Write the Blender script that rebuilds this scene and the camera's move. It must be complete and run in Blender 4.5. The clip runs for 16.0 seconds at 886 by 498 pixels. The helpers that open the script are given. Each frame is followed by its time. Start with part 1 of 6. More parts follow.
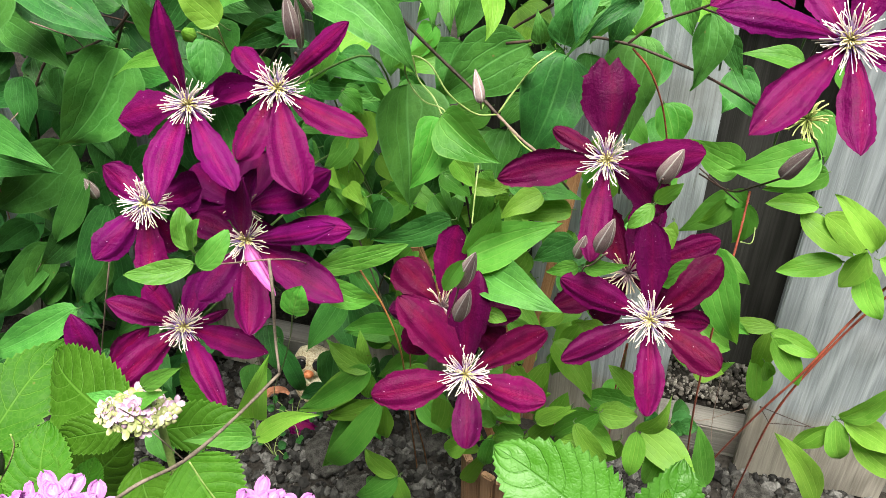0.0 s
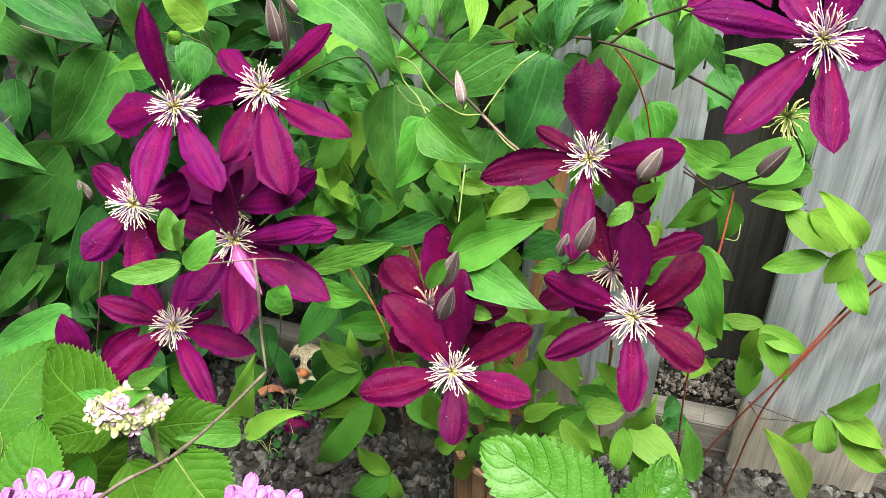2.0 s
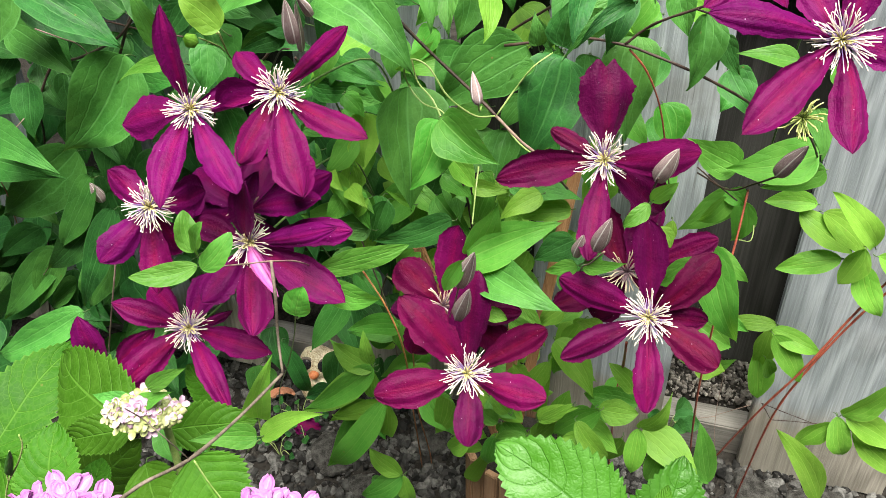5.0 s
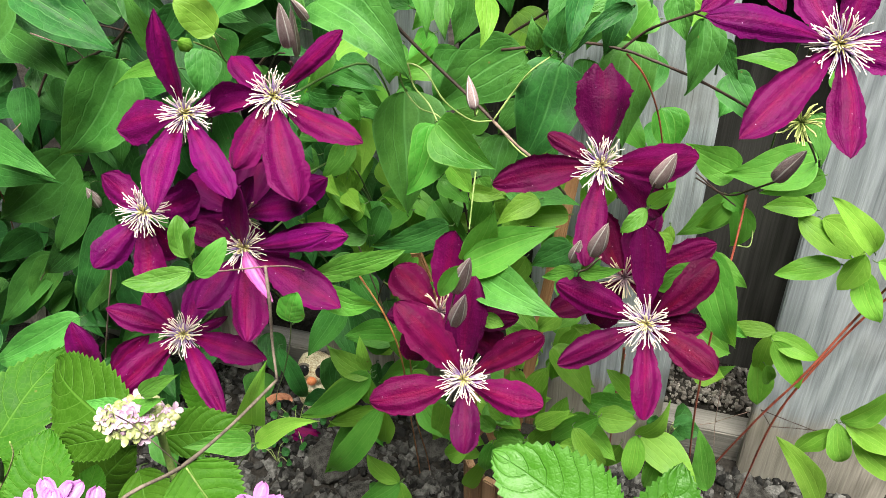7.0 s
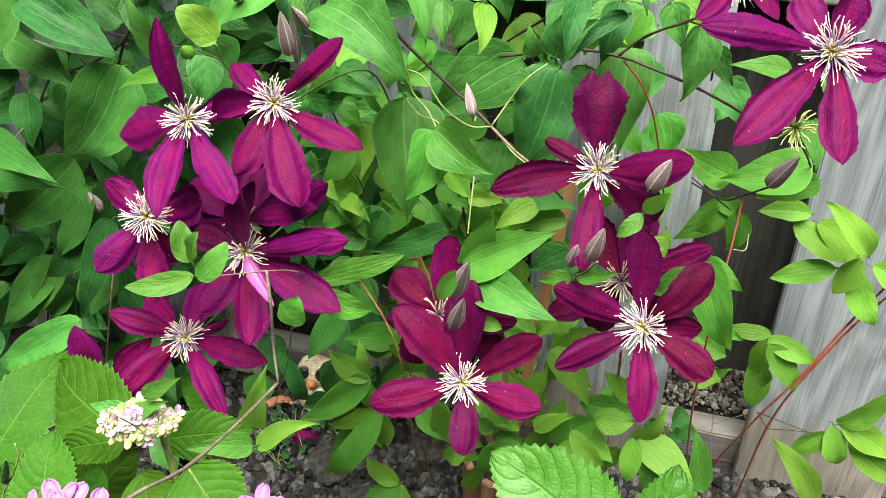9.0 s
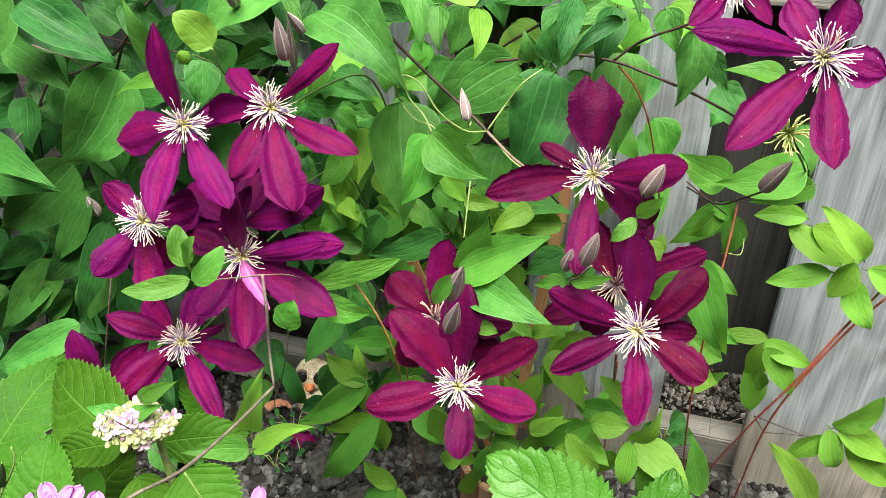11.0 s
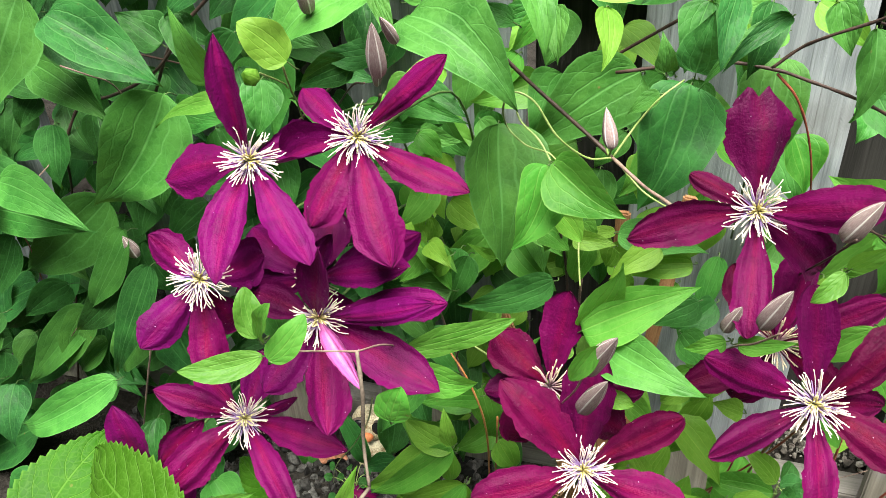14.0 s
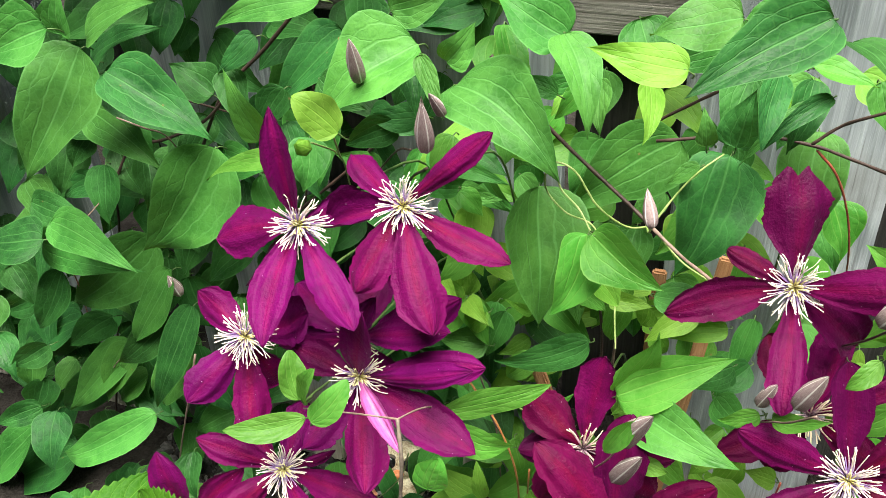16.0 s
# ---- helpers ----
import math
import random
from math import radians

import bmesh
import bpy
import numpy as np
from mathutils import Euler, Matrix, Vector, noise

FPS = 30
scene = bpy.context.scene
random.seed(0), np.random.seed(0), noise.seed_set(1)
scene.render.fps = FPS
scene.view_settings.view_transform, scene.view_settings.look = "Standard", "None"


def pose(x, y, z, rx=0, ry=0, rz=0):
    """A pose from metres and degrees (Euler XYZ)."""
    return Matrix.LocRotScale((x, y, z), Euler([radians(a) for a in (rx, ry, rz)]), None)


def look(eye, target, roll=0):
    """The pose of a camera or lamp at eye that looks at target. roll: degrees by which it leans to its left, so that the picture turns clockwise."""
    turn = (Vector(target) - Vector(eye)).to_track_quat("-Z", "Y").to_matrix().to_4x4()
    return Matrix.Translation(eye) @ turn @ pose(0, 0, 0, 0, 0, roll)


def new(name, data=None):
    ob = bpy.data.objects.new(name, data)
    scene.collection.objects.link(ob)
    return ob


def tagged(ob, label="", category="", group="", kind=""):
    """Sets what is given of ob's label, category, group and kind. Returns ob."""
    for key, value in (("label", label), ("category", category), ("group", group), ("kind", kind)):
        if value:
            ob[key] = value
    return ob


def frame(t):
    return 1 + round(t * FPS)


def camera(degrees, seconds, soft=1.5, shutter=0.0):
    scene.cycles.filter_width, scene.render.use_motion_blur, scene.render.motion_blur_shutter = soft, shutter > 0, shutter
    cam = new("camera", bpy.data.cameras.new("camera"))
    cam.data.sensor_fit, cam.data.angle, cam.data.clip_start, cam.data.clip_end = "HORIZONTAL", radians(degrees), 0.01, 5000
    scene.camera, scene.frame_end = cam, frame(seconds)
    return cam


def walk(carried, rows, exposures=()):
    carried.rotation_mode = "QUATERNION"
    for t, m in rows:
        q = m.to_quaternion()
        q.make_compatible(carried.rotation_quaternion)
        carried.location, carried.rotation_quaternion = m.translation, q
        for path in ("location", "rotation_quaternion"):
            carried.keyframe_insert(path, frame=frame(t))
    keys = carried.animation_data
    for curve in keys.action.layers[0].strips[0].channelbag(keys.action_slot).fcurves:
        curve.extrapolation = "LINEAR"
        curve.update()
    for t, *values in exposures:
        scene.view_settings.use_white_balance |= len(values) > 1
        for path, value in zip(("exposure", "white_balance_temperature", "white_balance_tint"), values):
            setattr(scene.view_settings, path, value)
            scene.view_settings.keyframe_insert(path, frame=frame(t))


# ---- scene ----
cam = camera(52.1, 16.0, soft=0.6)
PATH = [
    (0, (0.013, 0.063, 1.006), (-0.01, 1.644, -0.218), -0.1),
    (0.5, (0.019, 0.062, 1.008), (0.0, 1.643, -0.216), -0.0),
    (1, (0.024, 0.063, 1.007), (0.007, 1.645, -0.217), -0.1),
    (1.5, (0.025, 0.061, 1.008), (0.006, 1.64, -0.219), -0.2),
    (2, (0.025, 0.057, 1.011), (-0.001, 1.636, -0.216), -0.5),
    (2.5, (0.023, 0.056, 1.012), (-0.007, 1.633, -0.218), -0.6),
    (3, (0.019, 0.057, 1.011), (-0.016, 1.632, -0.221), -0.8),
    (3.5, (0.016, 0.055, 1.011), (-0.024, 1.634, -0.216), -0.9),
    (4, (0.016, 0.056, 1.011), (-0.023, 1.636, -0.215), -0.9),
    (6.5, (0.021, 0.057, 1.01), (-0.016, 1.645, -0.206), -0.9),
    (7, (0.021, 0.06, 1.008), (-0.018, 1.649, -0.205), -0.9),
    (7.5, (0.021, 0.056, 1.013), (-0.019, 1.646, -0.198), -1.0),
    (8, (0.02, 0.054, 1.014), (-0.018, 1.644, -0.198), -0.9),
    (10.5, (0.024, 0.054, 1.014), (-0.012, 1.652, -0.187), -0.9),
    (11, (0.025, 0.052, 1.016), (-0.013, 1.65, -0.186), -0.9),
    (11.5, (0.029, 0.066, 1.011), (-0.011, 1.666, -0.188), -1.0),
    (12, (0.002, 0.104, 0.998), (-0.043, 1.706, -0.199), -1.2),
    (12.5, (-0.017, 0.149, 0.976), (-0.067, 1.755, -0.215), -1.4),
    (13, (-0.033, 0.175, 0.961), (-0.086, 1.785, -0.224), -1.7),
    (13.5, (-0.04, 0.178, 0.957), (-0.11, 1.788, -0.227), -2.4),
    (14, (-0.039, 0.171, 0.963), (-0.125, 1.782, -0.219), -3.0),
    (14.5, (-0.032, 0.161, 0.963), (-0.13, 1.771, -0.22), -3.4),
    (15, (-0.032, 0.158, 0.967), (-0.15, 1.767, -0.215), -4.0),
    (15.5, (-0.041, 0.168, 0.973), (-0.177, 1.783, -0.199), -4.4),
    (16, (-0.044, 0.176, 0.994), (-0.198, 1.809, -0.151), -2.7),
]
walk(cam, [(t, look(eye, target, roll)) for t, eye, target, roll in PATH],
     [(0, 1.98), (11, 1.98), (12, 1.93), (13, 2.14), (15, 2.16), (15.5, 2.18), (16, 2.06)])

# ---- sky and sun: soft, bright, high haze ----
world = bpy.data.worlds.new("world")
scene.world = world
world.use_nodes = True
sky = world.node_tree.nodes.new("ShaderNodeTexSky")
sky.sky_type, sky.sun_disc, sky.sun_elevation, sky.sun_rotation = "NISHITA", False, radians(72), radians(170)
sky.air_density, sky.dust_density, sky.ozone_density = 1.0, 3.0, 1.0
background = world.node_tree.nodes["Background"]
world.node_tree.links.new(sky.outputs[0], background.inputs[0])
background.inputs[1].default_value = 0.012
sun = new("sun", bpy.data.lights.new("sun", "SUN"))
sun.data.energy, sun.data.angle, sun.data.color = 5.0, radians(44), (1.0, 0.965, 0.86)
sun.matrix_world = look((0.1, -0.56, 1.8), (0, 0, 0))


# ---- materials ----
def nodes_of(name):
    m = bpy.data.materials.new(name)
    m.use_nodes = True
    nt = m.node_tree
    return m, nt, nt.nodes["Principled BSDF"], nt.nodes["Material Output"]


def wire(nt, value, socket):
    """Link a socket, or set a plain value."""
    if isinstance(value, bpy.types.NodeSocket):
        nt.links.new(value, socket)
    else:
        socket.default_value = value


def calc(nt, op, a, b=0.0, c=None, clamp=False):
    n = nt.nodes.new("ShaderNodeMath")
    n.operation, n.use_clamp = op, clamp
    wire(nt, a, n.inputs[0])
    wire(nt, b, n.inputs[1])
    if c is not None:
        wire(nt, c, n.inputs[2])
    return n.outputs[0]


def band(nt, value, lo, hi, a=0.0, b=1.0):
    n = nt.nodes.new("ShaderNodeMapRange")
    n.interpolation_type = "SMOOTHSTEP"
    wire(nt, value, n.inputs[0])
    for i, x in zip((1, 2, 3, 4), (lo, hi, a, b)):
        n.inputs[i].default_value = x
    return n.outputs[0]


def blend(nt, fac, a, b, mode="MIX"):
    n = nt.nodes.new("ShaderNodeMix")
    n.data_type, n.blend_type = "RGBA", mode
    wire(nt, fac, n.inputs[0])
    for v, s in ((a, n.inputs[6]), (b, n.inputs[7])):
        wire(nt, (*v, 1.0) if isinstance(v, tuple) else v, s)
    return n.outputs[2]


def noisy(nt, scale, detail=3.0, vector=None, rough=0.5):
    n = nt.nodes.new("ShaderNodeTexNoise")
    n.inputs["Scale"].default_value, n.inputs["Detail"].default_value, n.inputs["Roughness"].default_value = scale, detail, rough
    if vector is not None:
        nt.links.new(vector, n.inputs["Vector"])
    return n.outputs["Fac"]


def cells(nt, scale, vector=None, feature="DISTANCE_TO_EDGE"):
    n = nt.nodes.new("ShaderNodeTexVoronoi")
    n.feature = feature
    n.inputs["Scale"].default_value = scale
    if vector is not None:
        nt.links.new(vector, n.inputs["Vector"])
    return n.outputs["Distance"]


def stretch(nt, vector, x, y, z):
    n = nt.nodes.new("ShaderNodeMapping")
    n.inputs["Scale"].default_value = (x, y, z)
    nt.links.new(vector, n.inputs[0])
    return n.outputs[0]


def bumped(nt, bsdf, height, strength, distance):
    n = nt.nodes.new("ShaderNodeBump")
    n.inputs["Strength"].default_value, n.inputs["Distance"].default_value = strength, distance
    nt.links.new(height, n.inputs["Height"])
    nt.links.new(n.outputs[0], bsdf.inputs["Normal"])
    return n.outputs[0]


def coords(nt, which="Object"):
    return nt.nodes.new("ShaderNodeTexCoord").outputs[which]


def chance(nt):
    return nt.nodes.new("ShaderNodeObjectInfo").outputs["Random"]


def sheer(nt, bsdf, out, colour, share, normal=None):
    """Lets light through a thin sheet."""
    t = nt.nodes.new("ShaderNodeBsdfTranslucent")
    wire(nt, colour, t.inputs[0])
    if normal is not None:
        nt.links.new(normal, t.inputs["Normal"])
    mix = nt.nodes.new("ShaderNodeMixShader")
    mix.inputs[0].default_value = share
    nt.links.new(bsdf.outputs[0], mix.inputs[1])
    nt.links.new(t.outputs[0], mix.inputs[2])
    nt.links.new(mix.outputs[0], out.inputs[0])


def leaf_material(name, dark, light, vein, pinnate=False, gloss=0.42, sheen=0.22, depth=0.00048, thin=0.15):
    """A leaf blade: arching or feathered veins, a fine net between them, quilted relief, uneven tone, a few scars."""
    m, nt, bsdf, out = nodes_of(name)
    uv = nt.nodes.new("ShaderNodeSeparateXYZ")
    nt.links.new(coords(nt, "UV"), uv.inputs[0])
    u, v = uv.outputs[0], uv.outputs[1]
    spot = coords(nt)
    side = calc(nt, "ABSOLUTE", calc(nt, "MULTIPLY_ADD", v, 2.0, -1.0))
    wob = calc(nt, "MULTIPLY", calc(nt, "SUBTRACT", noisy(nt, 70.0, 2.0, spot), 0.5), 0.22)
    mid = band(nt, side, 0.008, 0.05, 1.0, 0.0)
    if pinnate:
        curve = calc(nt, "MULTIPLY", calc(nt, "POWER", side, 1.5), 0.3)
        phase = calc(nt, "ADD", calc(nt, "MULTIPLY", calc(nt, "SUBTRACT", u, curve), 7.5), calc(nt, "MULTIPLY", wob, 1.6))
        wave = calc(nt, "ABSOLUTE", calc(nt, "SUBTRACT", calc(nt, "FRACT", phase), 0.5))
        lines = band(nt, wave, 0.012, 0.06, 0.85, 0.0)
        pillow = band(nt, wave, 0.0, 0.42)
        net = cells(nt, 210.0, spot)
    else:
        at = calc(nt, "ADD", side, wob)
        a = calc(nt, "ABSOLUTE", calc(nt, "SUBTRACT", at, 0.36))
        b = calc(nt, "ABSOLUTE", calc(nt, "SUBTRACT", at, 0.7))
        la = calc(nt, "MULTIPLY", band(nt, a, 0.006, 0.035, 0.8, 0.0), band(nt, u, 0.6, 0.98, 1.0, 0.0))
        lb = calc(nt, "MULTIPLY", band(nt, b, 0.006, 0.03, 0.5, 0.0), band(nt, u, 0.4, 0.85, 1.0, 0.0))
        phase = calc(nt, "MULTIPLY", calc(nt, "SUBTRACT", u, calc(nt, "MULTIPLY", side, 0.34)), 4.5)
        wave = calc(nt, "ABSOLUTE", calc(nt, "SUBTRACT", calc(nt, "FRACT", calc(nt, "MULTIPLY_ADD", wob, 2.2, phase)), 0.5))
        lines = calc(nt, "MAXIMUM", calc(nt, "MAXIMUM", la, lb), calc(nt, "MULTIPLY", band(nt, wave, 0.01, 0.04, 0.4, 0.0), band(nt, side, 0.3, 0.5)))
        pillow = calc(nt, "MINIMUM", band(nt, wave, 0.0, 0.4), band(nt, a, 0.0, 0.2))
        net = cells(nt, 170.0, spot)
    veins = calc(nt, "MAXIMUM", mid, lines)
    fine = band(nt, net, 0.015, 0.09, 0.2 if pinnate else 0.14, 0.0)
    mottle = noisy(nt, 48.0, 4.0, spot, 0.6)
    speckle = noisy(nt, 650.0, 3.0, spot, 0.65)
    tone = calc(nt, "ADD", calc(nt, "MULTIPLY", mottle, 0.72), calc(nt, "MULTIPLY", speckle, 0.28))
    base = blend(nt, band(nt, tone, 0.36, 0.64), dark, light)
    hue = nt.nodes.new("ShaderNodeHueSaturation")
    r = chance(nt)
    wire(nt, calc(nt, "MULTIPLY_ADD", r, 0.024, 0.49), hue.inputs["Hue"])
    wire(nt, calc(nt, "MULTIPLY_ADD", calc(nt, "FRACT", calc(nt, "MULTIPLY", r, 7.3)), 0.42, 0.76), hue.inputs["Value"])
    nt.links.new(base, hue.inputs["Color"])
    beside = calc(nt, "MULTIPLY", band(nt, calc(nt, "ABSOLUTE", calc(nt, "SUBTRACT", side, 0.08)), 0.0, 0.06, 0.35, 0.0), band(nt, u, 0.85, 1.0, 1.0, 0.0))
    colour = blend(nt, beside, hue.outputs[0], dark)
    rim = band(nt, side, 0.93, 0.99, 0.0, 0.55)
    colour = blend(nt, calc(nt, "MAXIMUM", calc(nt, "MAXIMUM", calc(nt, "MULTIPLY", veins, 0.6 if pinnate else 0.5), rim), fine), colour, vein)
    scar = calc(nt, "MULTIPLY", band(nt, cells(nt, 46.0, spot, "F1"), 0.03, 0.075, 0.8, 0.0), band(nt, noisy(nt, 30.0, 1.0, spot), 0.52, 0.6))
    colour = blend(nt, scar, colour, (0.16, 0.11, 0.04))
    nt.links.new(colour, bsdf.inputs["Base Color"])
    bsdf.inputs["Specular IOR Level"].default_value = sheen
    wire(nt, band(nt, tone, 0.3, 0.7, gloss, gloss + 0.2), bsdf.inputs["Roughness"])
    relief = calc(nt, "ADD", calc(nt, "MULTIPLY", veins, -0.8), calc(nt, "ADD", calc(nt, "MULTIPLY", pillow, 0.75 if pinnate else 0.6), band(nt, net, 0.0, 0.25, 0.0, 0.2)))
    relief = calc(nt, "ADD", calc(nt, "MULTIPLY_ADD", speckle, 0.25, relief), calc(nt, "MULTIPLY", mottle, 2.6))
    normal = bumped(nt, bsdf, relief, 0.7, depth)
    sheer(nt, bsdf, out, blend(nt, 0.6, colour, (0.2, 0.48, 0.03)), thin, normal)
    return m


LEAF = {
    # Deep green leaves; in the back layers this colour also carries shade.
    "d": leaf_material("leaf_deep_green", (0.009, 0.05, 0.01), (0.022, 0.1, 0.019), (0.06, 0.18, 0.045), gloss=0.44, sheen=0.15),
    "m": leaf_material("leaf_green", (0.027, 0.11, 0.017), (0.051, 0.172, 0.028), (0.085, 0.235, 0.062), gloss=0.46, sheen=0.17),
    "l": leaf_material("leaf_fresh_green", (0.048, 0.178, 0.02), (0.08, 0.238, 0.032), (0.15, 0.31, 0.06), gloss=0.42, depth=0.0004, thin=0.36),
    "y": leaf_material("leaf_yellow_green", (0.1, 0.245, 0.024), (0.142, 0.3, 0.038), (0.22, 0.38, 0.062), gloss=0.44, depth=0.00035, thin=0.42),
    "h": leaf_material("hydrangea_leaf_green", (0.022, 0.076, 0.0035), (0.032, 0.098, 0.006), (0.065, 0.155, 0.02), True, 0.5, 0.1, 0.0007),
    "p": leaf_material("hydrangea_pale_leaf", (0.03, 0.12, 0.006), (0.045, 0.15, 0.015), (0.024, 0.095, 0.007), True, 0.4, 0.32, 0.0009),
}


def petal_material(name, edge, heart, deep, vivid=0.45):
    """A velvety sepal: ribs and fine streaks along it, a brighter heart, crinkles, pale dust."""
    m, nt, bsdf, out = nodes_of(name)
    uv = nt.nodes.new("ShaderNodeSeparateXYZ")
    where = coords(nt, "UV")
    spot = coords(nt)
    nt.links.new(where, uv.inputs[0])
    u, v = uv.outputs[0], uv.outputs[1]
    side = calc(nt, "ABSOLUTE", calc(nt, "MULTIPLY_ADD", v, 2.0, -1.0))
    streak = noisy(nt, 1.0, 4.0, stretch(nt, where, 2.5, 9.0, 1.0), 0.6)
    fibre = noisy(nt, 1.0, 3.0, stretch(nt, where, 3.5, 24.0, 1.0), 0.65)
    crinkle = noisy(nt, 520.0, 3.0, spot, 0.6)
    blot = noisy(nt, 75.0, 4.0, spot, 0.6)
    reach = calc(nt, "ADD", side, calc(nt, "MULTIPLY_ADD", streak, 0.9, calc(nt, "MULTIPLY", u, 0.25)))
    colour = blend(nt, band(nt, reach, 0.35, 1.1), heart, edge)
    colour = blend(nt, band(nt, fibre, 0.45, 0.68, 0.0, 0.26), colour, deep)
    colour = blend(nt, band(nt, blot, 0.42, 0.72, 0.0, 0.55), colour, deep)
    colour = blend(nt, band(nt, crinkle, 0.5, 0.75, 0.0, 0.3), colour, edge)
    speck = cells(nt, 150.0, spot, "F1")
    dust = calc(nt, "MULTIPLY", band(nt, speck, 0.03, 0.065, 0.6, 0.0), band(nt, blot, 0.4, 0.5))
    colour = blend(nt, dust, colour, (0.6, 0.42, 0.55))
    hue = nt.nodes.new("ShaderNodeHueSaturation")
    r = chance(nt)
    wire(nt, calc(nt, "MULTIPLY_ADD", r, 0.036, 0.476), hue.inputs["Hue"])
    wire(nt, calc(nt, "MULTIPLY_ADD", calc(nt, "FRACT", calc(nt, "MULTIPLY", r, 5.7)), vivid, 1.02 - vivid / 2), hue.inputs["Value"])
    nt.links.new(colour, hue.inputs["Color"])
    colour = hue.outputs[0]
    nt.links.new(colour, bsdf.inputs["Base Color"])
    bsdf.inputs["Roughness"].default_value = 0.52
    bsdf.inputs["Specular IOR Level"].default_value = 0.085
    bsdf.inputs["Sheen Weight"].default_value = 0.02
    bsdf.inputs["Sheen Tint"].default_value = (0.9, 0.3, 0.8, 1)
    ribs = calc(nt, "COSINE", calc(nt, "MULTIPLY", side, 12.5))
    relief = calc(nt, "ADD", calc(nt, "MULTIPLY", ribs, 0.22), calc(nt, "ADD", calc(nt, "MULTIPLY", fibre, 0.42), calc(nt, "MULTIPLY_ADD", crinkle, 0.55, calc(nt, "MULTIPLY", blot, 1.5))))
    normal = bumped(nt, bsdf, relief, 0.9, 0.0012)
    sheer(nt, bsdf, out, colour, 0.2, normal)
    return m


PETAL = petal_material("petal_purple_crimson", (0.099, 0.001, 0.055), (0.14, 0.0014, 0.04), (0.042, 0.0006, 0.025))
DARK_PETAL = petal_material("petal_dark_crimson", (0.082, 0.0009, 0.034), (0.112, 0.0012, 0.025), (0.03, 0.0005, 0.014), 0.55)
PALE = petal_material("petal_pale_back", (0.33, 0.08, 0.25), (0.44, 0.2, 0.36), (0.24, 0.045, 0.18))
PINK = petal_material("hydrangea_pink", (0.42, 0.16, 0.42), (0.54, 0.33, 0.52), (0.32, 0.11, 0.34), 0.2)


def plain(name, low, high, scale=80.0, rough=0.6, relief=0.4, depth=0.001, random_value=0.2, metal=0.0):
    """A matt natural surface: two tones, mottled at two sizes, with a little relief."""
    m, nt, bsdf, out = nodes_of(name)
    c = coords(nt)
    coarse, fine = noisy(nt, scale, 4.0, c), noisy(nt, scale * 7, 3.0, c)
    colour = blend(nt, band(nt, calc(nt, "MULTIPLY_ADD", fine, 0.4, calc(nt, "MULTIPLY", coarse, 0.6)), 0.33, 0.67), low, high)
    hue = nt.nodes.new("ShaderNodeHueSaturation")
    wire(nt, calc(nt, "MULTIPLY_ADD", chance(nt), random_value, 1 - random_value / 2), hue.inputs["Value"])
    nt.links.new(colour, hue.inputs["Color"])
    nt.links.new(hue.outputs[0], bsdf.inputs["Base Color"])
    bsdf.inputs["Roughness"].default_value, bsdf.inputs["Metallic"].default_value = rough, metal
    bsdf.inputs["Specular IOR Level"].default_value = 0.1 if rough > 0.8 else 0.4
    bumped(nt, bsdf, calc(nt, "ADD", coarse, calc(nt, "MULTIPLY", fine, 0.5)), relief, depth)
    return m


def tipped(name, root, tip):
    """Threads whose colour runs from root to tip along u."""
    m, nt, bsdf, out = nodes_of(name)
    uv = nt.nodes.new("ShaderNodeSeparateXYZ")
    nt.links.new(coords(nt, "UV"), uv.inputs[0])
    own = nt.nodes.new("ShaderNodeNewGeometry").outputs["Random Per Island"]
    at = calc(nt, "ADD", uv.outputs[0], calc(nt, "MULTIPLY_ADD", own, 0.5, -0.25))
    nt.links.new(blend(nt, band(nt, at, 0.15, 0.75), root, tip), bsdf.inputs["Base Color"])
    bsdf.inputs["Roughness"].default_value = 0.55
    return m


def bud_material(name, low, high):
    m, nt, bsdf, out = nodes_of(name)
    uv = nt.nodes.new("ShaderNodeSeparateXYZ")
    where = coords(nt, "UV")
    nt.links.new(where, uv.inputs[0])
    rib = calc(nt, "ABSOLUTE", calc(nt, "SUBTRACT", calc(nt, "FRACT", calc(nt, "MULTIPLY", uv.outputs[1], 5.0)), 0.5))
    down = noisy(nt, 6.0, 4.0, stretch(nt, where, 2.0, 14.0, 1.0))
    fac = calc(nt, "MULTIPLY_ADD", down, 0.5, band(nt, rib, 0.0, 0.13, 0.65, 0.0))
    nt.links.new(blend(nt, band(nt, fac, 0.08, 0.8), low, high), bsdf.inputs["Base Color"])
    bsdf.inputs["Roughness"].default_value = 0.9
    bsdf.inputs["Specular IOR Level"].default_value = 0.15
    bumped(nt, bsdf, calc(nt, "ADD", fac, noisy(nt, 900.0, 3.0, coords(nt))), 0.6, 0.0008)
    return m


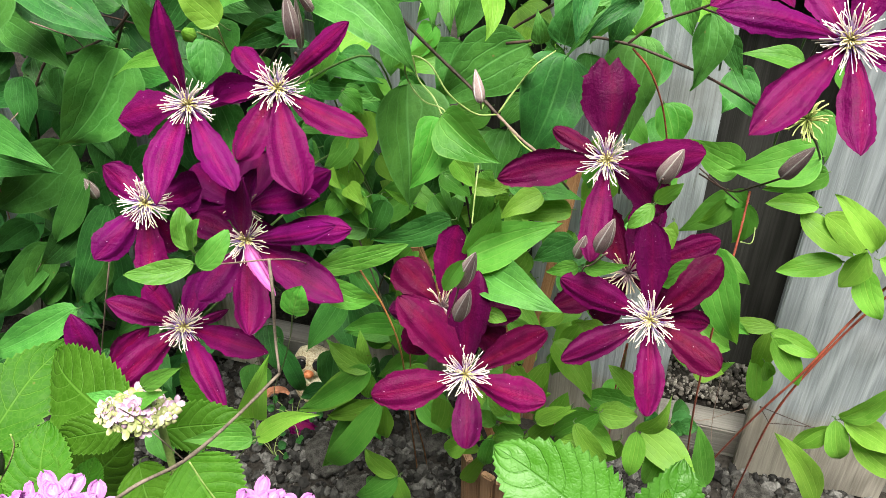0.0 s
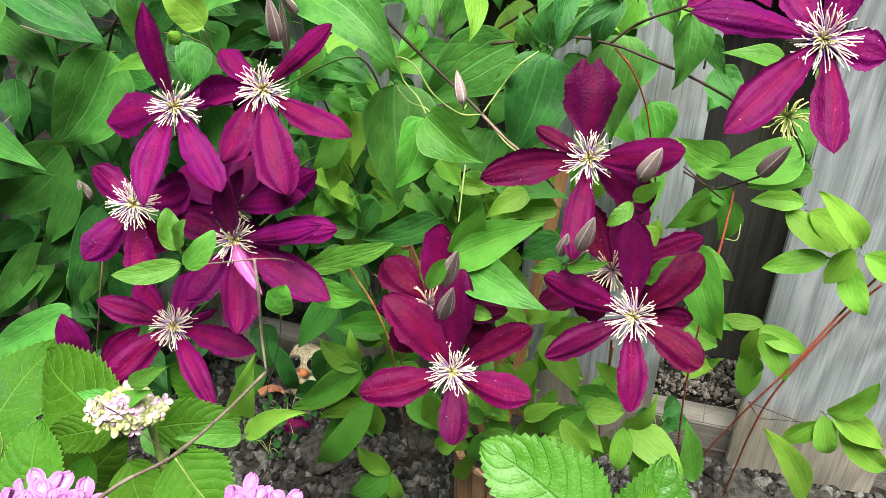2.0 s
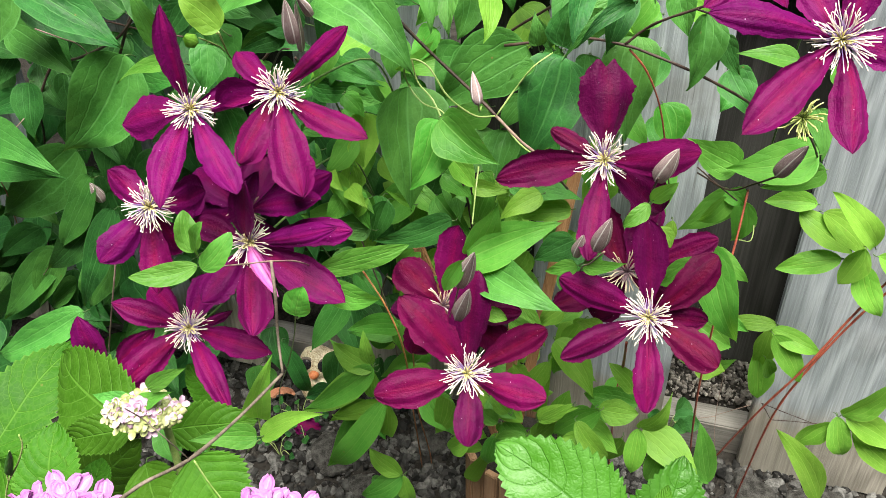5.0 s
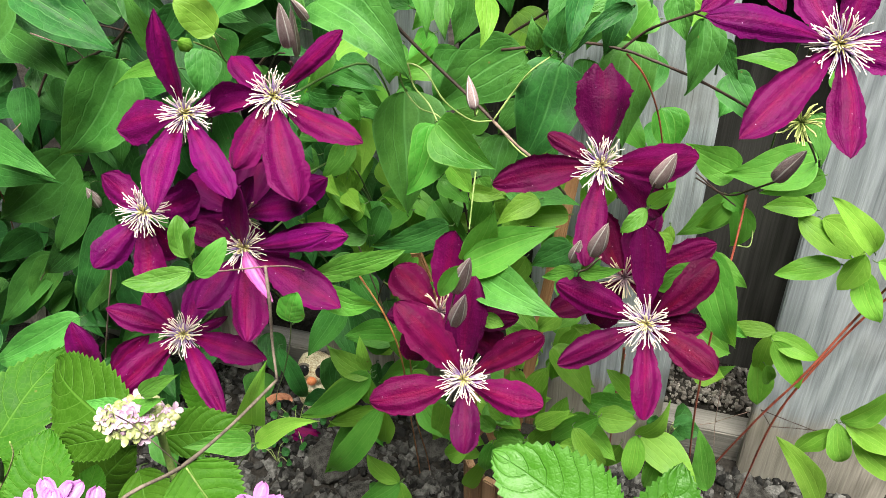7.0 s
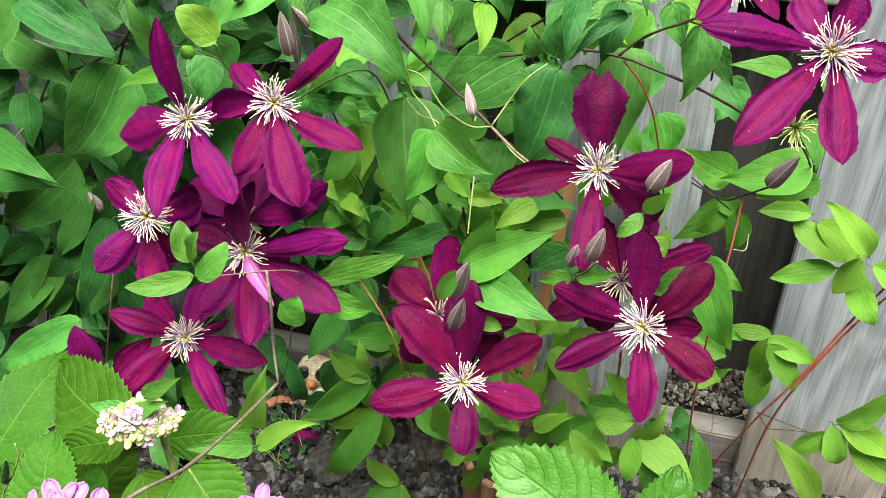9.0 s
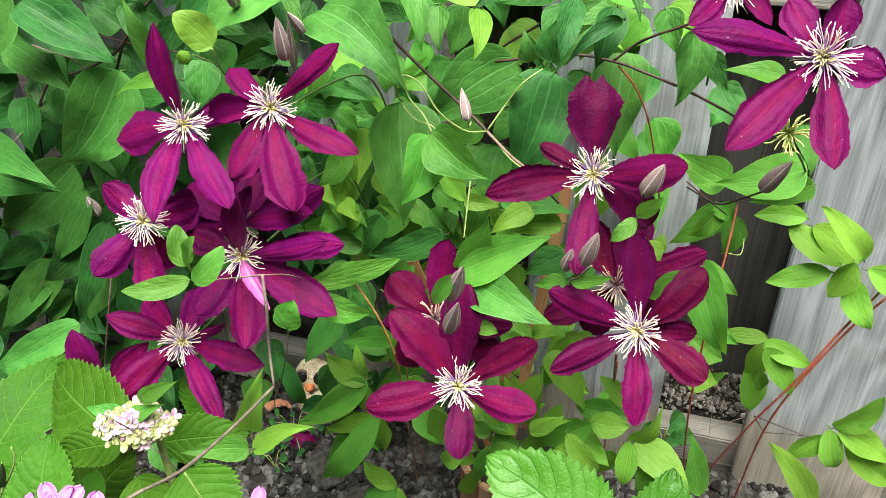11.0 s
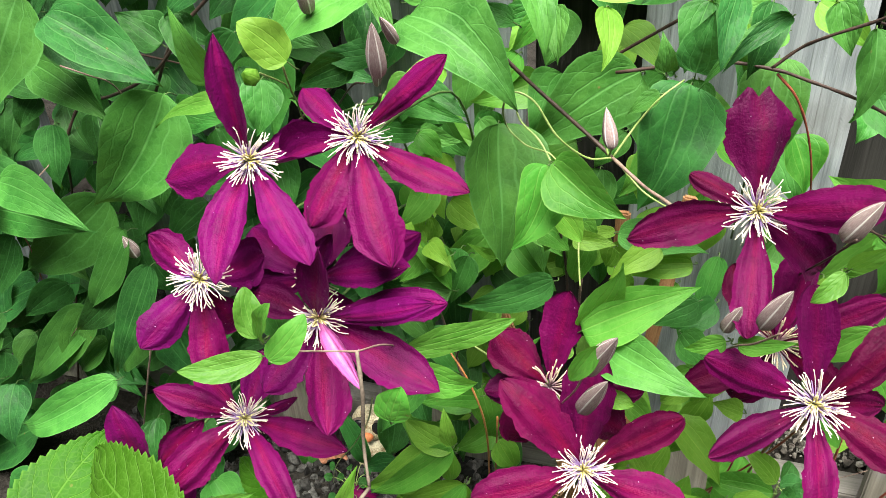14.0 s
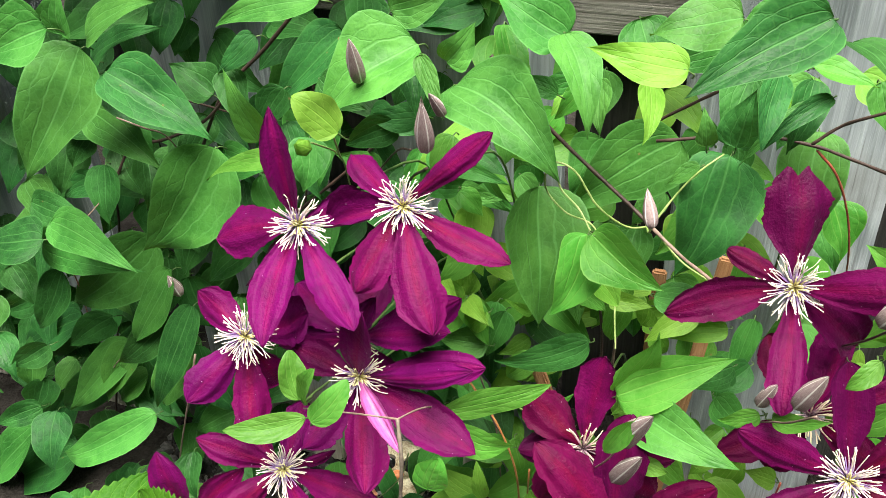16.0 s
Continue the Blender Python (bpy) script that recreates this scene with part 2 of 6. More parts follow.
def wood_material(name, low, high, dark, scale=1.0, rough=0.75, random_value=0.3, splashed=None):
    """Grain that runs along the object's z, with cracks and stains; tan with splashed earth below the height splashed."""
    m, nt, bsdf, out = nodes_of(name)
    c = coords(nt)
    place = nt.nodes.new("ShaderNodeSeparateXYZ")
    nt.links.new(c, place.inputs[0])
    r = chance(nt)
    shift = nt.nodes.new("ShaderNodeVectorMath")
    shift.operation = "MULTIPLY_ADD"
    shift.inputs[1].default_value = (1, 1, 1)
    nt.links.new(c, shift.inputs[0])
    comb = nt.nodes.new("ShaderNodeCombineXYZ")
    wire(nt, calc(nt, "MULTIPLY", r, 9.0), comb.inputs[0])
    wire(nt, calc(nt, "MULTIPLY", r, 37.0), comb.inputs[2])
    nt.links.new(comb.outputs[0], shift.inputs[2])
    c = shift.outputs[0]
    warp = noisy(nt, 5.0 * scale, 2.0, stretch(nt, c, 1, 1, 0.35))
    rings = calc(nt, "SINE", calc(nt, "MULTIPLY_ADD", warp, 70.0, calc(nt, "MULTIPLY", noisy(nt, 40.0 * scale, 2.0, stretch(nt, c, 1, 1, 0.02)), 14.0)))
    grain = noisy(nt, 300.0 * scale, 5.0, stretch(nt, c, 1, 1, 0.022), 0.65)
    stain = noisy(nt, 9.0 * scale, 4.0, c)
    tone = calc(nt, "ADD", calc(nt, "MULTIPLY", grain, 0.65), calc(nt, "MULTIPLY_ADD", rings, 0.09, calc(nt, "MULTIPLY", stain, 0.35)))
    colour = blend(nt, band(nt, tone, 0.24, 0.8), low, high)
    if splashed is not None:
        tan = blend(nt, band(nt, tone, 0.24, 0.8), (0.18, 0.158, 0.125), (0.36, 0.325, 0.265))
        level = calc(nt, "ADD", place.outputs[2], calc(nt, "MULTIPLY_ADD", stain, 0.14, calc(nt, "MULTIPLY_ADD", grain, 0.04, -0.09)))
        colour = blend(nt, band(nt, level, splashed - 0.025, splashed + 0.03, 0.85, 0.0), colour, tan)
    crack = calc(nt, "MULTIPLY", band(nt, grain, 0.28, 0.38, 1.0, 0.0), band(nt, stain, 0.4, 0.6))
    colour = blend(nt, calc(nt, "MULTIPLY", crack, 0.7), colour, dark)
    colour = blend(nt, band(nt, stain, 0.52, 0.72, 0.0, 0.5), colour, dark)
    hue = nt.nodes.new("ShaderNodeHueSaturation")
    wire(nt, calc(nt, "MULTIPLY_ADD", r, random_value, 1 - random_value / 2), hue.inputs["Value"])
    nt.links.new(colour, hue.inputs["Color"])
    nt.links.new(hue.outputs[0], bsdf.inputs["Base Color"])
    bsdf.inputs["Roughness"].default_value = rough
    bsdf.inputs["Specular IOR Level"].default_value = 0.15
    bumped(nt, bsdf, calc(nt, "ADD", grain, calc(nt, "MULTIPLY", rings, 0.15)), 0.9, 0.002)
    return m


STAMEN = tipped("stamen_ivory", (0.22, 0.13, 0.34), (0.68, 0.62, 0.53))
OLD_STAMEN = tipped("stamen_faded", (0.25, 0.16, 0.2), (0.6, 0.52, 0.36))
GREEN_STAMEN = tipped("stamen_green", (0.12, 0.16, 0.03), (0.38, 0.41, 0.14))
PISTIL = tipped("pistil_yellow", (0.45, 0.4, 0.14), (0.66, 0.61, 0.36))
BUD = bud_material("bud_mauve", (0.23, 0.15, 0.15), (0.7, 0.66, 0.64))
CREAM = plain("floret_cream", (0.15, 0.185, 0.05), (0.28, 0.29, 0.15), 60, 0.5, 0.3, 0.0006)
BLUSH = plain("floret_blush", (0.29, 0.17, 0.27), (0.41, 0.32, 0.37), 60, 0.5, 0.3, 0.0006)
STEM = {
    "brown": plain("stem_dark_brown", (0.02, 0.011, 0.009), (0.055, 0.03, 0.024), 90, 0.6),
    "grey": plain("stem_grey_brown", (0.12, 0.075, 0.06), (0.24, 0.17, 0.14), 90, 0.7),
    "twig": plain("stem_dry_grey", (0.055, 0.042, 0.033), (0.135, 0.108, 0.085), 90, 0.75),
    "red": plain("stem_red", (0.17, 0.03, 0.02), (0.3, 0.075, 0.045), 90, 0.45),
    "green": plain("stem_green", (0.13, 0.22, 0.045), (0.27, 0.33, 0.12), 90, 0.5),
    "dull": plain("leaf_stalk", (0.03, 0.075, 0.015), (0.07, 0.12, 0.03), 90, 0.6),
    "orange": plain("stem_orange", (0.3, 0.1, 0.03), (0.45, 0.2, 0.07), 90, 0.5),
}
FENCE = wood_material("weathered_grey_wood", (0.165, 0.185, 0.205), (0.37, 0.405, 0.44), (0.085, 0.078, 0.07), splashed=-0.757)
# Back boards sit in the gaps' shade; that shade is in their colour.
SHADED_WOOD = wood_material("shaded_back_wood", (0.015, 0.0145, 0.0135), (0.048, 0.047, 0.045), (0.015, 0.0145, 0.014))
RAIL = wood_material("weathered_brown_wood", (0.1, 0.094, 0.084), (0.24, 0.23, 0.212), (0.06, 0.05, 0.038))
SLAT = wood_material("orange_stained_wood", (0.25, 0.12, 0.055), (0.38, 0.21, 0.11), (0.15, 0.07, 0.03), 1.6, 0.55)
POT = wood_material("brown_stave_wood", (0.22, 0.125, 0.07), (0.34, 0.21, 0.125), (0.1, 0.055, 0.03), 1.4, 0.6)
SOIL = plain("dark_soil", (0.008, 0.007, 0.006), (0.03, 0.027, 0.024), 35, 0.95, 1.0, 0.006, 0.0)
STONE = plain("grey_gravel", (0.012, 0.011, 0.01), (0.075, 0.073, 0.068), 90, 0.9, 1.0, 0.004, 0.0)
CLAY = plain("painted_clay", (0.2, 0.11, 0.04), (0.78, 0.72, 0.52), 60, 0.5, 0.4, 0.001, 0.0)
EYE_BLACK = plain("glazed_black", (0.008, 0.008, 0.009), (0.02, 0.02, 0.022), 80, 0.12, 0.1, 0.0005, 0.0)
BEAK = plain("glazed_orange", (0.55, 0.16, 0.06), (0.7, 0.28, 0.12), 80, 0.35, 0.2, 0.0005, 0.0)

# ---- shaping ----
VIEW = Vector((0.0, -0.78, 0.62)).normalized()
DROP = Vector((0, 0, -1))


def mesh_object(name, verts, faces, material, parent=None, uvs=None, smooth=True, label=""):
    me = bpy.data.meshes.new(name)
    me.from_pydata(verts, [], faces)
    for mat in material if isinstance(material, (list, tuple)) else [material]:
        me.materials.append(mat)
    if uvs is not None:
        layer = me.uv_layers.new(name="UVMap")
        loop = np.empty(len(me.loops), dtype=np.int32)
        me.loops.foreach_get("vertex_index", loop)
        layer.data.foreach_set("uv", np.asarray(uvs, dtype=np.float32)[loop].ravel())
    if smooth:
        me.polygons.foreach_set("use_smooth", np.ones(len(me.polygons), dtype=bool))
    me.update()
    ob = new(name, me)
    ob.parent = parent
    return tagged(ob, label)


def thing(name, label, category, group="", at=(0, 0, 0)):
    ob = new(name)
    ob.empty_display_size = 0.02
    ob.location = at
    return tagged(ob, label, category, group)


def frame_of(base, tip, roll):
    """Axis, side and normal of a blade that lies broadly to the light."""
    a = Vector(tip) - Vector(base)
    length = a.length
    a.normalize()
    n = VIEW - VIEW.dot(a) * a
    if n.length < 0.05:
        n = Vector((1, 0, 0)).cross(a)
    n.normalize()
    n = Matrix.Rotation(radians(roll), 3, a) @ n
    return a, a.cross(n), n, length


def petal_width(u, um, blunt, end):
    if u < um:
        return 0.16 + 0.84 * math.sin(0.5 * math.pi * u / um) ** 1.35
    return max(0.0, 1 - ((u - um) / (1 - um)) ** blunt) ** end


def blade(base, tip, width, roll=0.0, bend=0.1, fold=0.12, wave=0.06, shape=(0.45, 1.0, 0.0), nu=14, nv=6, teeth=0, notch=0.0, curl=0.0, sway=0.0, twist=0.0, pleat=0.0, seed=0):
    """A leaf or petal: a sheet with a bent midrib, a folded and waved margin. Returns points, faces and uv."""
    rnd = random.Random(seed)
    a, s, n, length = frame_of(base, tip, roll)
    p, q, root = shape
    peak = (p / (p + q)) ** p * (q / (p + q)) ** q
    ph, f1 = rnd.uniform(0, 6.28), rnd.uniform(5, 8)
    ph2, f2 = rnd.uniform(0, 6.28), rnd.uniform(10, 15)
    pts, uvs = [], []
    for i in range(nu + 1):
        u = 0.5 - 0.5 * math.cos(math.pi * i / nu)
        w = petal_width(u, p, q, root) if root else max(u, 1e-6) ** p * max(1 - u, 0.0) ** q / peak
        w = max(w, 0.72 if notch and u > 0.6 else 0.004)
        turn = radians(twist) * (u - 0.3)
        half = 0.5 * width * w
        for j in range(nv + 1):
            v = 2 * j / nv - 1
            e = abs(v)
            ragged = noise.noise((u * 9 + seed, v * 2, seed * 0.37)) * 0.11 + noise.noise((u * 46, v * 3 + seed, 2.0)) * 0.13 if root else (0.0 if teeth else 0.07) * noise.noise((u * 4.5 + seed * 0.71, v * 1.5, seed * 0.13)) + 0.03 * math.sin(f2 * u + ph2 + v)
            out = half * v * (1 + e * ragged)
            if teeth and e > 0.99:
                out *= 1 + teeth * (-0.05, 0.02, 0.1)[i % 3]
            along = u * length + (teeth * 0.012 * length if teeth and e > 0.99 and i % 3 == 2 and u < 0.97 else 0.0)
            if notch:
                along -= length * max(0.0, (u - 0.6) / 0.4) ** 1.5 * (notch * max(0.0, 1 - e * 2.2) + 0.3 * max(0.0, e - 0.45))
            rise = 4 * bend * length * u * (1 - u) - curl * length * max(0.0, u - 0.55) ** 2
            rise += fold * (e * e if root else e) * half - pleat * width * w * math.cos(9.42 * v) + wave * width * e * math.sin(f1 * u + ph + (1.3 if v > 0 else 0))
            rise += 0.02 * width * math.sin(9 * u + ph2) * math.cos(3 * v)
            c = Vector(base) + a * along + s * (out * math.cos(turn) + sway * length * u * (1 - u) * 4) + n * (rise + out * math.sin(turn))
            pts.append(tuple(c))
            uvs.append((u, 0.5 + 0.5 * v))
    k = nv + 1
    faces = [(i * k + j, i * k + j + 1, (i + 1) * k + j + 1, (i + 1) * k + j) for i in range(nu) for j in range(nv)]
    return pts, faces, uvs


def smooth_line(points, steps=6):
    """A curve through the points."""
    p = [Vector(q) for q in points]
    if len(p) == 2:
        return [p[0].lerp(p[1], i / steps) for i in range(steps + 1)]
    p = [2 * p[0] - p[1], *p, 2 * p[-1] - p[-2]]
    out = []
    for i in range(1, len(p) - 2):
        for s in range(steps):
            t = s / steps
            out.append(0.5 * (2 * p[i] + (p[i + 1] - p[i - 1]) * t + (2 * p[i - 1] - 5 * p[i] + 4 * p[i + 1] - p[i + 2]) * t * t + (3 * p[i] - p[i - 1] - 3 * p[i + 1] + p[i + 2]) * t ** 3))
    return out + [p[-2]]


def tube_data(line, r0, r1, sides=7, knot=0.0, start=0):
    pts, uvs, faces = [], [], []
    up = Vector((0.31, 0.52, 0.8))
    for i, c in enumerate(line):
        d = (line[min(i + 1, len(line) - 1)] - line[max(i - 1, 0)]).normalized()
        x = d.cross(up)
        x = x.normalized() if x.length > 1e-3 else d.orthogonal().normalized()
        y = d.cross(x)
        t = i / max(1, len(line) - 1)
        r = r0 + (r1 - r0) * t
        if knot:
            r *= 1 + knot * noise.noise(c * 160)
        for j in range(sides):
            b = 2 * math.pi * j / sides
            pts.append(tuple(c + r * (math.cos(b) * x + math.sin(b) * y)))
            uvs.append((t, j / sides))
    for i in range(len(line) - 1):
        for j in range(sides):
            k = (j + 1) % sides
            faces.append((start + i * sides + j, start + i * sides + k, start + (i + 1) * sides + k, start + (i + 1) * sides + j))
    faces.append(tuple(start + j for j in reversed(range(sides))))
    faces.append(tuple(start + (len(line) - 1) * sides + j for j in range(sides)))
    return pts, faces, uvs


def stem(parent, kind, r0, r1, *points, name="stem", label=""):
    pts, faces, uvs = tube_data(smooth_line(points), r0, r1, knot=0.25)
    return mesh_object(name, pts, faces, STEM[kind], parent, uvs, label=label)


SHAPES = {"o": (0.39, 1.16, 0.0), "r": (0.45, 0.62, 0.0), "n": (0.6, 0.85, 0.0), "h": (0.52, 0.82, 0.0)}


def leaf(parent, kind, base, tip, width, roll=0.0, bend=0.08, shape="o", stalk=True):
    """One leaf with its short stalk."""
    seed = int(abs(base[0] * 91331 + base[1] * 51713 + base[2] * 33149)) + 7
    rnd = random.Random(seed)
    big = kind in "hp"
    pts, faces, uvs = blade(base, tip, width, roll, bend, rnd.uniform(0.02, 0.12) if big else rnd.uniform(0.05, 0.5), 0.02 if big else rnd.uniform(0.03, 0.085), SHAPES["h" if big else shape],
                            75 if big else 16, 8, (0.7 if kind == "h" else 0.8) if big else 0, curl=rnd.uniform(0.1, 0.6), sway=rnd.uniform(-0.07, 0.07), twist=rnd.uniform(-8, 8) if big else rnd.uniform(-16, 16), seed=seed)
    if not stalk:
        return mesh_object("leaf", pts, faces, LEAF[kind], parent, uvs)
    a, s, n, length = frame_of(base, tip, roll)
    root = Vector(pts[4])
    side = rnd.uniform(-0.3, 0.3)
    line = smooth_line([root + a * 0.002, root - a * 0.003 - OUT * 0.003 + DROP * 0.003, root - a * 0.003 + s * side * 0.003 - OUT * 0.007 + DROP * 0.005, root - a * 0.002 + s * side * 0.005 - OUT * 0.012 + DROP * 0.008], 4)
    p, f, w = tube_data(line, 0.00045, 0.00055, 5, 0.0, len(pts))
    ob = mesh_object("leaf", pts + p, faces + f, [LEAF[kind], STEM["dull"]], parent, uvs + w)
    ob.data.polygons.foreach_set("material_index", np.array([0] * len(faces) + [1] * len(f), dtype=np.int32))
    return ob


def petal(parent, base, tip, width, roll=0.0, bend=0.06, form="", seed=0):
    rnd = random.Random(seed * 7 + 3)
    material = PALE if form == "pale" else DARK_PETAL if parent.parent in (vine_middle, vine_right) else PETAL
    fold = {"fold": 1.3, "pale": 0.9}.get(form, rnd.uniform(-0.6, 0.35))
    pts, faces, uvs = blade(base, tip, width, roll, bend, fold, rnd.uniform(0.04, 0.1), (0.62, 9.0, 0.8) if form == "notch" else (rnd.uniform(0.58, 0.72), rnd.uniform(1.7, 2.6), 0.58 if material is DARK_PETAL else 0.85), 40, 12, notch=0.1 if form == "notch" else 0.0,
                            twist=rnd.uniform(-45, 45), pleat=rnd.uniform(0.015, 0.04),
                            curl=rnd.uniform(-0.1, 0.3), sway=rnd.uniform(-0.04, 0.04), seed=seed)
    return mesh_object("petal", pts, faces, material, parent, uvs)


def threads(name, parent, material, centre, n, count, length, spread, r, seed, flat=0.0, material_label=""):
    """A tuft of curved threads round the axis n."""
    rnd = random.Random(seed)
    x = n.orthogonal().normalized()
    y = n.cross(x)
    pts, faces, uvs = [], [], []
    for i in range(count):
        b = 6.283 * (i * 0.618 + rnd.uniform(-0.04, 0.04))
        k = math.sqrt((i + 0.5) / count)
        lean = spread * (0.25 + 0.75 * k) + rnd.uniform(-0.12, 0.12)
        side = math.cos(b) * x + math.sin(b) * y
        d = math.cos(lean) * n + math.sin(lean) * side
        size = length * rnd.uniform(0.75, 1.12)
        hook, kink = rnd.uniform(-0.5, 0.8), rnd.uniform(-0.6, 0.6)
        turn = n.cross(side) * rnd.uniform(-0.5, 0.5)
        root = Vector(centre) + side * 0.0022 * k
        line = [root + d * size * t + (n * hook - side * 0.12 + turn) * size * t * t * 0.55 + (turn * kink + n * kink * 0.4) * size * math.sin(7 * t) * t * 0.28 for t in (0, 0.2, 0.4, 0.55, 0.7, 0.85, 1.0)]
        p, f, w = tube_data(line, r, r * 0.85, 4, 0.0, len(pts))
        pts += p
        faces += f
        uvs += w
    return mesh_object(name, pts, faces, material, parent, uvs, label=material_label)


def flower_head(parent, centre, face, stage="fresh", size=1.0, seed=0):
    """Stamens and pistil in a flower's heart."""
    n = Vector(face).normalized()
    c = Vector(centre)
    if stage == "bare":
        return
    if stage == "fresh":
        threads("stamen_tuft", parent, STAMEN, c + n * 0.001, n, 96, 0.0204 * size, 1.42, 0.00038, seed, material_label="ivory stamens with violet bases")
        threads("pistil", parent, PISTIL, c + n * 0.003, n, 30, 0.0095 * size, 0.75, 0.00048, seed + 1, material_label="pale yellow pistil")
    elif stage == "old":
        threads("stamen_tuft", parent, OLD_STAMEN, c + n * 0.001, n, 40, 0.019 * size, 1.2, 0.0005, seed, material_label="withering buff stamens")
    else:
        threads("stamen_tuft", parent, GREEN_STAMEN, c + n * 0.001, n, 46, 0.017 * size, 1.25, 0.0006, seed, material_label="green-yellow seed threads")


def bud(parent, base, tip, width, seed=0, material=None):
    """A pointed, ribbed bud."""
    a = Vector(tip) - Vector(base)
    length = a.length
    a.normalize()
    x = a.orthogonal().normalized()
    y = a.cross(x)
    pts, uvs, faces = [], [], []
    rows, sides = 12, 12
    for i in range(rows + 1):
        t = i / rows
        r = 0.5 * width * (math.sin(math.pi * min(1, t ** 0.62)) ** 0.8 * 0.98 + 0.02)
        for j in range(sides):
            b = 2 * math.pi * j / sides
            k = r * (1 + 0.07 * math.cos(6 * b))
            pts.append(tuple(Vector(base) + a * (t * length) + k * (math.cos(b) * x + math.sin(b) * y)))
            uvs.append((t, j / sides))
    for i in range(rows):
        for j in range(sides):
            k = (j + 1) % sides
            faces.append((i * sides + j, i * sides + k, (i + 1) * sides + k, (i + 1) * sides + j))
    return mesh_object("bud", pts, faces, material or BUD, parent, uvs, label="" if material else "downy mauve flower bud")


def plank(name, parent, material, size, m, bevel=0.002, seed=0, label=""):
    """A sawn board, its length along its own z."""
    bm = bmesh.new()
    bmesh.ops.create_cube(bm, size=1.0)
    bmesh.ops.scale(bm, vec=size, verts=bm.verts)
    bmesh.ops.subdivide_edges(bm, edges=[e for e in bm.edges if abs(e.verts[0].co.z - e.verts[1].co.z) > size[2] * 0.5], cuts=6)
    for v in bm.verts:
        v.co.x += 0.0012 * noise.noise((v.co.z * 3 + seed, seed, 0))
        v.co.y += 0.0015 * noise.noise((v.co.z * 2, seed, 4 + v.co.x * 9))
    bmesh.ops.bevel(bm, geom=[e for e in bm.edges if e.is_boundary is False and e.calc_face_angle(0) > 0.6], offset=bevel, segments=2, affect="EDGES")
    me = bpy.data.meshes.new(name)
    bm.to_mesh(me)
    bm.free()
    me.materials.append(material)
    ob = new(name, me)
    ob.parent = parent
    ob.matrix_basis = m
    return tagged(ob, label)


# ---- fence: boards nailed on both faces of low and middle rails ----
YAW = radians(-15.5)
ALONG, OUT = Vector((math.cos(YAW), math.sin(YAW), 0)), Vector((math.sin(YAW), -math.cos(YAW), 0))
FOOT = Vector((0.38, 0.855, 0))


def by_fence(s, off, z):
    """A place s along the fence and off before its front face."""
    p = FOOT + ALONG * s + OUT * off
    return Vector((p.x, p.y, z))


def upright(s, off, z):
    return Matrix.Translation(by_fence(s, off, z)) @ Matrix.Rotation(YAW, 4, "Z")


def lying(s, off, z):
    return upright(s, off, z) @ Matrix.Rotation(radians(90), 4, "Y")


fence = tagged(thing("fence", "weathered grey board fence with boards on both faces", "fence"), kind="structure")
for i in range(-8, 6):
    s = 0.011 + 0.293 * i + 0.092
    bottom = 0.022 + 0.006 * math.sin(i * 2.1)
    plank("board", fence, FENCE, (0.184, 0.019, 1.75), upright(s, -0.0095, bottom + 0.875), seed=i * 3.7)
    plank("board", fence, SHADED_WOOD, (0.15, 0.019, 1.6), upright(s - 0.1265, -0.068, 0.16 + 0.8), seed=i * 5.1 + 2)
for z, high in ((0.024, 0.1), (0.72, 0.089), (1.5, 0.089)):
    plank("rail", fence, RAIL, (high, 0.038, 4.2), lying(-0.3, -0.0385, z), seed=z * 9, label="brown weathered fence rail")

# ---- low unseen wall behind the viewer, added to block low sky light ----
def build_wall():
    bm = bmesh.new()
    bmesh.ops.create_cube(bm, size=1.0)
    bmesh.ops.scale(bm, vec=(9.0, 0.2, 2.1), verts=bm.verts)
    me = bpy.data.meshes.new("wall_south")
    bm.to_mesh(me)
    bm.free()
    me.materials.append(plain("unseen_wall_grey", (0.1, 0.09, 0.08), (0.16, 0.15, 0.135), 20, 0.9, 0.5, 0.003, 0.0))
    ob = new("wall_south", me)
    ob.location = (0, -3.6, 1.03)
    return tagged(ob, "unseen plain grey wall added to block low sky light", "wall", kind="structure")


build_wall()

# ---- ground ----


def soil_height(x, y):
    before = (Vector((x, y, 0)) - FOOT).dot(OUT)
    h = 0.022 + 0.012 * noise.noise((x * 7, y * 7, 0)) + 0.006 * noise.noise((x * 23, y * 23, 3))
    if before < -0.045:
        h += 0.058 * min(1.0, (-0.045 - before) / 0.02) + 0.07 * min(1.0, max(0.0, -0.06 - before) / 0.1)
    return h


def build_ground():
    def steps(lo, hi, fine, far):
        a = list(np.arange(lo, hi + 1e-6, fine))
        return [lo - f for f in far[::-1]] + a + [hi + f for f in far]
    far = [0.1, 0.3, 0.8, 2, 5, 12, 30, 80, 200, 500]
    xs, ys = steps(-0.9, 0.9, 0.02, far), steps(0.2, 1.3, 0.02, far)
    verts = [(x, y, soil_height(x, y) if -0.9 <= x <= 0.9 and 0.2 <= y <= 1.3 else soil_height(max(-0.9, min(0.9, x)), max(0.2, min(1.3, y)))) for y in ys for x in xs]
    k = len(xs)
    faces = [(j * k + i, j * k + i + 1, (j + 1) * k + i + 1, (j + 1) * k + i) for j in range(len(ys) - 1) for i in range(k - 1)]
    ob = mesh_object("ground", verts, faces, SOIL)
    return tagged(ob, "dark crumbly garden soil", "soil", kind="structure")


build_ground()


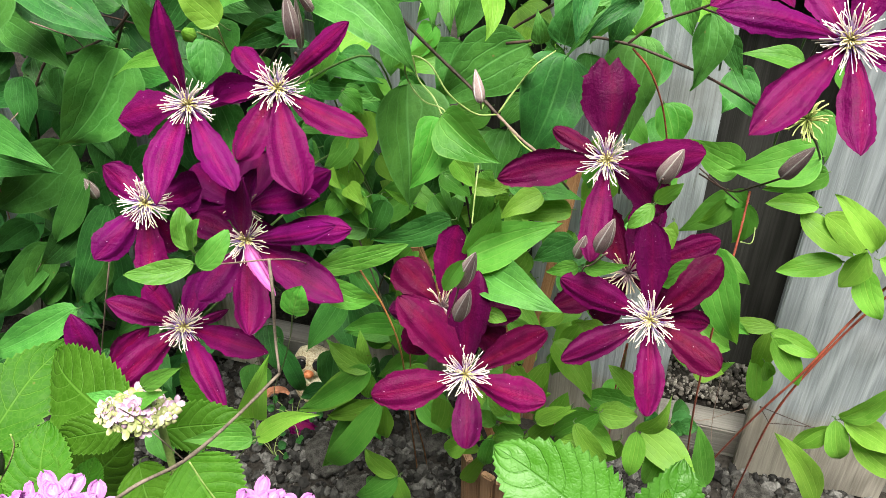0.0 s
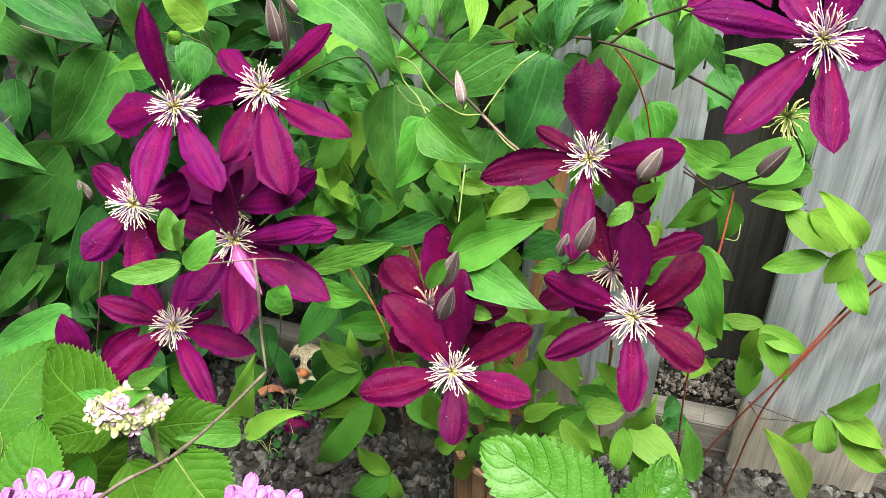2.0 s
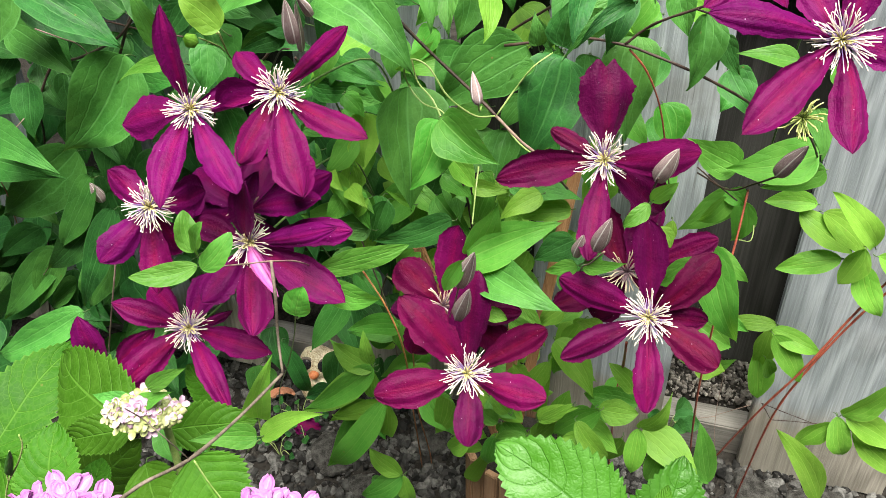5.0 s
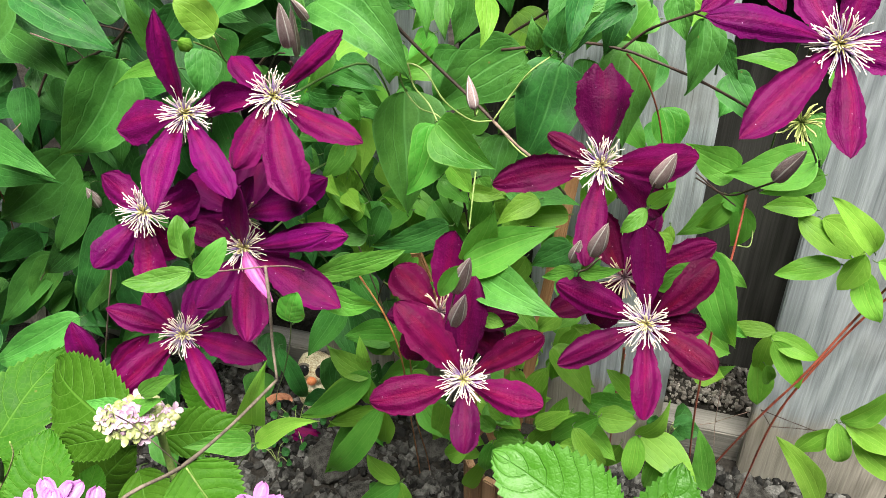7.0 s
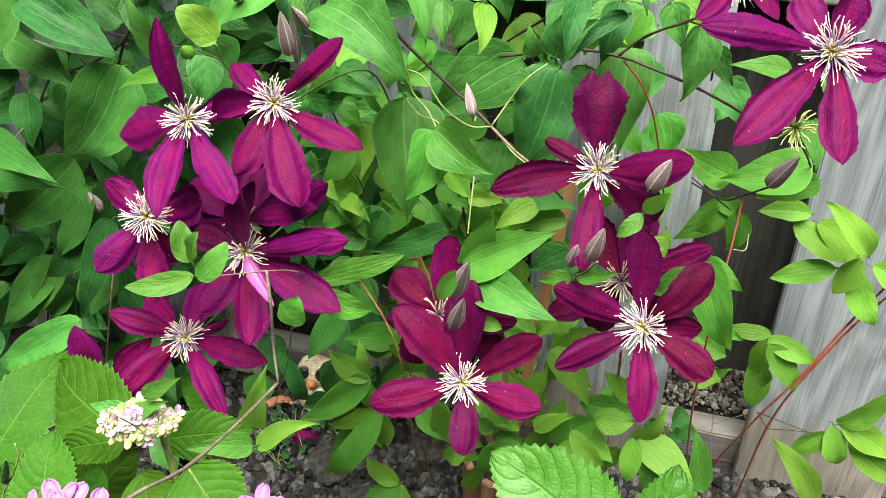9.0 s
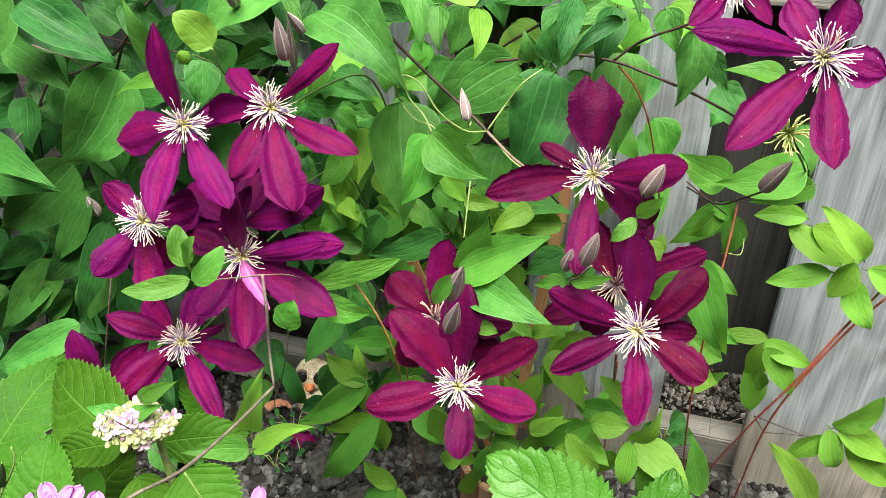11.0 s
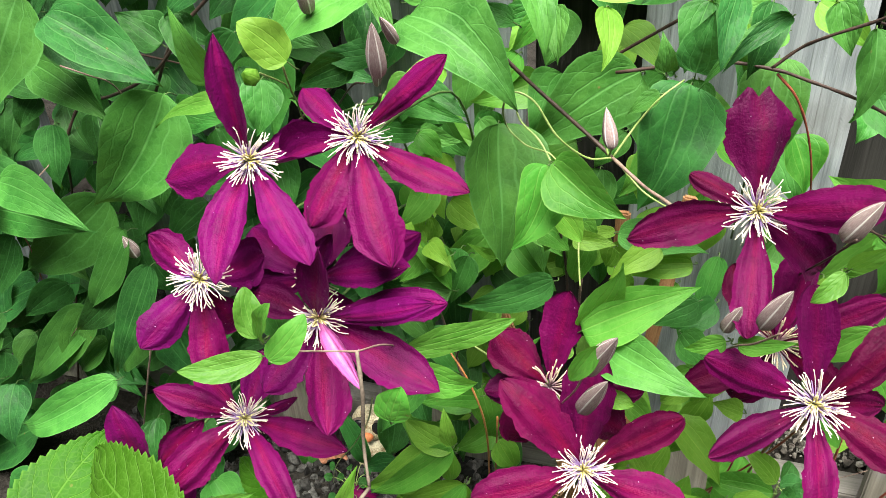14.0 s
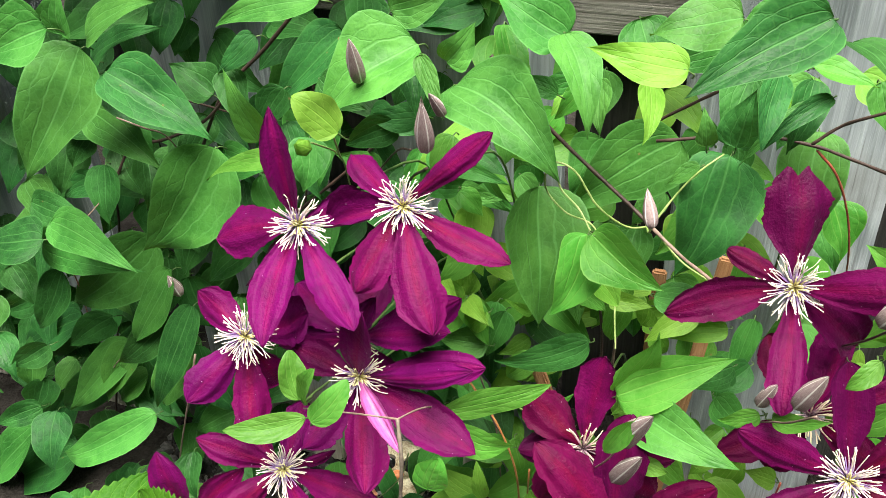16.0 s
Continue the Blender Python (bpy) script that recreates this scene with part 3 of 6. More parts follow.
def build_gravel(name, label, count, lo, hi, place, seed, material):
    rnd = random.Random(seed)
    bm = bmesh.new()
    bmesh.ops.create_icosphere(bm, subdivisions=1, radius=1.0)
    unit = np.array([v.co[:] for v in bm.verts])
    tris = [tuple(v.index for v in f.verts) for f in bm.faces]
    bm.free()
    verts, faces = [], []
    for i in range(count):
        x, y = place(rnd)
        r = lo + (hi - lo) * rnd.random() ** 2.2
        spin = np.array(Euler((rnd.uniform(0, 6), rnd.uniform(0, 6), rnd.uniform(0, 6))).to_matrix())
        jag = 1 + np.array([rnd.uniform(-0.28, 0.28) for _ in unit])
        p = (unit * jag[:, None] * (r, r * rnd.uniform(0.6, 1), r * rnd.uniform(0.45, 0.8))) @ spin.T
        p += (x, y, soil_height(x, y) + r * 0.25)
        n = len(verts)
        verts += [tuple(q) for q in p]
        faces += [tuple(n + t for t in f) for f in tris]
    return tagged(mesh_object(name, verts, faces, material, smooth=False), label, "gravel", kind="stuff")


def front_bed(rnd):
    p = by_fence(rnd.uniform(-0.95, 0.5), rnd.uniform(0.0, 0.3) if rnd.random() < 0.8 else rnd.uniform(0, 0.55), 0)
    return p.x, p.y


def behind_rail(rnd):
    p = by_fence(rnd.uniform(-0.25, 0.15), -rnd.uniform(0.062, 0.2), 0)
    return p.x, p.y


def pebble_material(name, low, high, grime):
    """Loose stones, each with a tone of its own, dusted with soil."""
    m, nt, bsdf, out = nodes_of(name)
    own = nt.nodes.new("ShaderNodeNewGeometry").outputs["Random Per Island"]
    tone = blend(nt, band(nt, own, 0.1, 1.05), low, high)
    tone = blend(nt, band(nt, noisy(nt, 160, 4.0, coords(nt), 0.65), 0.35, 0.65, 0.0, 0.75), tone, grime)
    nt.links.new(tone, bsdf.inputs["Base Color"])
    bsdf.inputs["Roughness"].default_value = 0.9
    bsdf.inputs["Specular IOR Level"].default_value = 0.15
    bumped(nt, bsdf, noisy(nt, 500, 4.0, coords(nt)), 0.5, 0.0008)
    return m


PEBBLES = pebble_material("mixed_pebbles", (0.006, 0.006, 0.006), (0.13, 0.128, 0.123), (0.022, 0.021, 0.02))
# Paler copy of the pebbles: light from behind the fence is in the colour.
LIT_PEBBLES = pebble_material("lit_pebbles", (0.06, 0.055, 0.05), (0.34, 0.32, 0.29), (0.12, 0.105, 0.09))
build_gravel("gravel", "mixed grey gravel and crumbs of soil", 14000, 0.0014, 0.011, front_bed, 4, PEBBLES)
build_gravel("gravel", "gravel heaped behind the fence rail, coloured pale as if lit", 5000, 0.0018, 0.0062, behind_rail, 8, LIT_PEBBLES)


def boulder(x, y, r, seed, label):
    bm = bmesh.new()
    bmesh.ops.create_icosphere(bm, subdivisions=4, radius=r)
    for v in bm.verts:
        v.co *= 1 + 0.3 * noise.noise(v.co / r * 1.1 + Vector((seed, 0, 0))) + 0.09 * noise.noise(v.co / r * 4 + Vector((seed, 0, 5)))
        v.co.z *= 0.55
    me = bpy.data.meshes.new("stone")
    bm.to_mesh(me)
    bm.free()
    me.materials.append(STONE)
    me.polygons.foreach_set("use_smooth", np.ones(len(me.polygons), dtype=bool))
    ob = new("stone", me)
    ob.location = (x, y, soil_height(x, y) + r * 0.12)
    return tagged(ob, label, "stone")


boulder(-0.155, 0.865, 0.034, 1, "rough pale grey stone half sunk in soil")
boulder(-0.020, 0.896, 0.03, 7, "dark grey stone lying on soil")
boulder(-0.108, 0.813, 0.022, 3, "small grey stone on the soil")
boulder(0.395, 0.801, 0.03, 9, "grey stone lying before the fence")
boulder(0.476, 0.780, 0.035, 12, "grey stone lying before the fence")

# ---- wooden planter with a fan trellis ----


def build_planter(at, r, high, count):
    planter = thing("planter", "round wooden stave planter standing in soil", "planter", at=at)
    for i in range(count):
        a = 2 * math.pi * i / count
        m = Matrix.Rotation(a, 4, "Z") @ Matrix.Translation((0, -r, high / 2))
        plank("stave", planter, POT, (2 * math.pi * r / count * 0.86, 0.009, high + 0.004 * math.sin(i * 5)), m, 0.0015, i)
    for z in (high * 0.2, high * 0.55):
        line = [Vector((math.cos(a) * (r - 0.006), math.sin(a) * (r - 0.006), z)) for a in np.linspace(0, 2 * math.pi, 40)]
        p, f, u = tube_data(line, 0.003, 0.003)
        mesh_object("hoop", p, f, STEM["brown"], planter, u)
    ring = [(math.cos(a) * (r - 0.004), math.sin(a) * (r - 0.004), high - 0.02) for a in np.linspace(0, 2 * math.pi, 33)[:-1]]
    mesh_object("potting_soil", ring + [(0, 0, high - 0.012)], [(i, (i + 1) % 32, 32) for i in range(32)], SOIL, planter, label="dark potting soil")
    return planter


POT_AT = Vector((0.091, 0.779, 0.015))
build_planter(POT_AT, 0.062, 0.145, 20)


def slat(parent, low, high, wide=0.012, thick=0.007):
    low, high = Vector(low), Vector(high)
    d = (high - low).normalized()
    side = d.cross(OUT).normalized()
    m = Matrix.Translation((low + high) / 2) @ Matrix((side, side.cross(d) * -1, d)).transposed().to_4x4()
    return plank("slat", parent, SLAT, (wide, thick, (high - low).length), m, 0.0015, low.x * 50)


trellis = thing("fan_trellis", "orange-stained wooden fan trellis in the planter", "trellis", at=POT_AT)
inverse = Matrix.Translation(POT_AT).inverted()
for low, high in (
    ((0.079, 0.773, 0.152), (0.132, 0.795, 0.553)),
    ((0.074, 0.776, 0.150), (0.079, 0.798, 0.538)),
    ((0.069, 0.775, 0.149), (-0.026, 0.802, 0.440)),
):
    slat(trellis, inverse @ Vector(low), inverse @ Vector(high))

# ---- garden ornament: a small owl ----


def build_ornament(at, size):
    bm = bmesh.new()
    parts = ((0, 0, 0.45, 0.42, 0.36, 0.5, 0), (0, -0.04, 1.02, 0.4, 0.32, 0.34, 0), (-0.17, -0.27, 1.1, 0.16, 0.06, 0.15, 3), (0.17, -0.27, 1.1, 0.16, 0.06, 0.15, 3),
             (-0.17, -0.31, 1.1, 0.125, 0.06, 0.12, 1), (0.17, -0.31, 1.1, 0.125, 0.06, 0.12, 1), (0, -0.36, 0.93, 0.1, 0.11, 0.09, 2))
    for x, y, z, a, b, c, mat in parts:
        made = bmesh.ops.create_uvsphere(bm, u_segments=20, v_segments=14, radius=1.0)["verts"]
        for v in made:
            chin = 1 - 0.4 * max(0.0, -v.co.z) + (0.25 * max(0.0, v.co.z) ** 3 if z > 1 else 0.0) if mat == 0 else 1.0
            v.co = Vector((v.co.x * a * chin + x, v.co.y * b + y, v.co.z * c + z)) * (1 + (0.03 * noise.noise(v.co * 3) if mat == 0 else 0))
        for f in {f for v in made for f in v.link_faces}:
            f.material_index, f.smooth = mat, True
    bmesh.ops.scale(bm, vec=(size, size, size), verts=bm.verts)
    me = bpy.data.meshes.new("owl_ornament")
    bm.to_mesh(me)
    bm.free()
    for mat in (CLAY, EYE_BLACK, BEAK, STEM["twig"]):
        me.materials.append(mat)
    ob = new("owl_ornament", me)
    ob.matrix_basis = Matrix.Translation(at) @ Matrix.Rotation(radians(-12), 4, "Z") @ Matrix.Rotation(radians(-14), 4, "X")
    return tagged(ob, "small cream clay owl ornament with glossy black eyes", "ornament")


build_ornament((-0.190, 0.981, 0.002), 0.074)


def build_shard(at, size, turn, label):
    """A curved piece of a broken clay pot."""
    pts, faces = [], []
    for layer in (1.0, 0.86):
        for i in range(9):
            for j in range(5):
                a = -0.7 + 1.4 * i / 8
                h = (j / 4) * (0.6 + 0.25 * noise.noise((i * 0.6, layer, 0)))
                pts.append((math.sin(a) * layer * size, math.cos(a) * layer * size - size * 0.8, h * size))
    for base in (0, 45):
        faces += [(base + i * 5 + j, base + i * 5 + j + 1, base + i * 5 + j + 6, base + i * 5 + j + 5) for i in range(8) for j in range(4)]
    faces += [(i * 5 + 4, i * 5 + 9, 45 + i * 5 + 9, 45 + i * 5 + 4) for i in range(8)]
    ob = mesh_object("clay_shard", pts, faces, plain("terracotta", (0.3, 0.115, 0.06), (0.45, 0.21, 0.125), 60, 0.8, 0.5, 0.001, 0.0), smooth=False)
    ob.matrix_basis = Matrix.Translation(at) @ Euler(turn).to_matrix().to_4x4()
    return tagged(ob, label, "shard")


build_shard((-0.243, 0.968, 0.047), 0.028, (1.2, 0.2, 0.4), "broken terracotta shard lying on soil")

# ---- plants ----
vine_deep = thing("clematis_vine", "dense dark green clematis foliage covering the fence", "clematis", "clematis vines", by_fence(-0.75, 0.06, 0.02))
vine_back = thing("clematis_vine", "clematis growth matted against the boards, coloured dark for shade", "clematis", "clematis vines", by_fence(-0.9, 0.02, 0.02))
# Leaf canopy above the view, added only to darken the growth at left.
shade_canopy = thing("clematis_vine", "unseen clematis canopy added to shade the growth below", "clematis", "clematis vines", by_fence(-0.95, 0.03, 0.02))
vine_centre = thing("clematis_vine", "clematis vine with large green leaves on the trellis", "clematis", "clematis vines", by_fence(-0.3, 0.1, 0.02))
vine_left = thing("clematis_vine", "clematis vine crowded with crimson flowers", "clematis", "clematis vines", by_fence(-0.55, 0.08, 0.02))
vine_middle = thing("clematis_vine", "clematis vine with two crimson flowers and orange stems", "clematis", "clematis vines", by_fence(-0.35, 0.1, 0.02))
vine_right = thing("clematis_vine", "clematis vine with large crimson flowers before grey boards", "clematis", "clematis vines", by_fence(-0.12, 0.08, 0.02))
vine_corner = thing("clematis_vine", "clematis vine with a big crimson flower against the fence", "clematis", "clematis vines", by_fence(0.02, 0.03, 0.02))
vine_board = thing("clematis_vine", "red-stemmed clematis shoots with fresh green leaves", "clematis", "clematis vines", by_fence(0.05, 0.06, 0.02))
vine_low = thing("clematis_vine", "young clematis shoots with leaves close to the soil", "clematis", "clematis vines", by_fence(-0.32, 0.16, 0.02))
hydrangea = thing("hydrangea", "hydrangea shrub with toothed leaves and pink-white flower heads", "hydrangea", at=by_fence(-0.7, 0.5, 0.02))
broken_twig = thing("twig", "thin dry grey-brown twig leaning over the plants", "twig", at=by_fence(-0.5, 0.5, 0.02))
netting = tagged(thing("wire_netting", "torn piece of thin wire netting by the fence", "netting", at=by_fence(-0.05, 0.01, 0.02)))
OWNERS = {}
for owner in (shade_canopy, vine_back, vine_deep, vine_centre, vine_left, vine_middle, vine_right, vine_corner, vine_board, vine_low, hydrangea, broken_twig, netting):
    OWNERS[owner] = owner.location.copy()
    owner.location = (0, 0, 0)


def flower_at(vine, centre, face, stage, seed, label):
    flower = new("flower")
    flower.empty_display_size = 0.02
    flower.parent = vine
    tagged(flower, label)
    c, n = Vector(centre), Vector(face).normalized()
    flower_head(flower, c, n, stage, 0.9 if vine == vine_left else 1.0, seed)
    back = (c - FOOT).dot(OUT)
    p, f, u = tube_data(smooth_line([c, c - n * 0.03 + Vector((0, 0, -0.006)), c - OUT * back * 0.5 + Vector((0, 0, -0.06)), c - OUT * back * 0.72 + Vector((0, 0, -0.17))]), 0.001, 0.001)
    mesh_object("stalk", p, f, STEM["dull"], flower, u)
    return flower



# ---- clematis flowers ----
flower = flower_at(vine_left, (-0.170, 0.613, 0.704), (0.280, -0.841, 0.463), "fresh", 100, "open velvety crimson clematis flower")
petal(flower, (-0.171, 0.616, 0.706), (-0.177, 0.614, 0.779), 0.0165, 7, 0.07, "fold", 101)
petal(flower, (-0.174, 0.617, 0.701), (-0.227, 0.632, 0.681), 0.0324, 9, 0.08, "", 102)
petal(flower, (-0.171, 0.613, 0.700), (-0.183, 0.550, 0.664), 0.0278, 8, 0.08, "", 103)
petal(flower, (-0.169, 0.613, 0.701), (-0.132, 0.559, 0.669), 0.0242, -15, 0.04, "", 104)
petal(flower, (-0.169, 0.618, 0.702), (-0.134, 0.654, 0.699), 0.0232, 14, 0.06, "", 105)
petal(flower, (-0.173, 0.617, 0.699), (-0.221, 0.645, 0.634), 0.0168, 13, 0.01, "", 106)
flower = flower_at(vine_left, (-0.108, 0.617, 0.715), (0.191, -0.868, 0.458), "fresh", 106, "open velvety crimson clematis flower")
petal(flower, (-0.110, 0.621, 0.714), (-0.143, 0.660, 0.725), 0.0191, -1, 0.02, "", 107)
petal(flower, (-0.106, 0.619, 0.716), (-0.055, 0.613, 0.765), 0.0165, 1, 0.05, "", 108)
petal(flower, (-0.105, 0.618, 0.712), (-0.045, 0.590, 0.695), 0.0228, -16, 0.02, "", 109)
petal(flower, (-0.107, 0.616, 0.711), (-0.088, 0.558, 0.668), 0.0300, -7, 0.08, "", 110)
petal(flower, (-0.110, 0.617, 0.712), (-0.134, 0.580, 0.681), 0.0288, 9, 0.01, "", 111)
petal(flower, (-0.111, 0.620, 0.713), (-0.158, 0.625, 0.696), 0.0235, 18, 0.01, "fold", 112)
flower = flower_at(vine_left, (-0.208, 0.593, 0.635), (0.323, -0.775, 0.543), "fresh", 112, "open velvety crimson clematis flower")
petal(flower, (-0.210, 0.596, 0.634), (-0.241, 0.616, 0.652), 0.0244, 4, 0.01, "", 113)
petal(flower, (-0.210, 0.593, 0.632), (-0.241, 0.562, 0.608), 0.0256, -16, 0.08, "", 114)
petal(flower, (-0.208, 0.593, 0.630), (-0.203, 0.558, 0.582), 0.0243, -9, 0.02, "", 115)
petal(flower, (-0.207, 0.597, 0.632), (-0.177, 0.632, 0.624), 0.0323, 15, 0.08, "", 116)
petal(flower, (-0.208, 0.595, 0.630), (-0.196, 0.604, 0.585), 0.0243, -7, 0.09, "", 117)
flower = flower_at(vine_left, (-0.143, 0.616, 0.615), (0.226, -0.796, 0.562), "old", 117, "half-hidden crimson clematis flower")
petal(flower, (-0.140, 0.618, 0.615), (-0.077, 0.605, 0.656), 0.0253, 1, 0.06, "", 118)
petal(flower, (-0.141, 0.617, 0.615), (-0.084, 0.580, 0.651), 0.0218, -9, 0.08, "", 119)
petal(flower, (-0.143, 0.618, 0.615), (-0.127, 0.600, 0.660), 0.0134, 6, 0.09, "", 120)
petal(flower, (-0.143, 0.621, 0.614), (-0.133, 0.660, 0.637), 0.0291, 13, 0.03, "", 121)
petal(flower, (-0.146, 0.621, 0.614), (-0.193, 0.661, 0.626), 0.0293, -4, 0.01, "", 122)
petal(flower, (-0.147, 0.619, 0.612), (-0.202, 0.635, 0.590), 0.0252, -11, 0.01, "", 123)
petal(flower, (-0.142, 0.618, 0.611), (-0.117, 0.615, 0.565), 0.0251, -6, 0.05, "", 124)
flower = flower_at(vine_left, (-0.141, 0.595, 0.601), (0.225, -0.776, 0.590), "fresh", 124, "open velvety crimson clematis flower")
petal(flower, (-0.141, 0.596, 0.602), (-0.131, 0.577, 0.666), 0.0246, -16, 0.06, "", 125)
petal(flower, (-0.137, 0.596, 0.600), (-0.060, 0.584, 0.620), 0.0214, -5, 0.03, "", 126)
petal(flower, (-0.138, 0.595, 0.601), (-0.068, 0.550, 0.647), 0.0160, 10, 0.04, "", 127)
petal(flower, (-0.138, 0.595, 0.598), (-0.066, 0.553, 0.578), 0.0301, -6, 0.04, "", 128)
petal(flower, (-0.141, 0.594, 0.597), (-0.132, 0.532, 0.565), 0.0283, 7, 0.01, "", 129)
petal(flower, (-0.143, 0.595, 0.598), (-0.175, 0.562, 0.571), 0.0265, 15, 0.00, "", 130)
petal(flower, (-0.144, 0.598, 0.599), (-0.187, 0.615, 0.609), 0.0228, 8, 0.08, "", 131)
petal(flower, (-0.140, 0.594, 0.600), (-0.108, 0.526, 0.611), 0.0111, -15, 0.07, "pale", 132)
flower = flower_at(vine_left, (-0.200, 0.590, 0.518), (0.285, -0.705, 0.649), "fresh", 132, "open velvety crimson clematis flower")
petal(flower, (-0.204, 0.593, 0.518), (-0.259, 0.595, 0.541), 0.0214, -4, 0.05, "", 133)
petal(flower, (-0.203, 0.590, 0.515), (-0.249, 0.550, 0.490), 0.0308, -16, 0.00, "", 134)
petal(flower, (-0.199, 0.589, 0.515), (-0.159, 0.527, 0.489), 0.0202, -10, 0.09, "", 135)
petal(flower, (-0.197, 0.591, 0.517), (-0.127, 0.559, 0.520), 0.0228, -10, 0.07, "", 136)
petal(flower, (-0.199, 0.593, 0.517), (-0.163, 0.593, 0.534), 0.0086, 14, 0.08, "", 137)
petal(flower, (-0.200, 0.595, 0.517), (-0.193, 0.642, 0.532), 0.0266, -5, 0.03, "", 138)
petal(flower, (-0.203, 0.595, 0.517), (-0.246, 0.642, 0.519), 0.0223, 1, 0.07, "", 139)
flower = flower_at(vine_left, (-0.272, 0.589, 0.467), (0.353, -0.656, 0.667), "bare", 139, "purple clematis flower hanging low")
petal(flower, (-0.274, 0.592, 0.468), (-0.291, 0.593, 0.525), 0.0272, -13, 0.07, "", 140)
petal(flower, (-0.271, 0.592, 0.467), (-0.230, 0.593, 0.514), 0.0212, 10, 0.08, "", 141)
petal(flower, (-0.274, 0.592, 0.463), (-0.305, 0.600, 0.425), 0.0278, -15, 0.09, "", 142)
petal(flower, (-0.272, 0.592, 0.463), (-0.259, 0.592, 0.419), 0.0277, -13, 0.03, "", 143)
flower = flower_at(vine_middle, (0.023, 0.560, 0.498), (-0.010, -0.702, 0.713), "fresh", 143, "open velvety crimson clematis flower")
petal(flower, (0.019, 0.561, 0.496), (-0.049, 0.542, 0.493), 0.0310, 4, 0.08, "", 144)
petal(flower, (0.023, 0.559, 0.495), (0.023, 0.512, 0.468), 0.0241, -5, 0.08, "", 145)
petal(flower, (0.026, 0.560, 0.496), (0.083, 0.531, 0.500), 0.0273, 1, 0.03, "", 146)
petal(flower, (0.026, 0.562, 0.499), (0.083, 0.562, 0.544), 0.0239, -6, 0.02, "", 147)
petal(flower, (0.023, 0.563, 0.500), (0.030, 0.584, 0.580), 0.0346, -13, 0.01, "", 148)
petal(flower, (0.021, 0.563, 0.499), (-0.028, 0.581, 0.559), 0.0332, 6, 0.09, "", 149)
flower = flower_at(vine_middle, (0.004, 0.606, 0.528), (0.016, -0.752, 0.659), "old", 149, "dark crimson clematis flower, partly hidden")
petal(flower, (0.005, 0.610, 0.530), (0.017, 0.624, 0.595), 0.0280, -11, 0.00, "", 150)
petal(flower, (0.002, 0.610, 0.528), (-0.031, 0.624, 0.560), 0.0320, 16, 0.05, "", 151)
petal(flower, (0.002, 0.609, 0.525), (-0.039, 0.616, 0.514), 0.0246, -3, 0.02, "", 152)
petal(flower, (0.003, 0.609, 0.523), (-0.023, 0.608, 0.472), 0.0295, 3, 0.07, "", 153)
petal(flower, (0.007, 0.609, 0.526), (0.068, 0.608, 0.519), 0.0226, -1, 0.04, "", 154)
petal(flower, (0.007, 0.609, 0.524), (0.058, 0.604, 0.482), 0.0265, -14, 0.08, "", 155)
flower = flower_at(vine_right, (0.156, 0.554, 0.562), (-0.204, -0.728, 0.655), "fresh", 155, "open velvety crimson clematis flower")
petal(flower, (0.153, 0.557, 0.562), (0.090, 0.563, 0.593), 0.0242, -15, 0.04, "", 156)
petal(flower, (0.156, 0.558, 0.563), (0.152, 0.586, 0.628), 0.0257, 11, 0.01, "", 157)
petal(flower, (0.158, 0.557, 0.563), (0.201, 0.562, 0.612), 0.0255, 7, 0.09, "", 158)
petal(flower, (0.159, 0.557, 0.559), (0.204, 0.566, 0.547), 0.0193, 4, 0.07, "", 159)
petal(flower, (0.158, 0.554, 0.559), (0.202, 0.519, 0.547), 0.0272, -13, 0.04, "", 160)
petal(flower, (0.156, 0.554, 0.558), (0.151, 0.500, 0.519), 0.0257, -11, 0.08, "", 161)
petal(flower, (0.153, 0.555, 0.559), (0.090, 0.530, 0.545), 0.0243, -7, 0.04, "", 162)
flower = flower_at(vine_right, (0.148, 0.608, 0.561), (-0.182, -0.762, 0.621), "old", 162, "fading crimson clematis flower")
petal(flower, (0.152, 0.611, 0.560), (0.217, 0.615, 0.588), 0.0241, 16, 0.08, "", 163)
petal(flower, (0.150, 0.612, 0.561), (0.170, 0.642, 0.611), 0.0352, 15, 0.04, "", 164)
petal(flower, (0.146, 0.610, 0.557), (0.092, 0.601, 0.533), 0.0238, -0, 0.07, "", 165)
petal(flower, (0.148, 0.612, 0.560), (0.126, 0.650, 0.595), 0.0298, -1, 0.03, "", 166)
petal(flower, (0.152, 0.610, 0.556), (0.208, 0.613, 0.508), 0.0260, -3, 0.01, "", 167)
petal(flower, (0.148, 0.610, 0.556), (0.129, 0.610, 0.510), 0.0259, -4, 0.09, "", 168)
flower = flower_at(vine_right, (0.122, 0.615, 0.660), (-0.159, -0.837, 0.524), "fresh", 168, "open velvety crimson clematis flower")
petal(flower, (0.123, 0.619, 0.662), (0.122, 0.648, 0.725), 0.0391, 15, 0.06, "notch", 169)
petal(flower, (0.125, 0.615, 0.660), (0.176, 0.568, 0.694), 0.0272, -0, 0.03, "", 170)
petal(flower, (0.119, 0.616, 0.659), (0.043, 0.588, 0.662), 0.0251, -13, 0.02, "", 171)
petal(flower, (0.122, 0.614, 0.656), (0.107, 0.550, 0.619), 0.0220, 9, 0.08, "", 172)
petal(flower, (0.125, 0.618, 0.656), (0.172, 0.622, 0.609), 0.0305, -4, 0.07, "", 173)
petal(flower, (0.121, 0.618, 0.659), (0.084, 0.628, 0.679), 0.0140, 9, 0.06, "", 174)
flower = flower_at(vine_corner, (0.236, 0.542, 0.786), (-0.379, -0.840, 0.388), "fresh", 174, "open velvety crimson clematis flower")
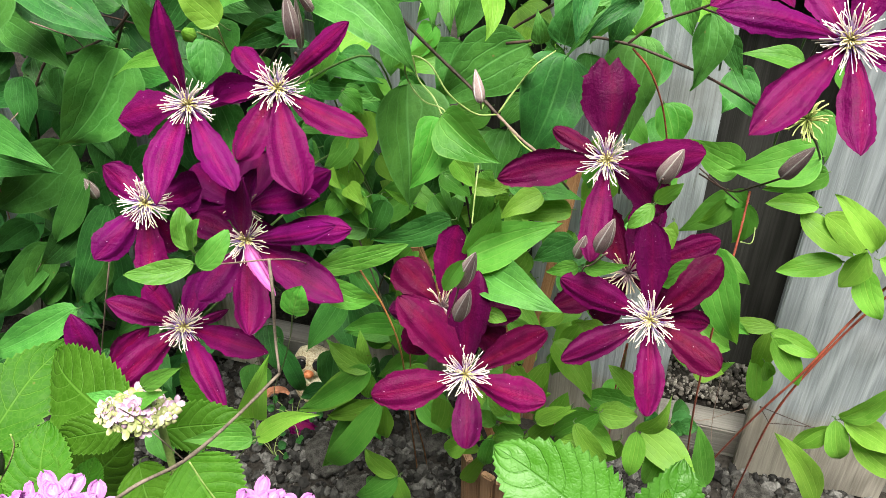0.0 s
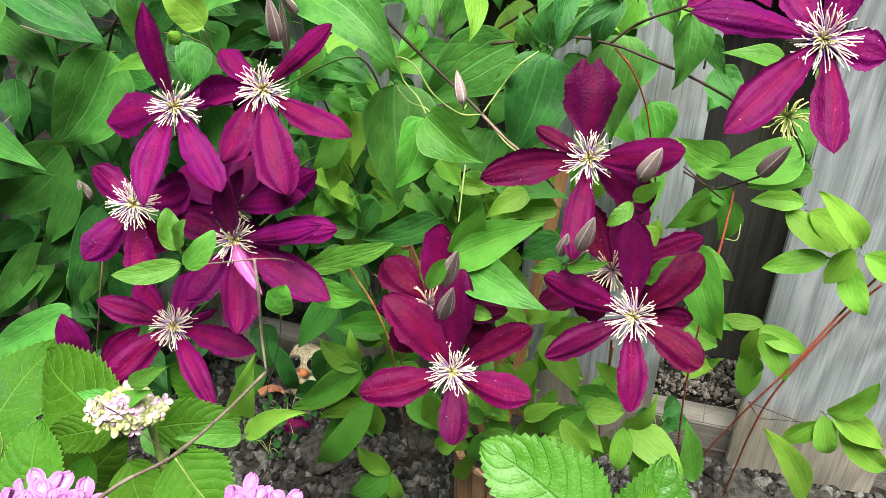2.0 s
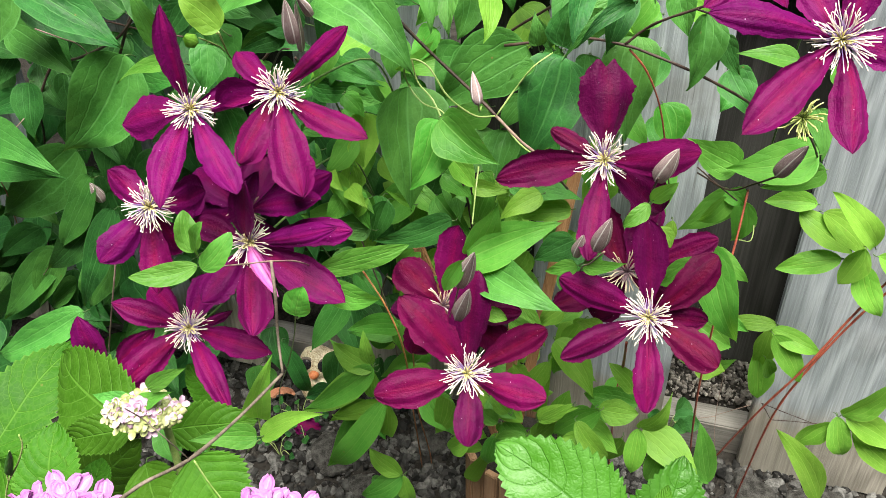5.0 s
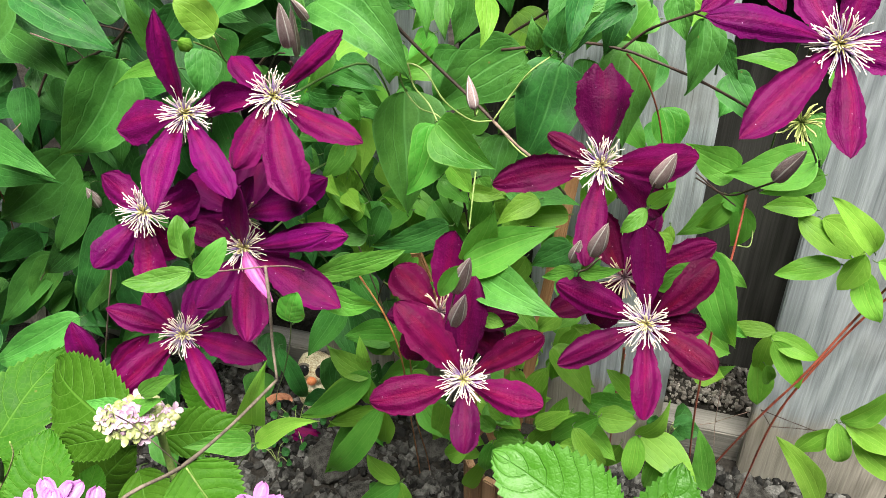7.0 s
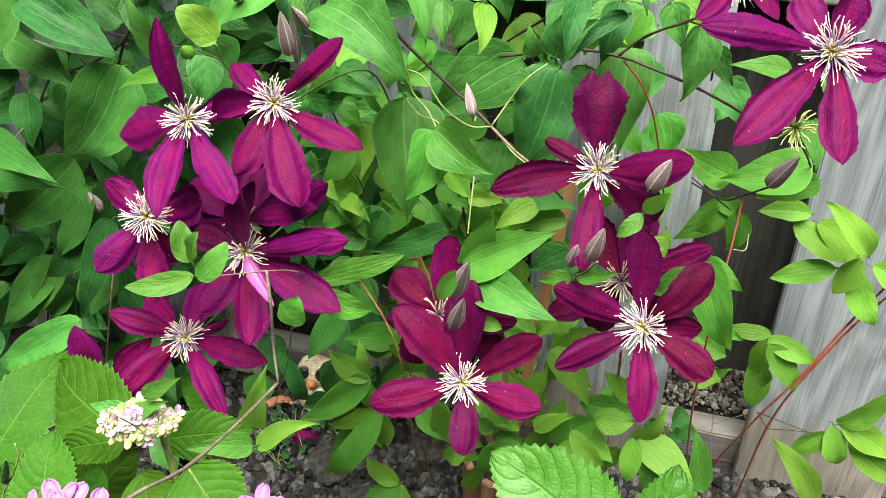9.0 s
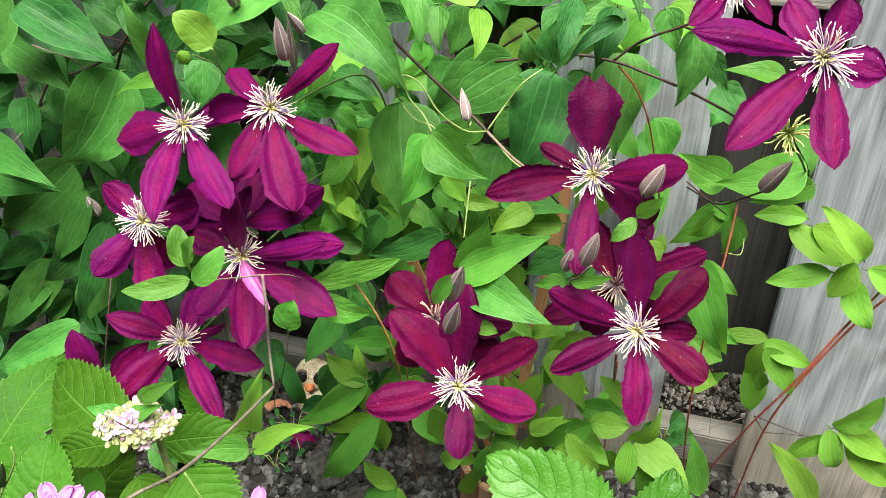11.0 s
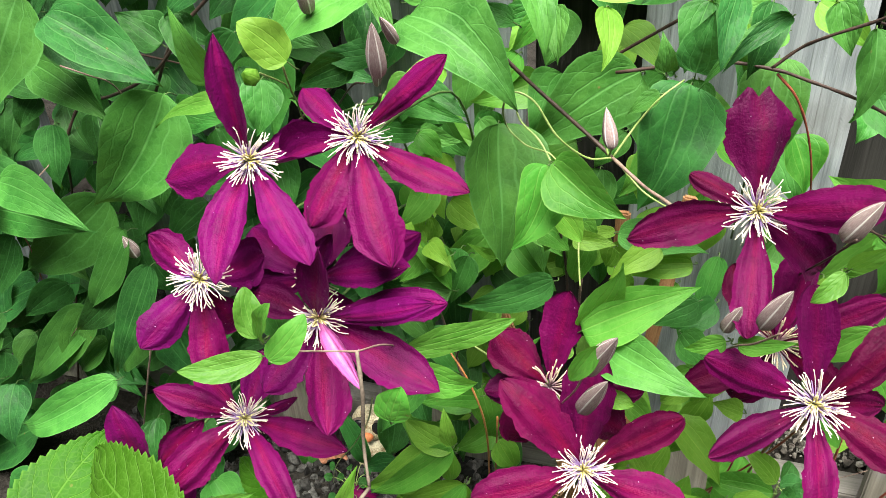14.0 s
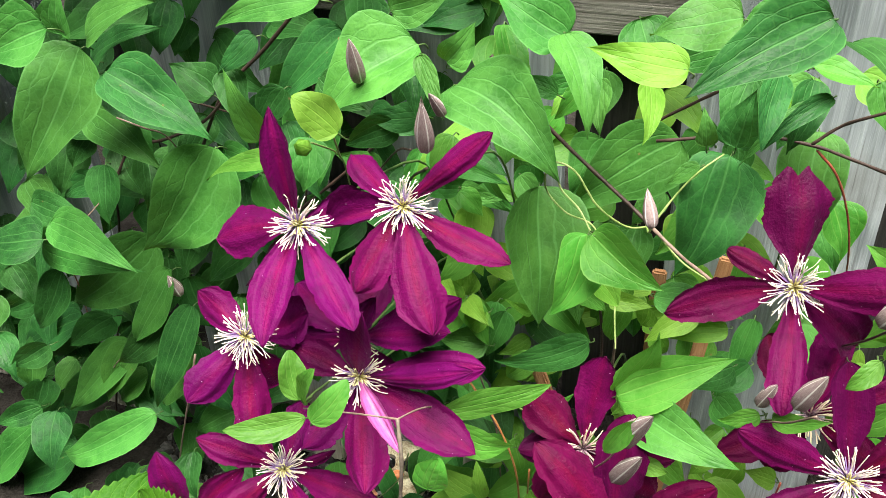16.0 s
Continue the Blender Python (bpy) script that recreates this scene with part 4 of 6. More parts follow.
petal(flower, (0.233, 0.544, 0.786), (0.157, 0.536, 0.807), 0.0187, 5, 0.07, "", 175)
petal(flower, (0.234, 0.542, 0.783), (0.175, 0.495, 0.752), 0.0255, -4, 0.06, "", 176)
petal(flower, (0.237, 0.542, 0.783), (0.234, 0.486, 0.745), 0.0246, -7, 0.04, "", 177)
petal(flower, (0.239, 0.544, 0.784), (0.272, 0.535, 0.778), 0.0243, 9, 0.06, "", 178)
petal(flower, (0.236, 0.546, 0.786), (0.218, 0.568, 0.811), 0.0221, -7, 0.09, "", 179)
petal(flower, (0.238, 0.545, 0.786), (0.248, 0.558, 0.818), 0.0218, 5, 0.05, "", 180)
flower = flower_at(vine_corner, (0.197, 0.615, 0.804), (-0.290, -0.898, 0.332), "fresh", 180, "open velvety crimson clematis flower")
petal(flower, (0.197, 0.616, 0.802), (0.167, 0.585, 0.788), 0.0186, -16, 0.05, "", 181)
petal(flower, (0.197, 0.618, 0.804), (0.165, 0.625, 0.818), 0.0257, -8, 0.06, "", 182)
petal(flower, (0.200, 0.618, 0.804), (0.227, 0.623, 0.822), 0.0200, -1, 0.07, "", 183)
petal(flower, (0.198, 0.619, 0.805), (0.192, 0.634, 0.839), 0.0200, 5, 0.07, "", 184)
petal(flower, (0.199, 0.617, 0.802), (0.223, 0.601, 0.780), 0.0172, -5, 0.06, "", 185)
flower = flower_at(vine_corner, (0.266, 0.638, 0.681), (-0.349, -0.815, 0.462), "seed", 185, "spent green-yellow clematis seed head")

# ---- clematis leaves ----
leaf(vine_deep, "d", (-0.376, 0.836, 0.701), (-0.288, 0.812, 0.657), 0.043, -2, 0.03, "o")
leaf(vine_deep, "m", (-0.413, 0.888, 0.643), (-0.353, 0.843, 0.610), 0.048, -20, 0.10, "o")
leaf(vine_deep, "m", (-0.269, 0.765, 0.672), (-0.347, 0.756, 0.575), 0.066, -28, 0.05, "o")
leaf(vine_deep, "l", (-0.207, 0.717, 0.689), (-0.276, 0.741, 0.663), 0.018, 22, -0.01, "o")
leaf(vine_deep, "m", (-0.463, 0.840, 0.556), (-0.373, 0.784, 0.542), 0.040, 3, 0.07, "o")
leaf(vine_deep, "m", (-0.411, 0.919, 0.483), (-0.530, 0.918, 0.388), 0.070, -26, 0.03, "o")
leaf(vine_deep, "m", (-0.381, 0.879, 0.474), (-0.445, 0.872, 0.381), 0.042, 11, 0.04, "o")
leaf(vine_deep, "d", (-0.368, 0.938, 0.497), (-0.390, 0.925, 0.433), 0.057, 13, 0.00, "o")
leaf(vine_deep, "d", (-0.496, 0.973, 0.589), (-0.446, 0.954, 0.581), 0.031, -15, -0.00, "o")
leaf(vine_deep, "d", (-0.467, 0.965, 0.524), (-0.526, 0.976, 0.496), 0.031, 0, 0.11, "o")
leaf(vine_deep, "d", (-0.453, 0.982, 0.559), (-0.425, 0.957, 0.508), 0.034, 5, 0.09, "o")
leaf(vine_deep, "m", (-0.341, 0.910, 0.524), (-0.351, 0.902, 0.480), 0.025, -7, 0.08, "o")
leaf(vine_deep, "d", (-0.250, 0.822, 0.568), (-0.292, 0.834, 0.543), 0.027, -22, 0.02, "o")
leaf(vine_deep, "d", (-0.370, 0.814, 0.712), (-0.402, 0.823, 0.673), 0.028, 10, 0.08, "o")
leaf(vine_deep, "d", (-0.261, 0.804, 0.718), (-0.244, 0.771, 0.682), 0.026, -4, -0.01, "o")
leaf(vine_deep, "d", (-0.223, 0.815, 0.698), (-0.247, 0.808, 0.663), 0.028, -13, 0.01, "o")
leaf(vine_deep, "m", (-0.193, 0.754, 0.687), (-0.199, 0.739, 0.649), 0.030, -12, 0.09, "o")
leaf(vine_left, "y", (-0.143, 0.626, 0.758), (-0.165, 0.622, 0.782), 0.024, 0, 0.01, "r")
leaf(vine_deep, "d", (-0.178, 0.750, 0.735), (-0.144, 0.731, 0.720), 0.026, 22, 0.10, "o")
leaf(vine_deep, "d", (-0.126, 0.746, 0.701), (-0.167, 0.750, 0.681), 0.025, -25, 0.03, "o")
leaf(vine_deep, "d", (-0.106, 0.741, 0.711), (-0.151, 0.753, 0.705), 0.022, -0, -0.02, "o")
leaf(vine_centre, "m", (-0.081, 0.703, 0.751), (-0.017, 0.648, 0.716), 0.057, -4, 0.11, "o")
leaf(vine_centre, "m", (0.005, 0.731, 0.745), (-0.040, 0.736, 0.727), 0.017, -22, 0.06, "o")
leaf(vine_centre, "l", (0.007, 0.730, 0.740), (-0.017, 0.725, 0.714), 0.018, -21, 0.06, "o")
leaf(vine_centre, "m", (0.009, 0.709, 0.752), (0.008, 0.682, 0.726), 0.018, 22, 0.01, "o")
leaf(vine_centre, "y", (0.039, 0.700, 0.753), (0.037, 0.673, 0.725), 0.020, -28, -0.01, "o")
leaf(vine_centre, "m", (0.024, 0.767, 0.677), (-0.003, 0.757, 0.635), 0.050, 2, -0.02, "o")
leaf(vine_centre, "m", (0.073, 0.753, 0.685), (-0.004, 0.742, 0.632), 0.061, -23, 0.05, "o")
leaf(vine_centre, "m", (0.075, 0.691, 0.699), (0.055, 0.696, 0.682), 0.013, 24, 0.04, "o")
leaf(vine_centre, "d", (0.099, 0.715, 0.693), (0.068, 0.687, 0.611), 0.059, -6, 0.07, "o")
leaf(vine_centre, "m", (-0.026, 0.739, 0.655), (-0.022, 0.695, 0.557), 0.065, -23, 0.06, "o")
leaf(vine_centre, "l", (0.002, 0.649, 0.674), (-0.020, 0.631, 0.623), 0.037, -18, 0.07, "o")
leaf(vine_centre, "l", (0.004, 0.637, 0.683), (0.045, 0.610, 0.659), 0.036, 26, -0.01, "o")
leaf(vine_centre, "l", (-0.072, 0.731, 0.611), (-0.102, 0.726, 0.575), 0.024, 3, 0.06, "o")
leaf(vine_centre, "y", (-0.074, 0.732, 0.609), (-0.066, 0.730, 0.580), 0.016, -20, 0.02, "o")
leaf(vine_centre, "m", (-0.097, 0.801, 0.651), (-0.102, 0.802, 0.620), 0.026, 28, 0.12, "o")
leaf(vine_centre, "d", (-0.092, 0.809, 0.645), (-0.047, 0.790, 0.632), 0.028, -21, 0.08, "o")
leaf(vine_centre, "m", (-0.119, 0.807, 0.621), (-0.068, 0.791, 0.626), 0.025, 25, 0.01, "o")
leaf(vine_centre, "m", (-0.085, 0.787, 0.625), (-0.052, 0.778, 0.619), 0.017, 6, -0.01, "o")
leaf(vine_centre, "l", (-0.086, 0.777, 0.627), (-0.067, 0.771, 0.608), 0.019, -8, 0.07, "o")
leaf(vine_centre, "m", (-0.128, 0.788, 0.577), (-0.100, 0.781, 0.597), 0.020, 5, 0.09, "o")
leaf(vine_centre, "m", (-0.126, 0.777, 0.590), (-0.089, 0.767, 0.590), 0.016, -23, 0.03, "o")
leaf(vine_centre, "m", (-0.081, 0.775, 0.534), (-0.103, 0.781, 0.513), 0.022, 20, 0.06, "o")
leaf(vine_centre, "l", (-0.080, 0.754, 0.538), (-0.059, 0.748, 0.512), 0.021, -3, 0.04, "o")
leaf(vine_centre, "y", (-0.078, 0.764, 0.537), (-0.081, 0.765, 0.563), 0.017, 27, 0.06, "o")
leaf(vine_centre, "m", (-0.104, 0.782, 0.513), (-0.081, 0.775, 0.486), 0.031, -27, 0.09, "o")
leaf(vine_centre, "m", (-0.050, 0.746, 0.534), (-0.065, 0.736, 0.492), 0.024, -10, 0.04, "o")
leaf(vine_centre, "d", (0.011, 0.677, 0.562), (-0.059, 0.689, 0.530), 0.026, -16, 0.04, "o")
leaf(vine_centre, "l", (0.002, 0.732, 0.572), (0.029, 0.724, 0.552), 0.023, -10, -0.01, "o")
leaf(vine_centre, "y", (0.029, 0.724, 0.564), (0.061, 0.715, 0.564), 0.016, 7, -0.01, "o")
leaf(vine_centre, "y", (0.062, 0.736, 0.546), (0.056, 0.737, 0.526), 0.019, 16, -0.02, "o")
leaf(vine_centre, "l", (0.037, 0.742, 0.567), (0.049, 0.739, 0.551), 0.019, 16, 0.09, "o")
leaf(vine_centre, "y", (0.114, 0.700, 0.557), (0.060, 0.712, 0.538), 0.023, -0, 0.08, "o")
leaf(vine_centre, "m", (0.061, 0.715, 0.575), (0.123, 0.693, 0.573), 0.027, -14, 0.08, "o")
leaf(vine_centre, "l", (0.024, 0.611, 0.573), (0.093, 0.603, 0.613), 0.036, -4, 0.01, "o")
leaf(vine_centre, "l", (0.029, 0.620, 0.571), (0.046, 0.605, 0.629), 0.029, 26, 0.04, "o")
leaf(vine_centre, "m", (0.035, 0.608, 0.567), (0.093, 0.556, 0.567), 0.036, -7, 0.10, "o")
leaf(vine_centre, "d", (0.116, 0.679, 0.539), (0.082, 0.681, 0.515), 0.028, -7, 0.07, "o")
leaf(vine_right, "l", (0.102, 0.569, 0.600), (0.080, 0.575, 0.589), 0.013, -18, 0.10, "o")
leaf(vine_right, "l", (0.105, 0.558, 0.608), (0.130, 0.540, 0.625), 0.012, -14, -0.01, "o")
leaf(vine_left, "l", (-0.088, 0.580, 0.586), (-0.020, 0.582, 0.605), 0.021, 27, 0.00, "n")
leaf(vine_left, "l", (-0.087, 0.580, 0.578), (-0.043, 0.578, 0.558), 0.022, 25, 0.12, "n")
leaf(vine_left, "l", (-0.158, 0.527, 0.633), (-0.204, 0.519, 0.630), 0.016, 6, -0.02, "n")
leaf(vine_left, "l", (-0.163, 0.539, 0.635), (-0.168, 0.550, 0.662), 0.017, 20, -0.01, "r")
leaf(vine_left, "l", (-0.162, 0.538, 0.636), (-0.153, 0.526, 0.668), 0.014, -30, 0.01, "r")
leaf(vine_left, "l", (-0.155, 0.526, 0.631), (-0.134, 0.530, 0.657), 0.017, 0, 0.03, "r")
leaf(vine_left, "l", (-0.087, 0.486, 0.626), (-0.080, 0.485, 0.650), 0.019, 0, 0.07, "r")
leaf(vine_centre, "m", (-0.086, 0.694, 0.464), (-0.125, 0.674, 0.410), 0.032, 26, 0.03, "o")
leaf(vine_centre, "m", (-0.089, 0.798, 0.412), (-0.060, 0.777, 0.375), 0.031, -20, 0.06, "o")
leaf(vine_centre, "l", (-0.043, 0.723, 0.401), (-0.098, 0.736, 0.380), 0.026, -20, -0.01, "o")
leaf(vine_centre, "l", (-0.042, 0.744, 0.389), (-0.032, 0.741, 0.335), 0.027, 3, 0.08, "o")
leaf(vine_low, "y", (-0.068, 0.689, 0.371), (-0.107, 0.700, 0.396), 0.025, -1, -0.01, "n")
leaf(vine_low, "l", (-0.069, 0.689, 0.375), (-0.146, 0.696, 0.304), 0.027, -8, 0.04, "o")
leaf(vine_low, "y", (-0.071, 0.690, 0.372), (-0.071, 0.690, 0.328), 0.019, 7, 0.08, "n")
leaf(vine_low, "l", (-0.057, 0.686, 0.331), (-0.128, 0.692, 0.213), 0.029, 0, 0.09, "n")
leaf(vine_low, "y", (-0.059, 0.707, 0.307), (-0.061, 0.707, 0.246), 0.022, 14, 0.03, "n")
leaf(vine_low, "y", (-0.059, 0.707, 0.304), (-0.124, 0.721, 0.267), 0.022, -12, 0.10, "o")
leaf(vine_low, "y", (-0.050, 0.725, 0.164), (-0.086, 0.735, 0.197), 0.025, -16, 0.00, "n")
leaf(vine_low, "l", (-0.050, 0.725, 0.163), (-0.105, 0.733, 0.114), 0.030, 14, 0.08, "o")
leaf(vine_low, "y", (-0.048, 0.725, 0.161), (-0.037, 0.722, 0.117), 0.020, 0, 0.09, "n")
leaf(vine_left, "y", (-0.129, 0.500, 0.513), (-0.108, 0.490, 0.584), 0.020, 21, 0.05, "o")
leaf(vine_left, "y", (-0.128, 0.497, 0.496), (-0.081, 0.485, 0.534), 0.016, -22, -0.01, "o")
leaf(vine_left, "l", (-0.130, 0.492, 0.502), (-0.173, 0.475, 0.516), 0.019, 2, 0.00, "o")
leaf(vine_left, "l", (-0.184, 0.462, 0.584), (-0.152, 0.452, 0.612), 0.012, 7, -0.01, "o")
leaf(vine_left, "m", (-0.199, 0.466, 0.566), (-0.230, 0.474, 0.566), 0.012, 16, 0.01, "o")
leaf(vine_left, "l", (-0.197, 0.465, 0.565), (-0.169, 0.457, 0.587), 0.013, -27, 0.00, "o")
leaf(vine_deep, "m", (-0.477, 0.937, 0.330), (-0.589, 0.944, 0.207), 0.046, -2, 0.06, "o")
leaf(vine_deep, "m", (-0.472, 0.925, 0.336), (-0.521, 0.919, 0.247), 0.040, -6, 0.00, "o")
leaf(vine_deep, "m", (-0.384, 0.880, 0.374), (-0.435, 0.873, 0.287), 0.046, -1, 0.11, "o")
leaf(vine_deep, "m", (-0.414, 0.826, 0.326), (-0.557, 0.851, 0.233), 0.041, 2, 0.11, "o")
leaf(vine_deep, "d", (-0.577, 0.996, 0.318), (-0.621, 0.993, 0.245), 0.053, -26, 0.12, "o")
leaf(vine_deep, "d", (-0.409, 0.970, 0.397), (-0.380, 0.944, 0.339), 0.055, 22, 0.06, "o")
leaf(vine_deep, "d", (-0.523, 1.022, 0.221), (-0.558, 1.017, 0.141), 0.059, 1, 0.06, "o")
leaf(vine_deep, "d", (-0.381, 0.921, 0.304), (-0.358, 0.899, 0.248), 0.064, 23, -0.01, "o")
leaf(vine_deep, "d", (-0.607, 1.004, 0.097), (-0.696, 1.019, 0.023), 0.054, 8, 0.06, "o")
leaf(vine_board, "m", (0.198, 0.687, 0.740), (0.189, 0.669, 0.686), 0.030, -11, 0.08, "o")
leaf(vine_board, "d", (0.221, 0.712, 0.711), (0.239, 0.707, 0.679), 0.018, 12, -0.01, "o")
leaf(vine_board, "m", (0.179, 0.703, 0.751), (0.189, 0.690, 0.720), 0.023, 11, 0.04, "o")
leaf(vine_centre, "d", (0.141, 0.672, 0.756), (0.102, 0.657, 0.728), 0.012, -1, 0.07, "o")
leaf(vine_centre, "d", (0.094, 0.685, 0.716), (0.100, 0.684, 0.755), 0.030, -25, 0.06, "o")
leaf(vine_centre, "m", (0.077, 0.690, 0.714), (0.073, 0.691, 0.740), 0.014, -7, 0.10, "o")
leaf(vine_centre, "d", (0.143, 0.713, 0.748), (0.131, 0.695, 0.704), 0.027, -15, 0.10, "o")
leaf(vine_centre, "m", (0.159, 0.730, 0.703), (0.152, 0.695, 0.626), 0.046, 13, 0.07, "o")
leaf(vine_corner, "l", (0.271, 0.678, 0.705), (0.224, 0.680, 0.714), 0.020, 21, -0.01, "o")
leaf(vine_corner, "y", (0.278, 0.697, 0.680), (0.261, 0.701, 0.672), 0.020, 5, 0.07, "o")
leaf(vine_corner, "d", (0.255, 0.786, 0.646), (0.279, 0.761, 0.609), 0.033, 10, 0.04, "o")
leaf(vine_right, "l", (0.262, 0.732, 0.579), (0.217, 0.745, 0.600), 0.035, -24, 0.01, "o")
leaf(vine_right, "l", (0.317, 0.706, 0.608), (0.248, 0.726, 0.582), 0.041, 6, 0.01, "o")
leaf(vine_right, "l", (0.334, 0.723, 0.582), (0.287, 0.736, 0.553), 0.028, -24, 0.03, "o")
leaf(vine_corner, "m", (0.313, 0.728, 0.639), (0.323, 0.707, 0.599), 0.022, -2, 0.05, "o")
leaf(vine_corner, "l", (0.301, 0.690, 0.693), (0.317, 0.686, 0.667), 0.022, -27, 0.09, "o")
leaf(vine_right, "l", (0.271, 0.750, 0.538), (0.222, 0.743, 0.500), 0.029, -9, 0.09, "o")
leaf(vine_right, "l", (0.256, 0.723, 0.554), (0.235, 0.729, 0.519), 0.022, -28, 0.11, "o")
leaf(vine_right, "l", (0.276, 0.739, 0.538), (0.273, 0.739, 0.489), 0.024, 5, 0.12, "o")
leaf(vine_right, "l", (0.255, 0.724, 0.561), (0.271, 0.719, 0.545), 0.020, 27, 0.10, "o")
leaf(vine_board, "y", (0.344, 0.740, 0.534), (0.297, 0.743, 0.535), 0.020, 3, -0.01, "n")
leaf(vine_board, "y", (0.331, 0.744, 0.522), (0.382, 0.719, 0.494), 0.026, -7, 0.03, "n")
leaf(vine_board, "y", (0.351, 0.739, 0.525), (0.398, 0.725, 0.484), 0.029, -8, 0.01, "n")
leaf(vine_board, "y", (0.391, 0.707, 0.510), (0.343, 0.710, 0.567), 0.027, 8, 0.09, "n")
leaf(vine_board, "y", (0.372, 0.722, 0.484), (0.316, 0.727, 0.468), 0.023, 1, 0.01, "n")
leaf(vine_board, "y", (0.389, 0.718, 0.499), (0.372, 0.712, 0.460), 0.025, 3, 0.01, "n")
leaf(vine_board, "y", (0.390, 0.717, 0.480), (0.415, 0.700, 0.431), 0.027, 12, -0.00, "n")
leaf(vine_board, "y", (0.406, 0.723, 0.486), (0.451, 0.711, 0.462), 0.028, 3, -0.00, "n")
leaf(vine_right, "l", (0.215, 0.631, 0.571), (0.250, 0.611, 0.476), 0.034, 25, 0.12, "o")
leaf(vine_right, "l", (0.226, 0.649, 0.550), (0.259, 0.640, 0.524), 0.019, -7, 0.08, "o")
leaf(vine_right, "l", (0.253, 0.724, 0.400), (0.289, 0.714, 0.378), 0.039, -2, 0.05, "o")
leaf(vine_board, "y", (0.339, 0.742, 0.383), (0.291, 0.755, 0.379), 0.017, 1, 0.03, "n")
leaf(vine_board, "y", (0.336, 0.743, 0.376), (0.381, 0.720, 0.364), 0.023, -2, 0.07, "n")
leaf(vine_board, "y", (0.335, 0.733, 0.378), (0.366, 0.714, 0.328), 0.026, 6, 0.01, "n")
leaf(vine_board, "y", (0.349, 0.770, 0.354), (0.345, 0.771, 0.292), 0.026, 13, 0.02, "n")
leaf(vine_board, "y", (0.347, 0.781, 0.314), (0.351, 0.759, 0.255), 0.032, -10, 0.05, "n")
leaf(vine_board, "y", (0.343, 0.751, 0.325), (0.353, 0.748, 0.299), 0.018, -7, 0.01, "n")
leaf(vine_right, "y", (0.265, 0.742, 0.334), (0.296, 0.733, 0.326), 0.032, -3, 0.11, "o")
leaf(vine_board, "y", (0.435, 0.736, 0.255), (0.466, 0.717, 0.319), 0.029, 6, -0.02, "n")
leaf(vine_board, "y", (0.430, 0.737, 0.241), (0.395, 0.737, 0.200), 0.027, -10, -0.01, "n")
leaf(vine_board, "y", (0.432, 0.737, 0.251), (0.447, 0.722, 0.199), 0.027, 13, 0.09, "n")
leaf(vine_board, "y", (0.423, 0.698, 0.152), (0.362, 0.694, 0.265), 0.031, 2, -0.01, "n")
leaf(vine_board, "y", (0.440, 0.735, 0.252), (0.499, 0.718, 0.220), 0.031, -2, 0.02, "n")
leaf(vine_board, "y", (0.455, 0.741, 0.224), (0.520, 0.723, 0.174), 0.030, 9, 0.10, "n")
leaf(vine_low, "y", (0.103, 0.652, 0.446), (0.139, 0.622, 0.402), 0.030, -16, 0.06, "o")
leaf(vine_low, "y", (0.096, 0.633, 0.439), (0.072, 0.623, 0.385), 0.020, -12, 0.01, "n")
leaf(vine_low, "y", (0.090, 0.624, 0.373), (0.124, 0.615, 0.398), 0.017, -6, -0.01, "o")
leaf(vine_low, "y", (0.037, 0.649, 0.383), (0.077, 0.628, 0.365), 0.027, -14, 0.02, "n")
leaf(vine_low, "l", (-0.016, 0.664, 0.361), (0.010, 0.644, 0.329), 0.024, 3, 0.02, "o")
leaf(vine_low, "y", (0.089, 0.655, 0.301), (0.055, 0.665, 0.300), 0.021, -15, 0.09, "n")
leaf(vine_low, "l", (0.051, 0.645, 0.323), (0.046, 0.647, 0.278), 0.018, 1, 0.12, "o")
leaf(vine_low, "y", (0.010, 0.667, 0.296), (0.041, 0.658, 0.289), 0.021, 14, 0.09, "n")
leaf(vine_low, "y", (0.104, 0.631, 0.504), (0.086, 0.636, 0.480), 0.018, 8, 0.11, "o")
leaf(vine_low, "l", (0.178, 0.621, 0.396), (0.131, 0.634, 0.398), 0.026, 11, 0.11, "n")
leaf(vine_low, "y", (0.178, 0.600, 0.389), (0.199, 0.594, 0.435), 0.018, 9, 0.10, "o")
leaf(vine_low, "y", (0.177, 0.600, 0.388), (0.172, 0.586, 0.344), 0.020, 12, 0.11, "n")
leaf(vine_low, "y", (0.190, 0.628, 0.356), (0.239, 0.580, 0.316), 0.034, -8, 0.12, "o")
leaf(vine_low, "l", (0.275, 0.656, 0.240), (0.258, 0.661, 0.320), 0.026, 7, -0.01, "n")
leaf(vine_low, "y", (0.126, 0.614, 0.378), (0.162, 0.594, 0.359), 0.026, -10, 0.02, "o")
leaf(vine_low, "l", (0.061, 0.663, 0.462), (0.090, 0.655, 0.434), 0.020, -14, 0.01, "n")
leaf(vine_low, "y", (0.121, 0.636, 0.341), (0.149, 0.611, 0.297), 0.030, -8, 0.06, "o")
leaf(vine_low, "y", (0.194, 0.637, 0.542), (0.175, 0.642, 0.519), 0.020, 15, 0.05, "n")
leaf(vine_low, "l", (-0.014, 0.694, 0.433), (0.002, 0.690, 0.393), 0.025, -3, 0.03, "o")
leaf(vine_low, "y", (0.063, 0.673, 0.348), (0.105, 0.661, 0.368), 0.022, 0, 0.10, "n")
leaf(vine_deep, "m", (-0.372, 0.804, 0.737), (-0.434, 0.764, 0.641), 0.063, -6, 0.01, "o")
leaf(vine_deep, "d", (-0.336, 0.763, 0.735), (-0.259, 0.742, 0.690), 0.045, -13, 0.04, "o")
